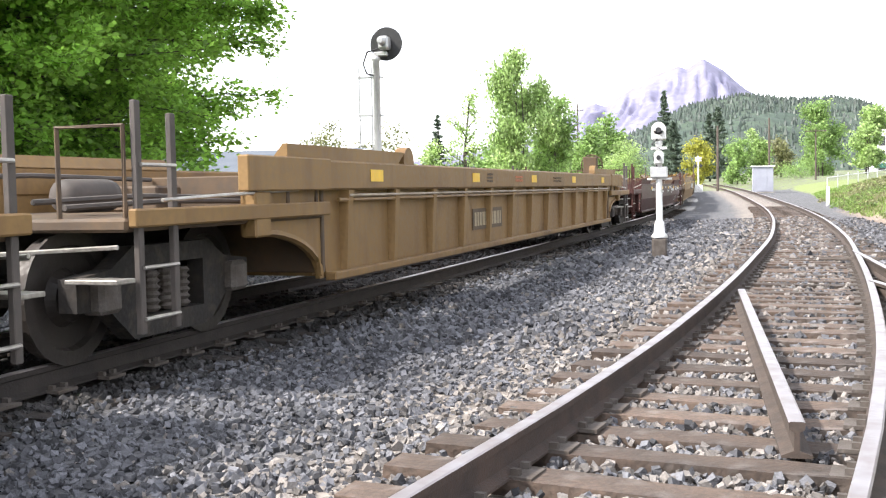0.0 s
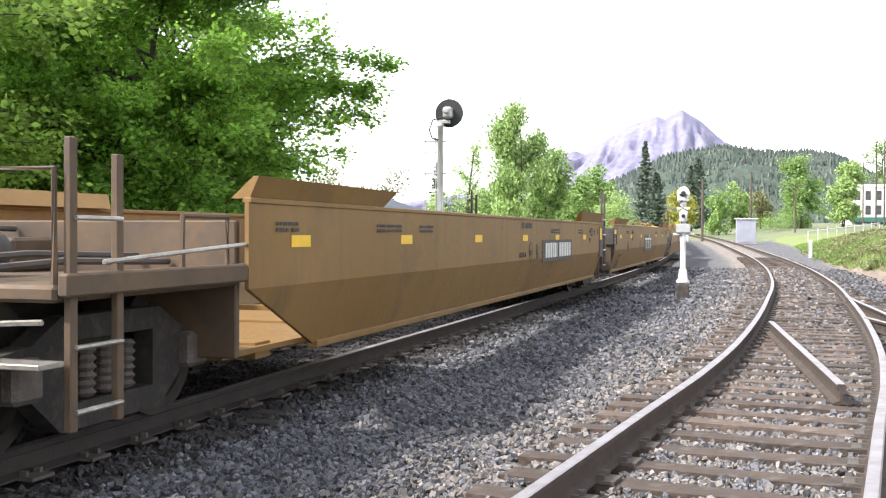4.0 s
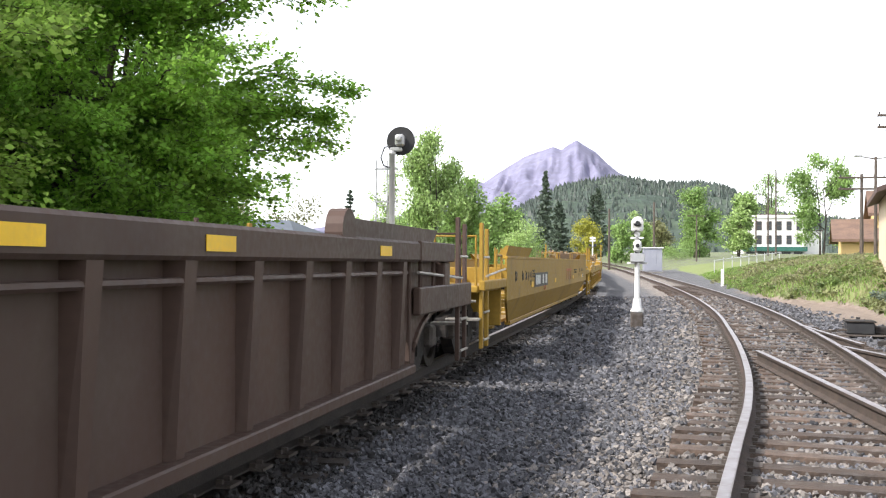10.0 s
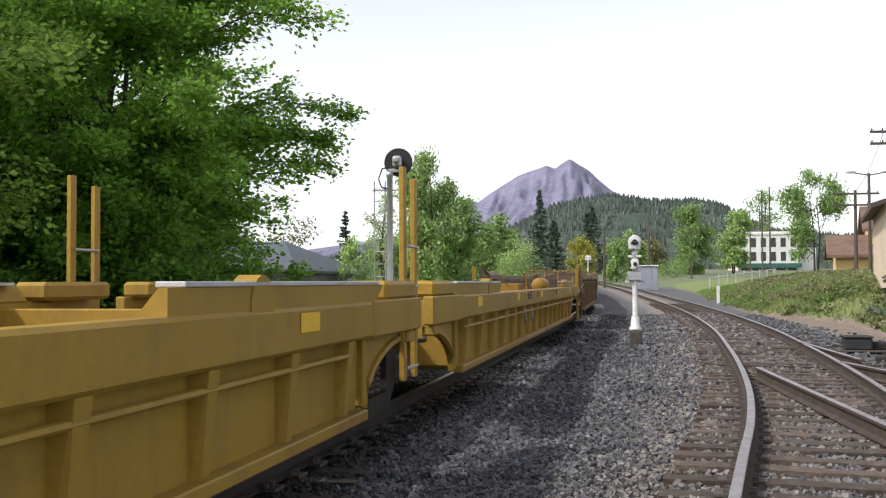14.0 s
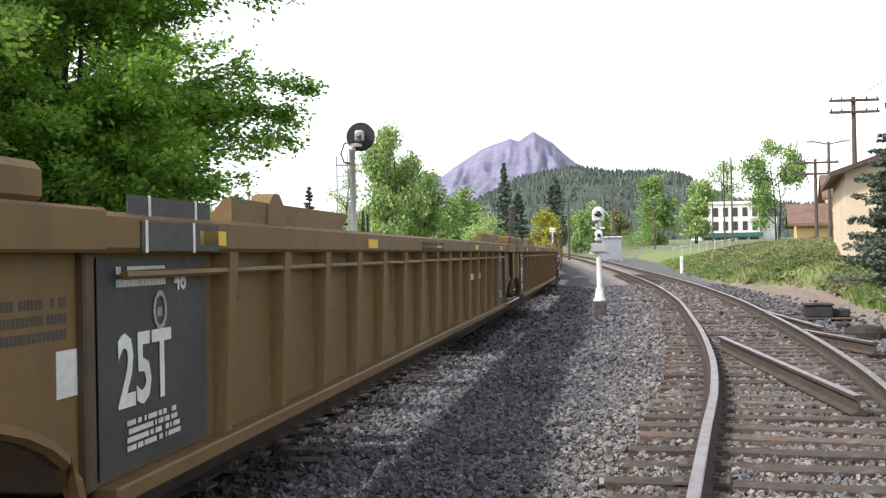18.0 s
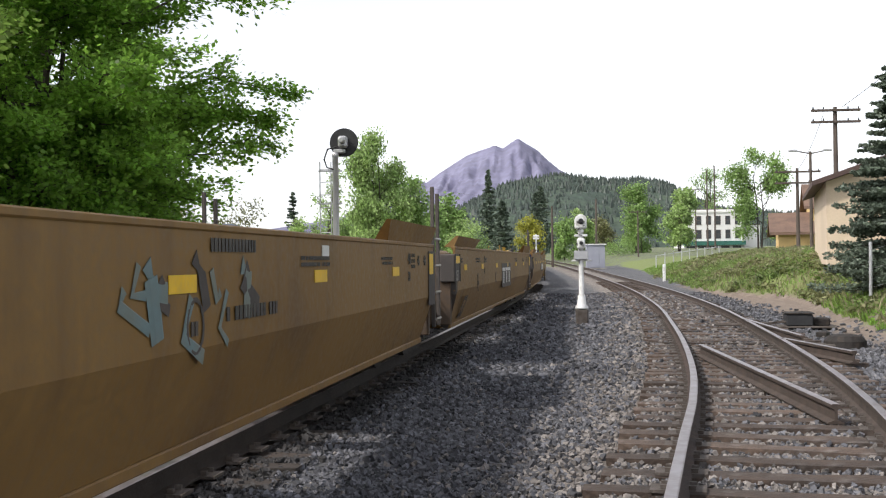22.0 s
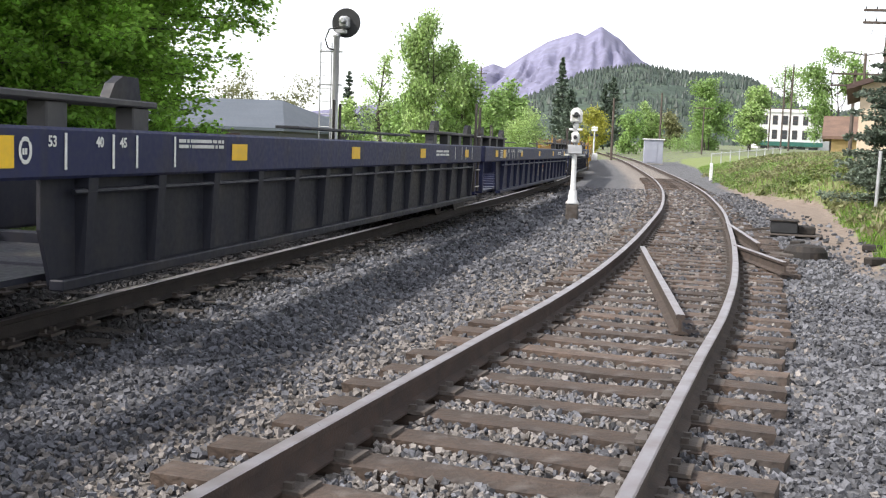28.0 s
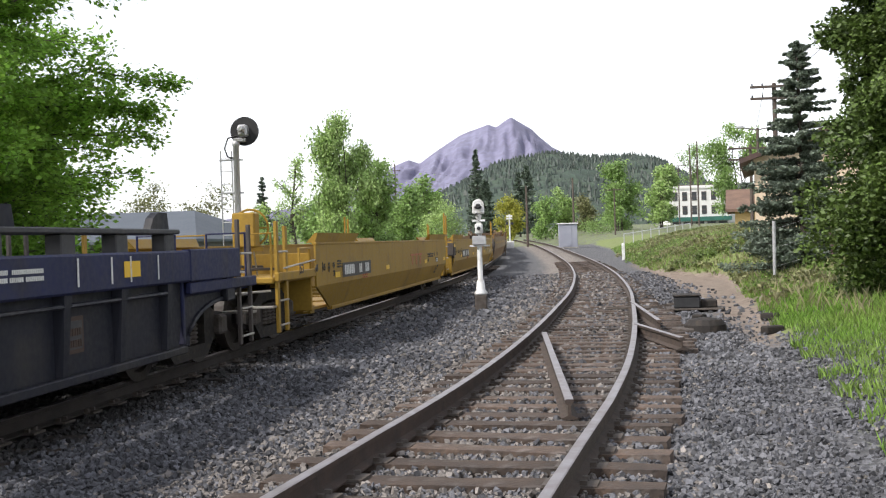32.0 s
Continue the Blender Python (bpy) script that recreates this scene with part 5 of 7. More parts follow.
def short_signal():
    """The short white signal between the tracks."""
    x, y = -0.84, 23.8
    s = empty("short_signal", pose(x, y, -0.06), "short white railway signal post with a hooded lamp", "railway signal")
    box_part("footing", PLATE, s, (-0.14, 0.14, -0.14, 0.14, -0.1, 0.36), 0.03, "weathered grey stub footing")
    bm = bmesh.new()
    lathe(bm, [(0.15, 0.36), (0.15, 0.40), (0.105, 0.46), (0.085, 0.66), (0.06, 0.7), (0.056, 2.1), (0.068, 2.11), (0.068, 2.17), (0.03, 2.2)], 16)
    smooth(part("post", bm, WHITE_PAINT, s))
    bm = bmesh.new()
    box(bm, -0.135, 0.135, -0.1, 0.12, 2.2, 2.4)
    bevelled(bm, 0.03, 2)
    hd = part("lamp_case", bm, WHITE_PAINT, s, "white rounded lamp case")
    bm = bmesh.new()
    lathe(bm, [(0.10, -0.1), (0.135, -0.09), (0.135, 0.11), (0.10, 0.12)], 20, "y", (0, 0, 2.4))
    part("case_top", bm, WHITE_PAINT, hd)
    bm = bmesh.new()
    lathe(bm, [(0.035, -0.22), (0.05, -0.22), (0.055, -0.1), (0.035, -0.1)], 16, "y", (0, 0, 2.38))
    part("lens_hood", bm, BLACK, hd)
    lower = box_part("lower_lamp", WHITE_PAINT, s, (-0.09, 0.09, -0.15, 0.06, 1.74, 1.98), 0.03, "small white lower lamp box")
    bm = bmesh.new()
    lathe(bm, [(0.03, -0.2), (0.04, -0.2), (0.045, -0.15), (0.03, -0.15)], 12, "y", (0, 0, 1.87))
    part("lens_hood", bm, BLACK, lower)
    box_part("bracket", WHITE_PAINT, s, (-0.15, 0.15, -0.05, 0.05, 2.02, 2.07), 0.01)
    box_part("junction_box", SILVER, s, (-0.16, 0.16, -0.12, 0.09, 1.49, 1.70), 0.02)
    box_part("arm", WHITE_PAINT, s, (-0.22, 0.24, -0.02, 0.02, 1.45, 1.49), 0.006)
    bm = bmesh.new()
    tube(bm, [(0.06, -0.07, 2.3), (-0.13, -0.1, 2.12), (0.08, -0.11, 2.0), (-0.1, -0.12, 1.86), (-0.03, -0.1, 1.7)], 0.016, 6)
    part("cable", bm, BLACK, s)


mast_signal()
short_signal()


# ---- the derail: loose point rails in the siding and its switch machine ----
def loose_rail(name, a, b, label):
    k = 9
    pts = [tuple(Vector(a).lerp(Vector(b), i / (k - 1))) for i in range(k)]
    r = sweep_rail(name, pts, TAN_RAIL, None, label, STEEL_TOP)
    tagged(r, label, "rail")
    return r


loose_rail("point_rail", (0.36, 15.0, 0.012), (0.40, 8.65, 0.012), "loose point rail lying askew between the siding rails")
loose_rail("stub_rail", (1.80, 16.1, 0.012), (2.12, 13.7, 0.012), "short stub rail beside the siding rail")
loose_rail("stock_rail_piece", (2.33, 21.6, 0.012), (2.22, 16.6, 0.012), "second rail laid against the siding rail")


def switch_machine():
    s = empty("switch_machine", pose(3.45, 21.6, -0.06, 0, 0, -8) @ Matrix.Diagonal((0.75, 0.7, 0.8, 1)), "black low switch machine on long ties beside the siding", "switch machine")
    box_part("case", BLACK, s, (-0.35, 0.35, -0.45, 0.45, 0.1, 0.4), 0.03)
    box_part("lid", DARK_STEEL, s, (-0.38, 0.38, -0.48, 0.48, 0.4, 0.44), 0.01)
    box_part("motor_box", DARK_STEEL, s, (0.35, 0.8, -0.3, 0.25, 0.1, 0.3), 0.03)
    box_part("base_plate", PLATE, s, (-0.55, 0.95, -0.5, 0.5, 0.05, 0.1), 0.01)
    for yy in (-0.3, 0.2):
        bm = bmesh.new()
        tube(bm, [(-0.35, yy, 0.2), (-1.0, yy - 0.05, 0.12), (-2.2, yy, 0.12)], 0.025, 6)
        part("throw_rod", bm, PLATE, s)
    b = empty("cable_box", pose(3.0, 17.0, -0.06, 0, 0, 12), "small domed rusty cable cover beside the ties", "cable cover")
    bm = bmesh.new()
    lathe(bm, [(0.34, 0.0), (0.33, 0.12), (0.26, 0.2), (0.1, 0.23), (0.02, 0.235)], 18)
    part("cover", bm, DARK_STEEL, b)
    box_part("plinth", PLATE, b, (-0.5, 0.2, -0.2, 0.2, -0.02, 0.08), 0.02)
    for k, (x, y, r) in enumerate(((3.9, 16.3, 20), (4.4, 18.5, -30), (3.3, 19.3, 65))):
        ob = box_part("scrap_block", DARK_STEEL, None, (-0.16, 0.16, -0.1, 0.1, 0, 0.12), 0.02, "", pose(x, y, land(x, y), 0, 0, r))
        tagged(ob, "dark rusty block lying on the ground", "scrap")


switch_machine()


# ---- trees ----
def leaf_cloud(rng, centers, radii, n, size, droop=0.0, flat=1.0):
    """Small leaf blades scattered round twig ends, as vertices and faces."""
    idx = rng.integers(0, len(centers), n)
    d = rng.normal(size=(n, 3))
    d /= np.linalg.norm(d, axis=1)[:, None]
    d *= (rng.random(n) ** 0.5)[:, None]
    c = centers[idx] + d * radii[idx][:, None] * np.array((1, 1, flat))
    u = rng.normal(size=(n, 3))
    u[:, 2] = u[:, 2] * 0.5 - droop
    u /= np.linalg.norm(u, axis=1)[:, None]
    w = np.cross(u, rng.normal(size=(n, 3)))
    w /= np.linalg.norm(w, axis=1)[:, None]
    s = size * (0.6 + 0.8 * rng.random(n))[:, None]
    v = np.stack([c - u * s * 0.5, c + w * s * 0.32, c + u * s * 0.6, c - w * s * 0.32], 1)
    return v.reshape(-1, 3), np.arange(4 * n).reshape(-1, 4)


def limb(bm, rng, a, d, length, r, depth, ends, spread, up):
    """A branch with a bend, and its forks; twig ends go into ends."""
    a, d = Vector(a), Vector(d).normalized()
    pts = [a]
    for k in range(3):
        d = (d + Vector((rng.normal() * 0.18, rng.normal() * 0.18, rng.normal() * 0.1 + up * 0.12))).normalized()
        pts.append(pts[-1] + d * length / 3)
    tube(bm, pts, r, 6 if depth > 1 else 4, r * 0.55)
    if depth == 0:
        ends.extend(tuple(p) for p in pts[1:])
        return
    if depth == 1:
        ends.append(tuple(pts[2]))
    for k in range(3 if depth > 1 else 3):
        q = pts[1 + k % 3] if k else pts[3]
        ax = Vector((rng.normal(), rng.normal(), rng.normal())).normalized()
        nd = (d + ax * spread).normalized()
        limb(bm, rng, q, nd, length * rng.uniform(0.5, 0.75), r * 0.5, depth - 1, ends, spread, up)


def broadleaf(name, x, y, height, wide, material, n, size, label, seed, stems=1, low=0.3, bark=BARK, group="", lobe=0.16, lean=(0, 0), narrow_top=0.0, flat=0.7, climb=0.35):
    """A deciduous tree: trunks, forking limbs and a crown of separate leaves with gaps."""
    rng = np.random.default_rng(seed)
    z = land(x, y) - 0.05
    t = empty(name, pose(x, y, z), label, "tree", group)
    bm = bmesh.new()
    bm2 = bmesh.new()
    ends = []
    for k in range(stems):
        a = rng.uniform(0, 2 * math.pi)
        off = 0.0 if stems == 1 else (0.35 if stems > 3 else 0.12) * wide * rng.random()
        base = Vector((off * math.cos(a), off * math.sin(a), 0))
        out = 0.0 if stems == 1 else (0.28 if stems > 3 else 0.07)
        top = base + Vector((out * height * math.cos(a) * rng.uniform(0.3, 1) + lean[0], out * height * math.sin(a) * rng.uniform(0.3, 1) + lean[1], height * rng.uniform(0.7, 0.86)))
        r = 0.022 * height / math.sqrt(stems)
        mid = base.lerp(top, 0.5) + Vector((rng.normal() * 0.03 * height, rng.normal() * 0.03 * height, 0))
        path = [base, base.lerp(mid, 0.5), mid, mid.lerp(top, 0.5), top]
        tube(bm, path, r, 8, r * 0.25)
        nb = max(5, int(16 / stems))
        for j in range(nb):
            f = low + (0.98 - low) * (j + rng.random()) / nb
            g = f * 4
            i0 = min(int(g), 3)
            q = path[i0].lerp(path[i0 + 1], g - i0)
            b = rng.uniform(0, 2 * math.pi)
            reach = 0.5 * wide * (1 - narrow_top * f) * rng.uniform(0.55, 1.0) * (0.75 if f < 0.35 else 1.0)
            limb(bm2, rng, q, (math.cos(b), math.sin(b), climb * (1 + 1.4 * f)), reach, r * 0.38, 2 if stems > 2 or n > 9000 else 1, ends, 0.75, climb * 0.7)
    e = np.array(ends)
    v, f = leaf_cloud(rng, e, np.full(len(e), lobe * wide * 0.5) * (0.6 + 0.8 * rng.random(len(e))), n, size, 0.15, flat)
    reach = np.percentile(np.hypot(v[:, 0] - v[:, 0].mean(), v[:, 1] - v[:, 1].mean()), 96)
    k = Vector((0.5 * wide / reach, 0.5 * wide / reach, height / np.percentile(v[:, 2], 99.8)))
    for b in (bm, bm2):
        bmesh.ops.scale(b, vec=k, verts=b.verts[:])
    part("trunk", bm, bark, t)
    part("branchwork", bm2, bark, t)
    part("crown", np_mesh("crown", v * np.array(k), f, material), None, t)
    return t


def conifer(name, x, y, height, wide, material, n, size, label, seed, power=1.0, bare=0.06, group="", dense=1.0, flat=0.4, scatter=0.012):
    """A spruce or fir: tiers of drooping boughs set with needle sprays."""
    rng = np.random.default_rng(seed)
    t = empty(name, pose(x, y, land(x, y) - 0.05), label, "conifer", group)
    bm = bmesh.new()
    tube(bm, [(0, 0, 0), (0.01 * height, 0, 0.5 * height), (0, 0, height * 0.97)], 0.016 * height, 8, 0.004 * height)
    part("trunk", bm, BARK, t)
    bm = bmesh.new()
    pts, rad = [], []
    tiers = int(14 + height)
    for k in range(tiers):
        f = bare + (0.97 - bare) * k / (tiers - 1)
        reach0 = 0.5 * wide * (1 - f) ** power + 0.03 * wide
        m = int((5 + 4 * (1 - f)) * (2 if scatter > 0.02 else 1))
        for j in range(m):
            a = rng.uniform(0, 2 * math.pi)
            reach = reach0 * rng.uniform(0.6, 1.12)
            z0 = height * f + rng.normal() * scatter * height
            p0 = (0, 0, z0)
            p1 = (0.55 * reach * math.cos(a), 0.55 * reach * math.sin(a), z0 - 0.06 * reach)
            p2 = (reach * math.cos(a), reach * math.sin(a), z0 - 0.02 * reach)
            tube(bm, [p0, p1, p2], 0.004 * height * (1 - f) + 0.008, 4, 0.006)
            for u in np.linspace(0.18, 1.0, 6):
                q = np.array(p0) * (1 - u) ** 2 + 2 * u * (1 - u) * np.array(p1) + u * u * np.array(p2)
                pts.append(q)
                rad.append(dense * 0.10 * wide * 0.5 * (0.35 + 1.0 * (1 - abs(u - 0.5))) * max(0.3, (1 - f)))
    part("branchwork", bm, BARK, t)
    v, f = leaf_cloud(rng, np.array(pts), np.array(rad), n, size, 0.2, flat)
    part("needles", np_mesh("needles", v, f, material), None, t)
    return t


def layered_tree(name, x, y, height, radius, material, n, size, label, seed, stems, low):
    """A many-stemmed tree whose boughs spread in flat, feathery layers."""
    rng = np.random.default_rng(seed)
    t = empty(name, pose(x, y, land(x, y) - 0.05), label, "tree")
    bm, bm2 = bmesh.new(), bmesh.new()
    seg_a, seg_b = [], []
    for k in range(stems):
        a = 2 * math.pi * (k + rng.random()) / stems
        out = radius * rng.uniform(0.1, 0.42)
        base = Vector((0.3 * math.cos(a), 0.3 * math.sin(a), 0.0)) * (1 if stems > 1 else 0)
        top = Vector((out * math.cos(a), out * math.sin(a), height * rng.uniform(0.82, 1.0)))
        mid = base.lerp(top, 0.45) + Vector((rng.normal() * 0.25, rng.normal() * 0.25, 0))
        path = [base, base.lerp(mid, 0.55), mid, mid.lerp(top, 0.5) + Vector((rng.normal() * 0.15, rng.normal() * 0.15, 0)), top]
        tube(bm, path, 0.012 * height, 7, 0.02)
        boughs = int(150 / stems)
        for q in range(boughs):
            f = low + (1.0 - low) * (q + rng.random()) / boughs
            g = min(f * 4, 3.999)
            p0 = path[int(g)].lerp(path[int(g) + 1], g - int(g))
            b = a + rng.normal() * 1.1 if rng.random() < 0.7 else rng.uniform(0, 2 * math.pi)
            d = Vector((math.cos(b), math.sin(b), 0))
            reach = radius * (0.52 + 0.48 * math.sin(math.pi * min(0.12 + f * 0.92, 1.0))) * rng.uniform(0.55, 1.05)
            gone = Vector((p0.x, p0.y, 0)).dot(d)
            reach = max(reach - gone, 0.5)
            lift = reach * rng.uniform(-0.05, 0.75) * (1.0 - 0.35 * f)
            pts = [p0 + d * reach * u + Vector((rng.normal() * 0.05, rng.normal() * 0.05, lift * (2.0 * u - 1.35 * u * u))) for u in (0, 0.33, 0.66, 1.0)]
            tube(bm2, pts, 0.02 + 0.005 * reach, 4, 0.005)
            side = Vector((-d.y, d.x, 0))
            for w in range(int(5 + 5 * reach)):
                u = rng.uniform(0.2, 1.0)
                g2 = min(u * 3, 2.999)
                c = pts[int(g2)].lerp(pts[int(g2) + 1], g2 - int(g2))
                sgn = 1 if w % 2 else -1
                tw = (d * rng.uniform(0.5, 1.0) + side * sgn * rng.uniform(0.4, 1.0) + Vector((0, 0, rng.normal() * 0.4))).normalized()
                ln = (0.2 + 0.34 * reach * (1.05 - u)) * rng.uniform(0.7, 1.2)
                tube(bm2, [c, c + tw * ln], 0.007, 3, 0.002)
                seg_a.append(tuple(c))
                seg_b.append(tuple(c + tw * ln))
            seg_a.append(tuple(pts[2]))
            seg_b.append(tuple(pts[3] + d * 0.25))
    A, B = np.array(seg_a), np.array(seg_b)
    L = np.linalg.norm(B - A, axis=1)
    idx = rng.choice(len(A), n, p=L / L.sum())
    u = rng.random(n)[:, None] ** 0.8
    c = A[idx] * (1 - u) + B[idx] * u + rng.normal(size=(n, 3)) * np.array((0.12, 0.12, 0.10))
    ax = (B - A)[idx] / L[idx][:, None] + rng.normal(size=(n, 3)) * np.array((0.7, 0.7, 0.35))
    ax /= np.linalg.norm(ax, axis=1)[:, None]
    up_ = np.array((0, 0, 1.0)) + rng.normal(size=(n, 3)) * 1.1
    wd = np.cross(ax, up_)
    wd /= np.linalg.norm(wd, axis=1)[:, None]
    sz = size * (0.6 + 0.8 * rng.random(n))[:, None]
    v = np.stack([c - ax * sz * 0.5, c + wd * sz * 0.34, c + ax * sz * 0.6, c - wd * sz * 0.34], 1).reshape(-1, 3)
    part("trunk", bm, BARK, t)
    part("branchwork", bm2, BARK, t)
    part("crown", np_mesh("crown", v, np.arange(4 * n).reshape(-1, 4), material), None, t)
    return t


# the leafy trees beyond the train
NEAR_TREE = "bushy green spring tree with many slender trunks behind the train"
for x, y, h, r, n, s, sd, st, lo in ((-11.3, 18.2, 9.8, 5.0, 190000, 0.096, 3, 7, 0.07), (-13.2, 12.4, 10.4, 4.6, 78000, 0.1, 5, 6, 0.06),
                                     (-16.6, 22.0, 10.4, 4.8, 45000, 0.135, 8, 5, 0.06), (-15.6, 7.6, 10.0, 3.8, 24000, 0.13, 12, 4, 0.06), (-11.2, 17.2, 4.4, 3.9, 70000, 0.095, 21, 6, 0.03),
                                     (-13.8, 25.2, 10.6, 4.2, 52000, 0.12, 27, 6, 0.05)):
    layered_tree("leafy_tree", x, y, h, r, LEAF_SPRING if sd in (5, 12) else LEAF_NEAR, n, s, NEAR_TREE, sd, st, lo)
for k, (x, y, h, w) in enumerate(((-10.0, 14.0, 1.6, 3.0), (-10.4, 20.0, 1.5, 3.2), (-10.6, 10.0, 1.8, 3.0), (-9.6, 27.0, 1.0, 2.2), (-10.2, 31.0, 1.2, 2.6), (-10.4, 36.0, 1.3, 3.0))):
    broadleaf("undergrowth_bush", x, y, h, w, LEAF_NEAR if k < 3 else LEAF_LIME, 3500, 0.11, "low green bush at the edge of the railway", 30 + k, 4, 0.1, lobe=0.35)

# trees along the far side of the line, towards the town
FAR = [
    ("cottonwood", -13.8, 82, 11.4, 5.0, LEAF_LIME, 24000, 0.30, "tall pale green cottonwood beyond the train", 41, 3, 0.06, 0.26, 0.2),
    ("cottonwood", -11.6, 86, 8.2, 4.4, LEAF_GREEN, 7000, 0.30, "tall green cottonwood beyond the train", 42, 2, 0.12, 0.22, 0.3),
    ("slender_tree", -15.2, 72, 8.0, 2.6, LEAF_LIME, 1500, 0.2, "slender thinly leaved young tree", 43, 1, 0.2, 0.16, 0.3),
    ("slender_tree", -17.0, 70, 4.9, 3.0, LEAF_LIME, 3200, 0.22, "small pale green tree", 44, 3, 0.1, 0.22, 0.2),
    ("green_tree", -10.0, 122, 8.6, 4.6, LEAF_GREEN, 6000, 0.38, "mid green tree beyond the line", 45, 2, 0.1, 0.22, 0.2),
    ("green_tree", -12.8, 118, 7.2, 4.4, LEAF_GREEN, 5500, 0.38, "mid green tree beyond the line", 46, 2, 0.1, 0.22, 0.2),
    ("round_bush", -8.2, 110, 5.3, 5.2, LEAF_LIME, 6500, 0.32, "round lime green bushy tree", 47, 4, 0.05, 0.26, 0.0),
    ("yellow_tree", -0.9, 146, 6.5, 4.2, LEAF_YELLOW, 5000, 0.36, "yellow-green tree near the crossing", 48, 3, 0.1, 0.24, 0.0),
    ("green_tree", 7.6, 160, 7.8, 3.6, LEAF_LIME, 4000, 0.38, "bright green tree by the crossing", 49, 2, 0.1, 0.24, 0.2),
    ("green_tree", 4.4, 158, 6.6, 4.4, LEAF_GREEN, 3500, 0.38, "green tree by the crossing", 50, 2, 0.1, 0.24, 0.2),
    ("olive_tree", 11.5, 175, 6.4, 4.6, LEAF_DULL, 3500, 0.42, "brownish budding tree by the crossing", 51, 2, 0.1, 0.24, 0.2),
    ("green_tree", 15.6, 158, 10.4, 6.6, LEAF_GREEN, 10000, 0.42, "broad green tree beside the road", 52, 3, 0.06, 0.2, 0.1),
    ("green_tree", 23.4, 172, 10.2, 5.4, LEAF_LIME, 8000, 0.45, "green tree beside the white building", 53, 2, 0.06, 0.2, 0.15),
    ("street_tree", 31.8, 150, 14.8, 8.0, LEAF_GREEN, 11000, 0.42, "open-crowned green street tree", 54, 2, 0.15, 0.17, 0.1),
    ("street_tree", 47.5, 280, 21.5, 9.5, LEAF_GREEN, 2600, 0.45, "thinly leaved street tree", 55, 2, 0.4, 0.17, 0.1),
    ("green_tree", -28.0, 92, 7.2, 5.0, LEAF_DULL, 1800, 0.3, "thinly leaved pale tree behind the shed", 57, 3, 0.2, 0.2, 0.1),
    ("green_tree", -32.5, 92, 7.4, 5.0, LEAF_DULL, 2200, 0.3, "thinly leaved pale tree behind the shed", 58, 3, 0.2, 0.2, 0.1),
    ("green_tree", -24.0, 130, 6.6, 7.0, LEAF_GREEN, 4000, 0.5, "mid green tree beyond the line", 59, 2, 0.1, 0.22, 0.1),
    ("green_tree", -18.0, 135, 7.0, 6.0, LEAF_GREEN, 4000, 0.5, "mid green tree beyond the line", 60, 2, 0.1, 0.22, 0.1),
    ("round_bush", 11.6, 142, 2.6, 5.6, LEAF_GREEN, 3000, 0.3, "low green hedge by the road", 61, 4, 0.05, 0.26, 0.0),
]
for nm, x, y, h, w, m, n, s, lb, sd, st, lo, lobe_, nar in FAR:
    broadleaf(nm, x, y, h, w, m, n, s, lb, sd, st, min(lo, 0.04) if nm != "street_tree" else lo, lobe=lobe_ * 2.5, narrow_top=nar)
conifer("fir_tree", -22.5, 92, 7.6, 3.0, NEEDLE_DARK, 2500, 0.3, "small dark fir behind the shed", 71)
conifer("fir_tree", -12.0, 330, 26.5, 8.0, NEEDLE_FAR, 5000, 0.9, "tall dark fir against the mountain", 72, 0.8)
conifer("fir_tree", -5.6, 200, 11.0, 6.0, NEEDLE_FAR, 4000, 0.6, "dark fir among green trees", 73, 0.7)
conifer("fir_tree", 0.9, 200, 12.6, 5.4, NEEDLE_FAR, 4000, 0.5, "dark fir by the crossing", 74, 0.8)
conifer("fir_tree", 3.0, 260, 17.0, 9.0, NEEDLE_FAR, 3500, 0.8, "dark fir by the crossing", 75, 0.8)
conifer("spruce", 7.25, 27.0, 5.75, 3.5, NEEDLE_BLUE, 70000, 0.085, "blue-green spruce with drooping boughs by the fence", 76, 0.85, 0.05, dense=1.05, flat=0.8, scatter=0.045)
conifer("cedar", 6.5, 17.8, 8.6, 2.7, NEEDLE_CEDAR, 150000, 0.085, "dense yellow-green cedar on the grassy bank", 77, 0.3, 0.02, dense=3.4, flat=1.3)
conifer("cedar", 8.2, 15.0, 9.0, 3.4, NEEDLE_CEDAR, 100000, 0.1, "dense yellow-green cedar on the grassy bank", 78, 0.3, 0.02, dense=3.4, flat=1.3)


# ---- buildings ----
WHITE_WALL = mat("white_masonry", (0.74, 0.73, 0.71), (0.66, 0.65, 0.63), scale=0.4, rough=0.8, fine=6, fine_amt=0.08, bump=0.05)
TAN_WALL = mat("cream_stucco", (0.62, 0.50, 0.37), (0.56, 0.45, 0.33), scale=0.5, rough=0.85, fine=20, fine_amt=0.1, bump=0.15)
YELLOW_WALL = mat("yellow_siding", (0.66, 0.46, 0.20), (0.60, 0.42, 0.18), scale=0.5, rough=0.8, fine=20, fine_amt=0.1, bump=0.1)
BROWN_ROOF = mat("brown_shingle", (0.20, 0.125, 0.09), (0.14, 0.09, 0.068), scale=1.5, rough=0.9, fine=14, fine_amt=0.35, bump=0.5)
METAL_ROOF = mat("grey_blue_metal_roof", (0.085, 0.10, 0.122), (0.07, 0.084, 0.104), scale=0.4, rough=0.8, metal=0.0, fine=8, fine_amt=0.1, bump=0.05)
DARK_GLASS = mat("window_glass", (0.03, 0.035, 0.04), (0.05, 0.055, 0.06), scale=1.0, rough=0.15, fine=3, fine_amt=0.1, bump=0)
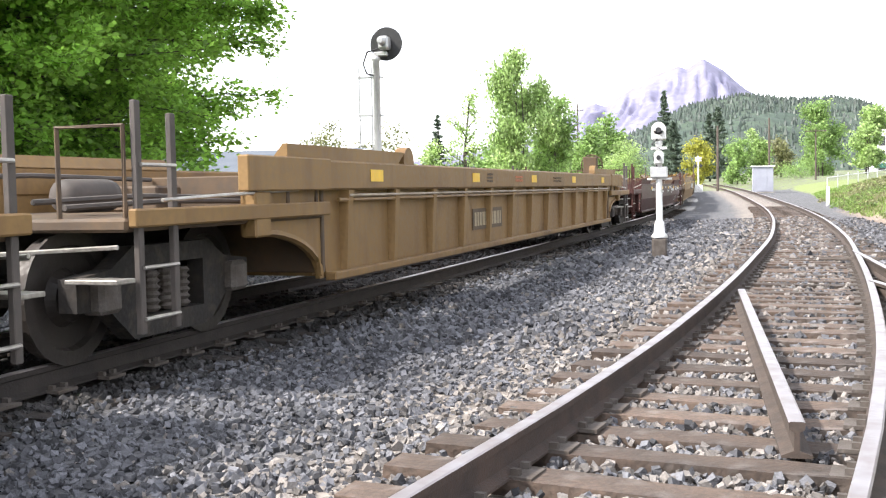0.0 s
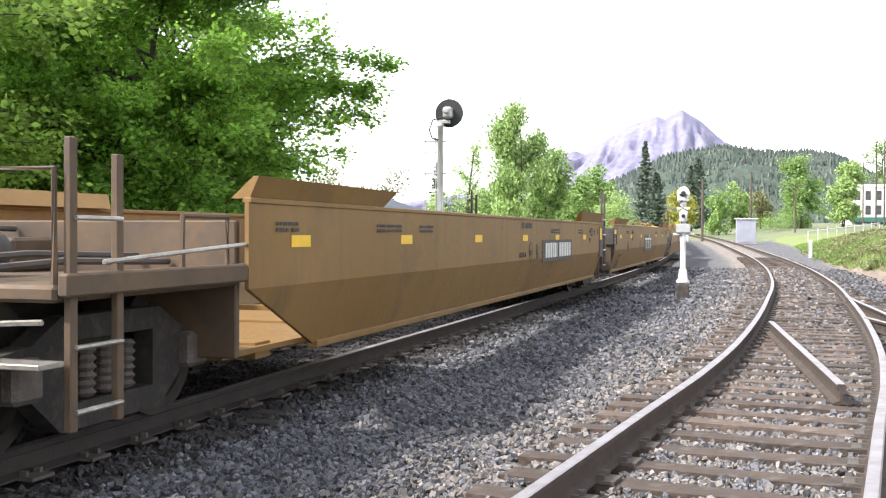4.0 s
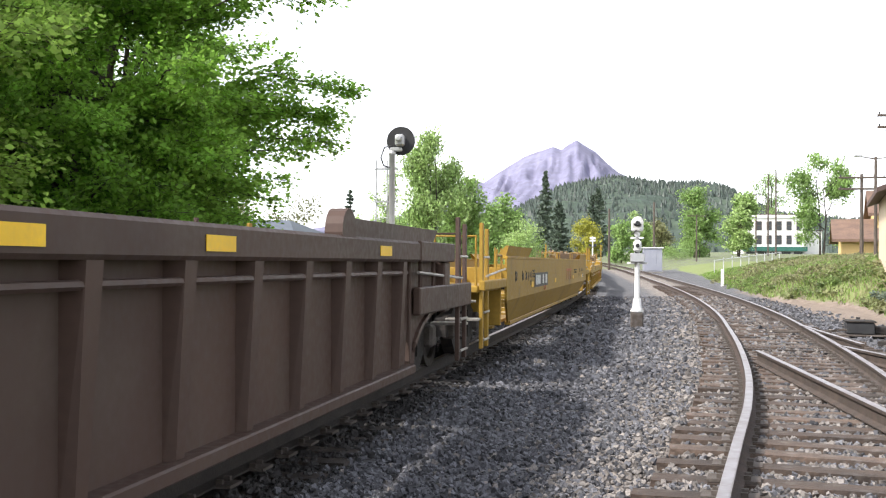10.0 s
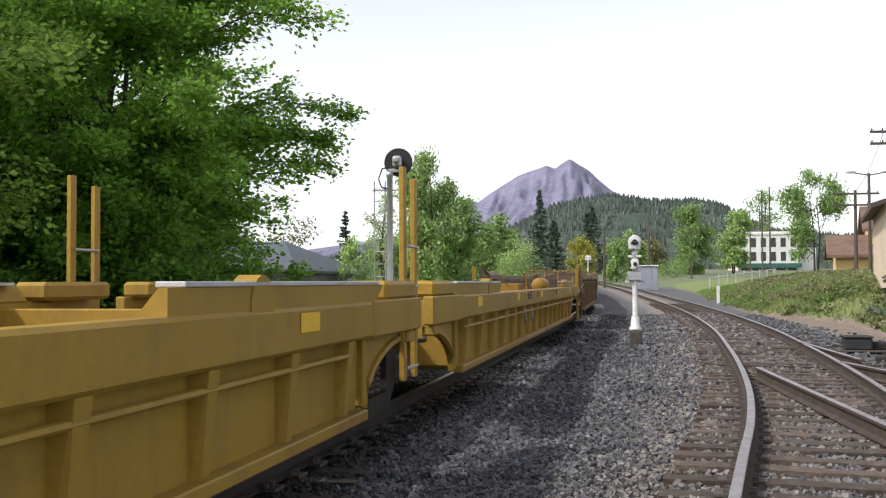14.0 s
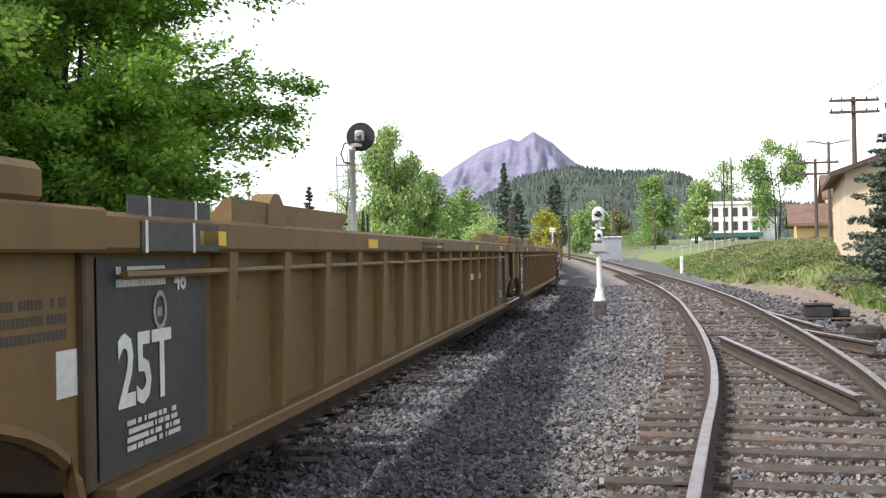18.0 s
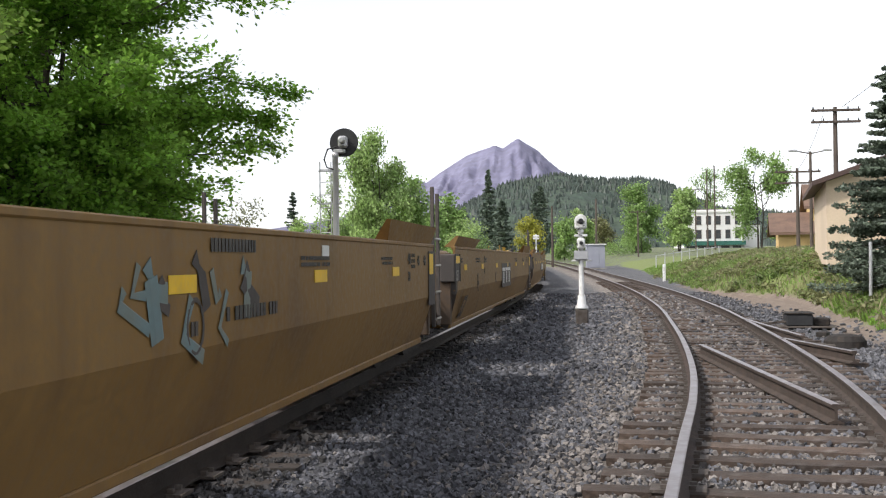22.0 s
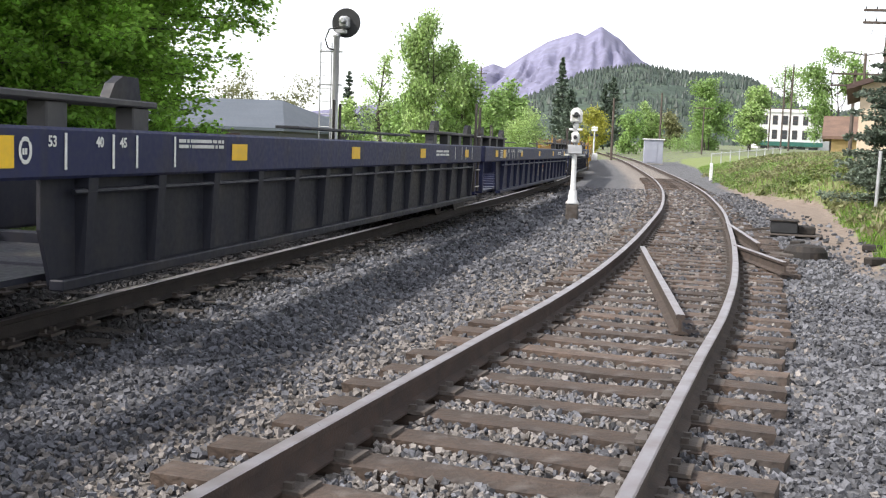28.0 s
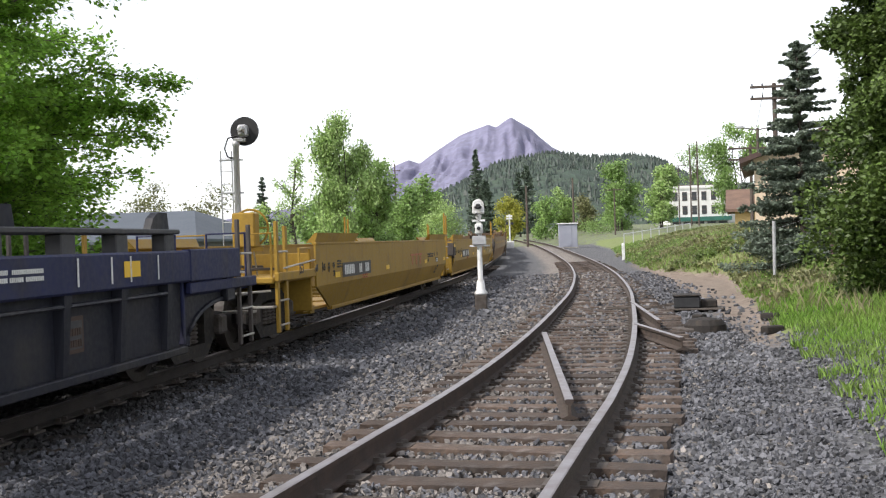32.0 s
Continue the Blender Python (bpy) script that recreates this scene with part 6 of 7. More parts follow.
GREEN_AWNING = mat("green_awning", (0.03, 0.13, 0.10), (0.025, 0.10, 0.08), scale=1, rough=0.7, fine=10, fine_amt=0.15, bump=0.05)
TRIM = mat("dark_trim", (0.09, 0.055, 0.045), (0.07, 0.045, 0.04), scale=2, rough=0.8, fine=20, bump=0.1)
SHED_WALL = mat("dark_shed_siding", (0.11, 0.11, 0.12), (0.085, 0.085, 0.095), scale=0.5, rough=0.85, fine=10, fine_amt=0.2, bump=0.1)
CABINET = mat("grey_cabinet_paint", (0.30, 0.31, 0.36), (0.25, 0.26, 0.31), scale=1, rough=0.6, fine=20, fine_amt=0.1, bump=0.05)


def window(parent, m, w, h, frame_mat):
    """A window at m: frame bars and one pane, facing -y."""
    wd = box_part("window", frame_mat, parent, (-w / 2 - 0.08, w / 2 + 0.08, -0.06, 0.02, -0.1, 0.0), 0.0, "", m)
    box_part("lintel", frame_mat, wd, (-w / 2 - 0.08, w / 2 + 0.08, -0.06, 0.02, h, h + 0.1), 0.0)
    box_part("pane", DARK_GLASS, wd, (-w / 2, w / 2, -0.02, 0.01, 0.0, h), 0.0)
    box_part("frame", frame_mat, wd, (-w / 2 - 0.08, -w / 2, -0.06, 0.02, 0.0, h), 0.0)
    box_part("frame", frame_mat, wd, (w / 2, w / 2 + 0.08, -0.06, 0.02, 0.0, h), 0.0)
    box_part("meeting_rail", frame_mat, wd, (-w / 2, w / 2, -0.045, -0.021, h * 0.48, h * 0.54), 0.0)
    return wd


def white_building():
    x0, y0 = 36.8, 252.0
    b = empty("white_building", pose(x0, y0, rise(252) - 0.8), "white three-storey building with a green awning", "building")
    w, d, h = 13.9, 16.0, 10.9
    box_part("wall", WHITE_WALL, b, (0, w, 0, d, 0, h), 0.0)
    box_part("cornice", WHITE_WALL, b, (-0.25, w + 0.25, -0.25, d, h - 0.7, h - 0.3), 0.0)
    box_part("roof", TRIM, b, (0.2, w - 0.2, 0.2, d - 0.2, h, h + 0.15), 0.0)
    for z in (4.1, 7.4):
        for k in range(6):
            window(b, pose(1.3 + 2.26 * k, -0.02, z), 1.0, 1.9, TRIM)
    aw = box_part("awning", GREEN_AWNING, b, (-0.3, w + 0.3, -1.6, -0.02, 2.4, 3.4), 0.0)
    for k in range(5):
        box_part("shop_window", DARK_GLASS, b, (0.6 + 2.7 * k, 2.6 + 2.7 * k, -0.03, 0.0, 0.5, 2.3), 0.0)
    n = empty("annex", pose(x0 + w + 0.05, y0 + 3, rise(252) - 0.8), "low grey-white annex beside the white building", "building")
    box_part("wall", WHITE_WALL, n, (0, 4.5, 0, 10, 0, 7.2), 0.0)
    box_part("roof", TRIM, n, (-0.2, 4.7, -0.2, 10.2, 7.2, 7.4), 0.0)


def gabled(name, x, y, w, d, wall_h, ridge_h, over, wall_mat, roof_mat, label, turn=0.0, ridge="y", windows=(), hip=0.0):
    """A house with a gable roof; its walls start at x, y."""
    z = land(x + w / 2, y) - 0.3
    b = empty(name, pose(x, y, z, 0, 0, turn), label, "house")
    bm = bmesh.new()
    box(bm, 0, w, 0, d, 0, wall_h)
    if ridge == "y":
        for yy in (0, d):
            v = [bm.verts.new(p) for p in ((0, yy, wall_h), (w, yy, wall_h), (w / 2, yy, ridge_h - 0.05))]
            bm.faces.new(v)
    else:
        for xx in (0, w) if not hip else (0,):
            v = [bm.verts.new(p) for p in ((xx, 0, wall_h), (xx, d, wall_h), (xx, d / 2, ridge_h - 0.05))]
            bm.faces.new(v)
    part("wall", bm, wall_mat, b)
    for s in (0, 1):
        bm = bmesh.new()
        t = 0.16
        if ridge == "y":
            m = w / 2
            slope = (ridge_h - wall_h) / m
            xe = -over if s == 0 else w + over
            ze = wall_h - slope * over
            q = [(xe, -over, ze), (m, -over, ridge_h), (m, d + over, ridge_h), (xe, d + over, ze)]
        else:
            m = d / 2
            slope = (ridge_h - wall_h) / m
            ye = -over if s == 0 else d + over
            ze = wall_h - slope * over
            q = [(-over, ye, ze), (-over, m, ridge_h), (w + over - hip, m, ridge_h), (w + over, ye, ze)]
        a = [bm.verts.new(p) for p in q]
        c = [bm.verts.new((p[0], p[1], p[2] + t)) for p in q]
        bm.faces.new(a)
        bm.faces.new(c[::-1])
        for k in range(4):
            bm.faces.new((a[k], c[k], c[(k + 1) % 4], a[(k + 1) % 4]))
        bmesh.ops.recalc_face_normals(bm, faces=bm.faces[:])
        part("roof", bm, roof_mat, b)
    if hip:
        ze = wall_h - over * (ridge_h - wall_h) / (d / 2)
        bm = bmesh.new()
        a = [bm.verts.new(p) for p in ((w + over, -over, ze + 0.16), (w + over, d + over, ze + 0.16), (w + over - hip, d / 2, ridge_h + 0.16))]
        c = [bm.verts.new((v.co.x, v.co.y, v.co.z - 0.16)) for v in a]
        bm.faces.new(a)
        bm.faces.new(c[::-1])
        for k in range(3):
            bm.faces.new((a[k], c[k], c[(k + 1) % 3], a[(k + 1) % 3]))
        bmesh.ops.recalc_face_normals(bm, faces=bm.faces[:])
        part("roof", bm, roof_mat, b)
    for wx, wz, ww, wh in windows:
        window(b, pose(wx, -0.02, wz), ww, wh, WHITE_WALL if wall_mat in (TAN_WALL, YELLOW_WALL) else TRIM)
    return b


white_building()
gabled("cream_house", 7.9, 35.0, 7.0, 9.0, 2.75, 3.95, 0.45, TAN_WALL, TRIM, "cream stucco house with dark eaves above the bank", -13, "y")
gabled("yellow_house", 12.4, 60.0, 5.0, 6.0, 1.3, 2.35, 0.5, YELLOW_WALL, BROWN_ROOF, "yellow house with brown shingle roof", -12, "x")
gabled("yellow_house_upper", 14.5, 61.0, 5.0, 5.0, 2.75, 4.0, 0.4, YELLOW_WALL, BROWN_ROOF, "yellow upper house part with brown shingle roof", -12, "x", ((1.2, 2.0, 0.6, 0.6),))
gabled("metal_shed", -35.3, 55.0, 17.6, 30.0, 2.35, 4.4, 0.4, SHED_WALL, METAL_ROOF, "long low shed with a grey-blue metal roof", 3, "x", tuple((1.5 + 1.9 * k, 1.2, 1.1, 0.8) for k in range(8)), 4.0)


def cabinet():
    x, y = 4.1, 100.0
    c = empty("signal_cabinet", pose(x, y, rise(100) - 0.05), "grey metal equipment cabinet by the crossing", "equipment cabinet")
    box_part("body", CABINET, c, (0, 1.75, 0, 1.6, 0.1, 2.3), 0.03)
    box_part("roof", WHITE_PAINT, c, (-0.12, 1.87, -0.12, 1.7, 2.3, 2.4), 0.02)
    box_part("plinth", CONCRETE, c, (-0.1, 1.85, -0.1, 1.7, 0.0, 0.1), 0.01)
    box_part("door", CABINET, c, (0.3, 1.2, -0.03, 0.0, 0.2, 2.1), 0.01)


def crossing_signal():
    x, y = -0.6, 105.0
    s = empty("crossing_signal", pose(x, y, rise(105)), "white level crossing signal with two lamps", "crossing signal")
    bm = bmesh.new()
    tube(bm, [(0, 0, 0), (0, 0, 3.4)], 0.07, 8)
    part("post", bm, WHITE_PAINT, s)
    box_part("base_box", WHITE_PAINT, s, (-0.35, 0.4, -0.2, 0.2, 0, 0.7), 0.03)
    for sx, z in ((-0.25, 2.5), (0.25, 2.5)):
        bm = bmesh.new()
        lathe(bm, [(0.02, -0.08), (0.15, -0.06), (0.15, 0.02), (0.02, 0.02)], 16, "y", (sx, -0.1, z))
        part("lamp_target", bm, BLACK, s)
    for z in (2.9, 3.15):
        box_part("sign_board", WHITE_PAINT, s, (-0.3, 0.3, -0.13, -0.09, z, z + 0.17), 0.005)


cabinet()
crossing_signal()


def utility_pole(x, y, top, arms=(), label="dark wooden utility pole", r=0.13, lamp=False):
    z = land(x, y) - 0.1
    p = empty("utility_pole", pose(x, y, z), label, "utility pole")
    bm = bmesh.new()
    tube(bm, [(0, 0, 0), (0, 0, top - z)], r, 8, r * 0.7)
    part("pole", bm, POLE_WOOD, p)
    for dz, w in arms:
        a = box_part("crossarm", POLE_WOOD, p, (-w / 2, w / 2, -0.16, -0.06, top - z - dz - 0.05, top - z - dz + 0.05), 0.01)
        for k in (-0.46, -0.25, 0.25, 0.46):
            bm = bmesh.new()
            lathe(bm, [(0.03, 0), (0.035, 0.05), (0.02, 0.1)], 6, "z", (k * w, -0.11, top - z - dz + 0.05))
            part("insulator", bm, DARK_GLASS, a)
    if lamp:
        for s in (-1, 1):
            bm = bmesh.new()
            tube(bm, [(0, 0, top - z - 0.1), (s * 0.8, 0, top - z + 0.05)], 0.03, 5)
            part("lamp_arm", bm, POLE_WOOD, p)
            box_part("lamp_head", SILVER, p, (s * 0.8 - 0.2, s * 0.8 + 0.2, -0.1, 0.1, top - z, top - z + 0.1), 0.02)
    return p


utility_pole(10.6, 43.0, 7.5, ((0.15, 1.95), (0.62, 1.95)), "wooden utility pole with two crossarms", 0.12)
utility_pole(-16.8, 147.0, 12.8, ((1.0, 1.6),))
utility_pole(7.1, 128.0, 8.8, (), r=0.14)
utility_pole(1.25, 112.0, 7.2, (), r=0.14)
utility_pole(11.8, 125.0, 7.2, ((0.2, 2.2),), r=0.1)
utility_pole(33.2, 200.0, 18.2, (), r=0.16)
utility_pole(34.6, 200.0, 18.9, (), r=0.18)
utility_pole(31.0, 200.0, 14.5, ((0.1, 3.0),), r=0.14)
utility_pole(11.5, 50.0, 6.4, (), "street lamp pole with two heads", 0.09, True)
utility_pole(12.7, 57.0, 6.2, ((0.2, 2.4), (0.8, 2.4)), "wooden utility pole with two crossarms", 0.11)


def wire(a, b, sag):
    bm = bmesh.new()
    pts = [tuple(Vector(a).lerp(Vector(b), u) - Vector((0, 0, 4 * sag * u * (1 - u)))) for u in [k / 14 for k in range(15)]]
    tube(bm, pts, 0.012, 4)
    tagged(part("overhead_wire", bm, BLACK), "thin black overhead wire", "wire")


wire((-16.8, 147, 12.4), (7.1, 128, 8.6), 0.8)
wire((-16.8, 147, 12.0), (1.25, 112, 6.9), 0.8)
wire((10.9, 43, 7.5), (14.5, 20, 13.0), 0.3)
wire((10.2, 43, 7.4), (12.7, 57, 6.1), 0.3)


def posts():
    m = empty("marker_post", pose(6.44, 63.5, land(6.44, 63.5)), "short white wooden marker post in the grass", "marker post")
    box_part("post", WHITE_PAINT, m, (-0.09, 0.09, -0.06, 0.06, 0, 1.05), 0.02)
    f = empty("wire_fence", pose(0, 0, 0), "old wire fence on rusty and grey posts", "fence")
    spots = ((6.15, 25.4, 1.55, SILVER), (7.4, 25.0, 1.75, TRIM), (8.9, 25.2, 1.6, SILVER), (10.6, 26.0, 1.6, SILVER))
    for x, y, h, mt in spots:
        bm = bmesh.new()
        z = land(x, y) - 0.05
        tube(bm, [(x, y, z), (x + 0.02, y, z + h)], 0.04, 8)
        part("post", bm, mt, f)
    for a, b in zip(spots, spots[1:]):
        for hz in (0.4, 0.85, 1.3):
            bm = bmesh.new()
            tube(bm, [(a[0], a[1], land(a[0], a[1]) + hz), (b[0], b[1], land(b[0], b[1]) + hz)], 0.003, 4)
            part("fence_wire", bm, SILVER, f)
    g = empty("town_fence", pose(0, 0, 0), "low grey wire fence by the far bank", "fence")
    for k in range(9):
        x, y = 8.6 + 0.9 * k, 84 + 1.5 * k
        bm = bmesh.new()
        tube(bm, [(x, y, land(x, y)), (x, y, land(x, y) + 1.1)], 0.04, 6)
        part("post", bm, SILVER, g)
    bm = bmesh.new()
    tube(bm, [(8.6, 84, land(8.6, 84) + 1.05), (15.8, 96, land(15.8, 96) + 1.05)], 0.03, 5)
    part("top_rail", bm, SILVER, g)


posts()


# ---- the wooded hill and the peak ----
FOREST = mat("wooded_slope", (0.036, 0.058, 0.044), (0.060, 0.088, 0.056), scale=0.03, rough=0.95, fine=0.25, fine_amt=0.55, bump=0.6)
# Distance haze is put into the rock's pale lavender colour.
ROCK = mat("hazy_mountain_rock", (0.200, 0.195, 0.285), (0.160, 0.155, 0.235), scale=0.012, rough=0.95, fine=0.035, fine_amt=0.3, bump=0.5)


def ridge(name, xs, zs, y, depth, base, material, rough, step, label, seed):
    """A hill with the given crest, falling towards the town."""
    w = np.arange(xs[0], xs[-1], step)
    crest = np.interp(w, xs, zs)
    verts, rows_ = [], 26 if rough < 100 else 64
    for j in range(rows_):
        u = j / (rows_ - 1)
        for x, c in zip(w, crest):
            f = 1 - u
            k = noise.fractal(Vector((x / rough, u * depth / rough, seed)), 0.9, 2.1, 5)
            z = base + (c - base) * (f ** 0.9) + k * 0.055 * (c - base) * (0.25 + 3 * u * f)
            if rough > 100:
                q = noise.noise(Vector((x / 34 + 2.2 * u, 3.0 * u, seed))) + 0.5 * noise.noise(Vector((x / 15 + 3.0 * u, 6.0 * u, seed + 5)))
                z -= 46 * abs(q) * min(u * 5, 1) * f
            verts.append((x, y - depth * u, z))
    n = len(w)
    faces = [(j * n + i, j * n + i + 1, (j + 1) * n + i + 1, (j + 1) * n + i) for j in range(rows_ - 1) for i in range(n - 1)]
    ob = smooth(part(name, np_mesh(name, verts, faces, material), None)) if rough > 100 else part(name, np_mesh(name, verts, faces, material), None)
    return tagged(ob, label, "hill" if rough < 100 else "mountain", kind="structure")


ridge("backdrop_hill", (-420, -200, -120, -66, -41, -16, 8, 32, 56, 80, 109, 127, 141, 165, 260, 420), (22, 24, 30, 42, 53, 66, 71, 74, 70.5, 69, 69, 63, 53, 43, 34, 30),
      900, 330, 2.0, FOREST, 30, 4.0, "wooded green hill behind the town", 1.3)
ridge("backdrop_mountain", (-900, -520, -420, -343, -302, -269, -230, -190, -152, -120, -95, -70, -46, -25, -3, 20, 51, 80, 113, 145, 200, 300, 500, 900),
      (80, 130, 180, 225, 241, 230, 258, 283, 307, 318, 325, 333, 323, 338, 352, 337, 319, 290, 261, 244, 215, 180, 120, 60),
      3000, 900, 0.0, ROCK, 260, 6.0, "bare rocky peak, haze tinted into its lavender-grey colour", 4.1)


def hill_firs():
    """The firs that stand along the crest and slope of the hill, too far to be told apart."""
    rng = np.random.default_rng(9)
    xs, zs = (-420, -200, -120, -66, -41, -16, 8, 32, 56, 80, 109, 127, 141, 165, 260, 420), (22, 24, 30, 42, 53, 66, 71, 74, 70.5, 69, 69, 63, 53, 43, 34, 30)
    verts, faces = [], []
    for k in range(5200):
        x = rng.uniform(-200, 250)
        u = rng.random() ** 1.6 * 0.95 if k > 420 else 0.0
        c = np.interp(x, xs, zs)
        y = 900 - 330 * u
        z = 2 + (c - 2) * (1 - u) ** 0.9 - 1.0
        h = rng.uniform(2.5, 6.0) if k > 420 else rng.uniform(1.5, 4.5)
        r = h * rng.uniform(0.22, 0.4)
        b = len(verts)
        a0 = rng.uniform(0, 6)
        verts += [(x + r * math.cos(a0 + q * 1.2566), y + r * math.sin(a0 + q * 1.2566), z) for q in range(5)] + [(x, y, z + h)]
        faces += [(b + q, b + (q + 1) % 5, b + 5) for q in range(5)]
    m = leaf("far_forest", (0.026, 0.043, 0.036), (0.040, 0.058, 0.040), 0.3, 0.0)
    tagged(part("far_forest", np_mesh("far_forest", verts, faces, m), None), "dense dark conifers covering the hill", "forest", kind="stuff")


hill_firs()


# ---- grass and weeds on the banks ----
def blades(name, n, area, size, material, seed, label, thick=0.012):
    rng = np.random.default_rng(seed)
    v, keep = [], 0
    x0, x1, y0, y1, test = area
    while keep < n:
        x, y = rng.uniform(x0, x1), rng.uniform(y0, y1)
        if not test(x, y):
            keep += 0.02
            continue
        keep += 1
        z = land(x, y) - 0.02
        h = size * rng.uniform(0.5, 1.3)
        a = rng.uniform(0, 2 * math.pi)
        lean = h * rng.uniform(0.1, 0.6)
        b = rng.uniform(0, 2 * math.pi)
        w = thick * rng.uniform(0.7, 1.4)
        dx, dy = w * math.cos(a), w * math.sin(a)
        lx, ly = lean * math.cos(b), lean * math.sin(b)
        v += [(x - dx, y - dy, z), (x + dx, y + dy, z), (x + dx * 0.6 + lx * 0.4, y + dy * 0.6 + ly * 0.4, z + 0.6 * h), (x + lx, y + ly, z + h)]
    f = np.arange(len(v)).reshape(-1, 4)
    tagged(part(name, np_mesh(name, v, f, material), None), label, "grass", kind="stuff")


def on_bank(x, y):
    return bank(x, y) > max(0.03, 0.06 + 0.12 * noise.noise((x * 1.3, y * 1.3, 3.0)))


def clumps(name, n, area, size, material, seed, label):
    """Low leafy weeds in soft mounds."""
    rng = np.random.default_rng(seed)
    x0, x1, y0, y1 = area
    pts = []
    while len(pts) < n:
        x, y = rng.uniform(x0, x1), rng.uniform(y0, y1)
        if on_bank(x, y) and noise.noise((x * 0.4, y * 0.25, seed)) > -0.1:
            pts.append((x, y, land(x, y) + 0.08))
    c = np.array(pts)
    v, f = leaf_cloud(rng, c, rng.uniform(0.15, 0.5, n), n * 90, size, 0.0, 0.45)
    tagged(part(name, np_mesh(name, v, f, material), None), label, "weeds", kind="stuff")


blades("verge_grass", 60000, (1.4, 9.0, 4.0, 30.0, on_bank), 0.15, GRASS_BLADE, 1, "bright green grass on the verge", 0.008)
blades("bank_weeds", 16000, (4.5, 16.0, 24.0, 75.0, on_bank), 0.16, GRASS_PALE, 2, "pale weeds and grass on the bank", 0.02)
blades("bank_grass", 36000, (4.5, 18.0, 22.0, 90.0, on_bank), 0.16, GRASS_BLADE, 3, "green grass on the bank", 0.022)
clumps("bank_brush", 1500, (5.0, 17.0, 24.0, 80.0), 0.065, BRUSH, 7, "low leafy weeds on the bank")
clumps("bank_herbs", 700, (4.5, 15.0, 20.0, 70.0), 0.12, GRASS_PALE, 8, "pale low herbs on the bank")
blades("dead_grass", 7000, (4.0, 13.0, 12.0, 62.0, lambda x, y: on_bank(x, y) and noise.noise((x * 0.35, y * 0.2, 9.0)) > -0.12), 0.3, GRASS_DEAD, 11, "dry tan grass on the bank", 0.011)
clumps("bank_bush", 260, (6.0, 15.0, 16.0, 60.0), 0.1, BRUSH, 13, "leafy low bushes on the bank")
blades("far_verge", 9000, (-20.0, -8.6, 4.0, 60.0, lambda x, y: x < main_x(y) - 3.4), 0.4, GRASS_BLADE, 4, "green weeds beyond the train", 0.03)


# ---- ties, plates, spikes ----
def tie_meshes(material):
    out = []
    for k in range(4):
        rng = random.Random(k)
        bm = bmesh.new()
        box(bm, -1.3, 1.3, -0.112, 0.112, -0.16, 0.0)
        bmesh.ops.subdivide_edges(bm, edges=[e for e in bm.edges if abs(e.verts[0].co.x - e.verts[1].co.x) > 1], cuts=5)
        for v in bm.verts:
            v.co += Vector((rng.uniform(-0.02, 0.02), rng.uniform(-0.008, 0.008), rng.uniform(-0.008, 0.004)))
        me = bpy.data.meshes.new("tie")
        bm.to_mesh(me)
        bm.free()
        me.materials.append(material)
        out.append(me)
    return out


TIES, DARK_TIES = tie_meshes(TIE), tie_meshes(OILY_SHADED_TIE)
TIE_SPOTS = []


def lay_ties(parent, fn, y0, y1, step, sink, seed, plates_to, long_from=0, long_to=0, kinds=()):
    rng = random.Random(seed)
    y = y0
    while y < y1:
        x, yy, a = along(fn, y, rng.uniform(-0.05, 0.05))
        ln = 1.0
        off = 0.0
        if long_from < y < long_to:
            ln, off = 1.1, 0.14
        TIE_SPOTS.append((x + off, yy, math.radians(a), 1.33 * ln))
        t = part("tie", kinds[rng.randrange(4)], None, parent)
        t.matrix_basis = pose(x + off, yy, rise(y) + 0.002 - sink + rng.uniform(-0.012, 0.006), 0, rng.uniform(-0.4, 0.4), a + rng.uniform(-1.5, 1.5)) @ Matrix.Diagonal((ln, rng.uniform(0.92, 1.1), 1, 1))
        if y < plates_to:
            for o in (-0.7525, 0.7525):
                px, py, _ = along(fn, y, o)
                p = part("tie_plate", plate_mesh(), None, parent)
                p.matrix_basis = pose(px, py, rise(y) + 0.0, 0, 0, a)
        y += step * rng.uniform(0.94, 1.06)


def plate_mesh():
    if "tie_plate" not in CACHE:
        bm = bmesh.new()
        box(bm, -0.17, 0.17, -0.095, 0.095, -0.004, 0.016)
        for sx in (-0.085, 0.085):
            for sy in (-0.06, 0.06):
                box(bm, sx - 0.022, sx + 0.022, sy - 0.014, sy + 0.014, 0.012, 0.045)
        me = bpy.data.meshes.new("tie_plate")
        bm.to_mesh(me)
        bm.free()
        me.materials.append(PLATE)
        CACHE["tie_plate"] = me
    return CACHE["tie_plate"]


lay_ties(siding, siding_x, -9.9, 62.0, 0.50, 0.0, 2, 26.0, 14.0, 23.5, TIES)
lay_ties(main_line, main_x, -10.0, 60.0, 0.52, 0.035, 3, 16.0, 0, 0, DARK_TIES)


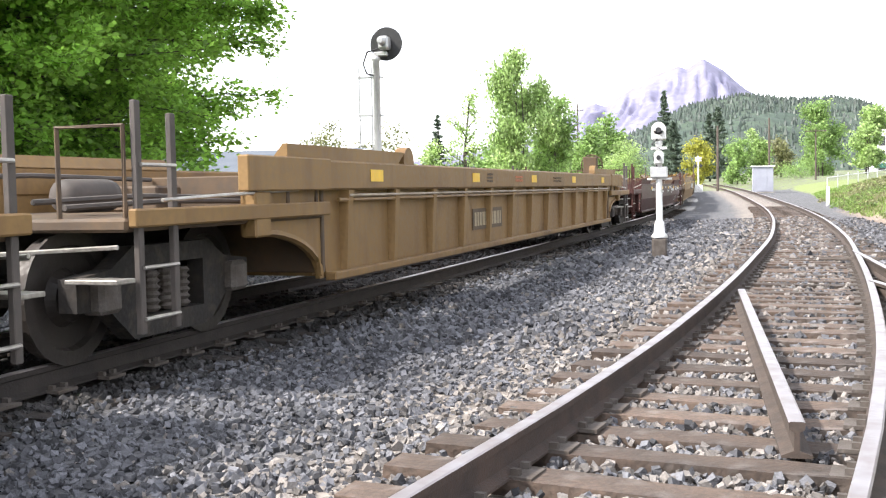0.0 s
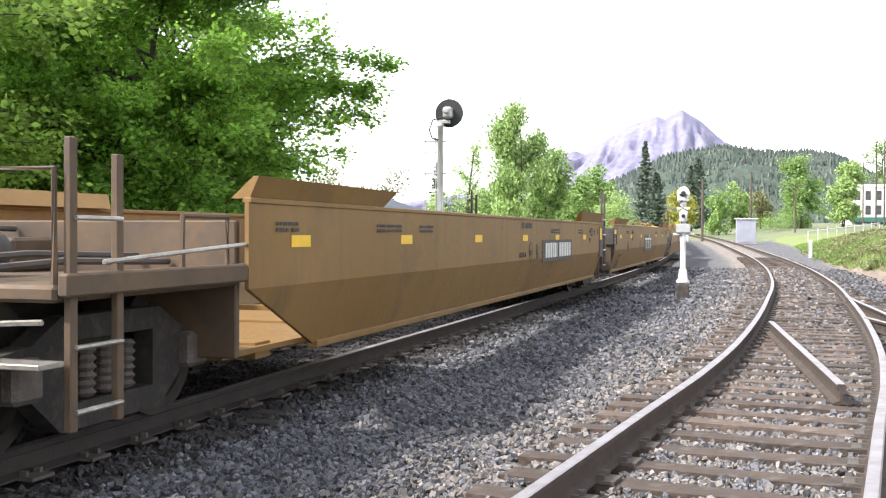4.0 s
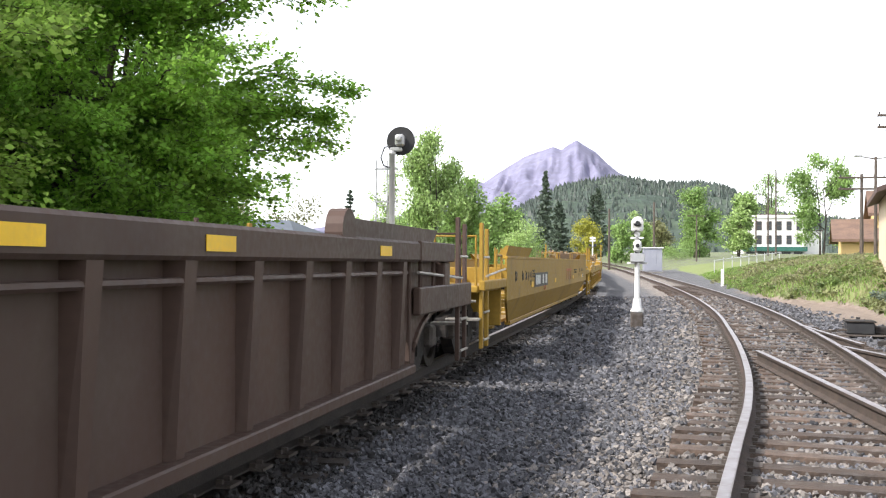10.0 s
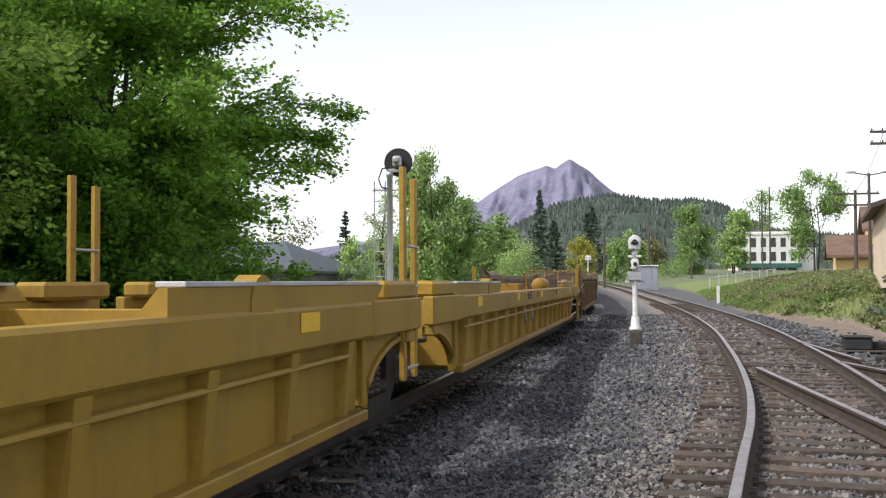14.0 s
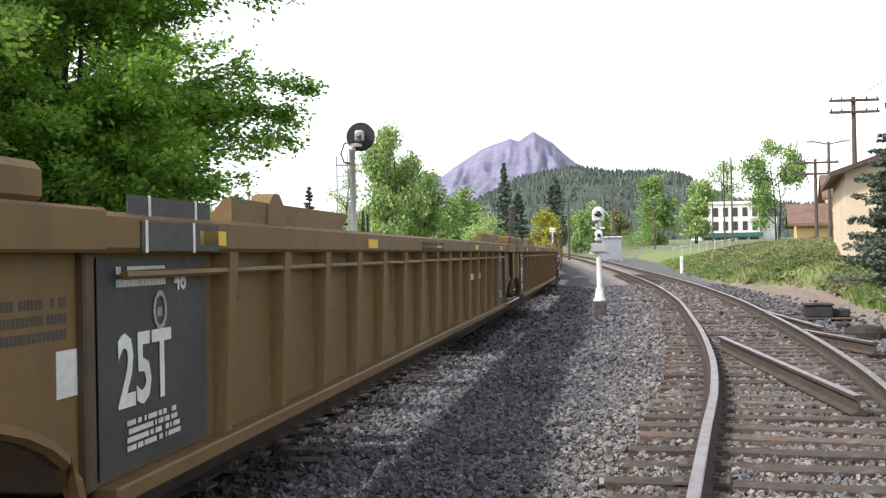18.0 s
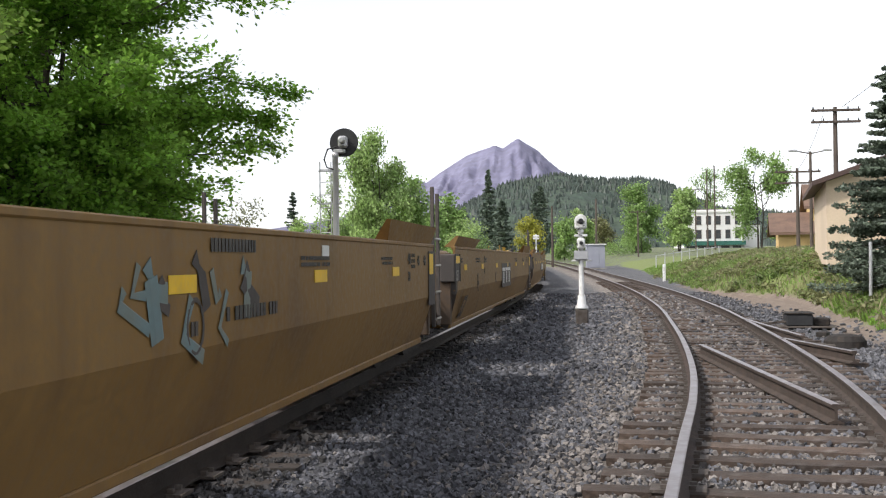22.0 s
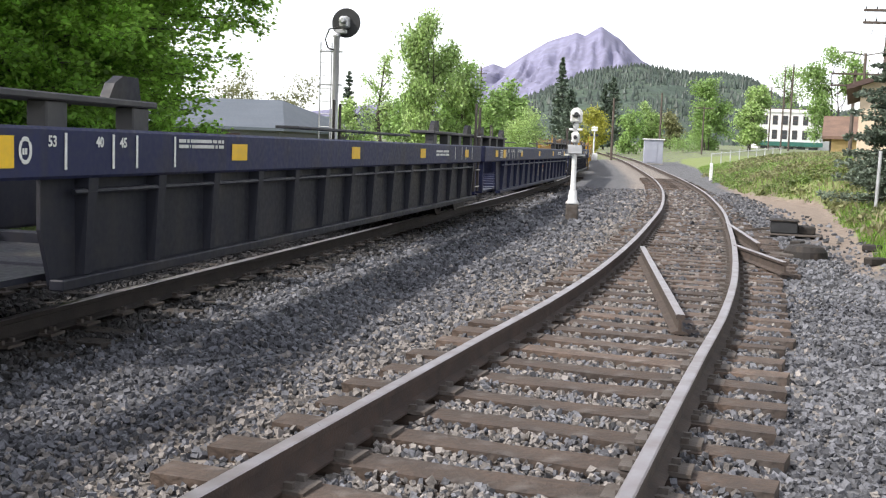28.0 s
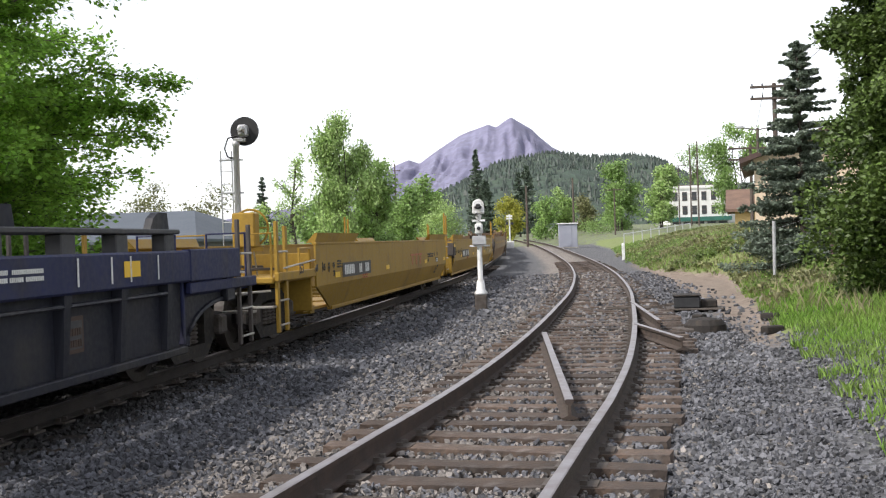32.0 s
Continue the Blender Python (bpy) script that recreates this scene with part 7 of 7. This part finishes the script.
# ---- loose ballast stones ----
def stones(name, spots, sizes, material, label, seed):
    """Angular stones, each six-sided and uneven, as one mesh."""
    rng = np.random.default_rng(seed)
    n = len(spots)
    cube = np.array([(-1, -1, -1), (1, -1, -1), (1, 1, -1), (-1, 1, -1), (-1, -1, 1), (1, -1, 1), (1, 1, 1), (-1, 1, 1)], float) * 0.5
    v = cube[None] * (1 + rng.uniform(-0.42, 0.3, (n, 8, 3)))
    v *= (sizes * 1.0)[:, None, None] * rng.uniform(0.55, 1.2, (n, 1, 3))
    q = rng.normal(size=(n, 4))
    q /= np.linalg.norm(q, axis=1)[:, None]
    w, x, y, z = q.T
    R = np.stack([1 - 2 * (y * y + z * z), 2 * (x * y - w * z), 2 * (x * z + w * y), 2 * (x * y + w * z), 1 - 2 * (x * x + z * z), 2 * (y * z - w * x),
                  2 * (x * z - w * y), 2 * (y * z + w * x), 1 - 2 * (x * x + y * y)], 1).reshape(n, 3, 3)
    v = np.einsum("nij,nkj->nki", R, v) + spots[:, None, :]
    fc = np.array([(3, 2, 1, 0), (4, 5, 6, 7), (0, 1, 5, 4), (1, 2, 6, 5), (2, 3, 7, 6), (3, 0, 4, 7)])
    f = (fc[None] + 8 * np.arange(n)[:, None, None]).reshape(-1, 4)
    tagged(part(name, np_mesh(name, v.reshape(-1, 3), f, material), None), label, "ballast", kind="stuff")


def ballast():
    rng = np.random.default_rng(77)
    bands = ((-3.0, 2.2, 160, 0.06), (2.2, 7.0, 1150, 0.029), (7.0, 12.0, 720, 0.034), (12.0, 20.0, 260, 0.047), (20.0, 45.0, 60, 0.075))
    dark, pale, oily_shaded = [], [], []
    tie = sorted(TIE_SPOTS, key=lambda q: q[1])
    ty = np.array([q[1] for q in tie])
    for y0, y1, dens, size in bands:
        n = int(dens * (y1 - y0) * 11)
        xs, ys = rng.uniform(-8.0, 5.5, n), rng.uniform(y0, y1, n)
        ss = size * rng.uniform(0.6, 1.35, n)
        for x, y, s in zip(xs, ys, ss):
            if bank(x, y) > 0.12 + 0.1 * rng.random() or rng.random() < 0.9 * bare_soil(x, y):
                continue
            d = x - siding_x(y)
            m = x - main_x(y)
            rail = min(abs(abs(d) - 0.7525), abs(abs(m) - 0.7525))
            if rail < 0.1:
                continue
            z = -0.068 + rise(y) + bank(x, y) + 0.016 * noise.noise((x * 2.2, y * 2.2, 0)) + rng.uniform(-0.01, 0.02)
            if abs(m) < 1.35:
                z += 0.02
            if abs(d) < 1.25:
                z += 0.03
            if abs(d) < 1.9 or abs(m) < 1.4:
                lo, hi = np.searchsorted(ty, (y - 0.45, y + 0.45))
                covered = False
                for q in range(lo, hi):
                    cx, cy, ca, cl = tie[q]
                    ex, ey = x - cx, y - cy
                    if abs(-ex * math.sin(ca) + ey * math.cos(ca)) < 0.1 and abs(ex * math.cos(ca) + ey * math.sin(ca)) < cl:
                        covered = True
                if covered and (abs(m) > 1.4 or rng.random() < 0.5):
                    continue
            k = math.exp(-(max(-d - 1.15, 0) / 0.75) ** 2) if d < 0 else (0.8 if d < 0.9 else math.exp(-(max(d - 0.9, 0) / 0.4) ** 2) * 0.5)
            # Stones under the train get the stained set with shade in its colour.
            (oily_shaded if abs(m) < 1.15 + 0.3 * rng.random() else pale if rng.random() < 0.05 + 0.6 * k else dark).append((x, y, z, s))
    for nm, lst, mt, lb, sd in (("dark_ballast_stones", dark, STONE_DARK, "dark grey crushed stone between the tracks", 5), ("pale_ballast_stones", pale, STONE_PALE, "dusty pale crushed stone along the siding", 6), ("oily_ballast_stones", oily_shaded, STONE_OILY_SHADED, "black oiled crushed stone with the train's shade in its colour", 7)):
        a = np.array(lst)
        stones(nm, a[:, :3], a[:, 3], mt, lb, sd)


ballast()


def motions():
    for car, near, far in TRAIN:
        walk(car, unit_rows(near, far))


motions()
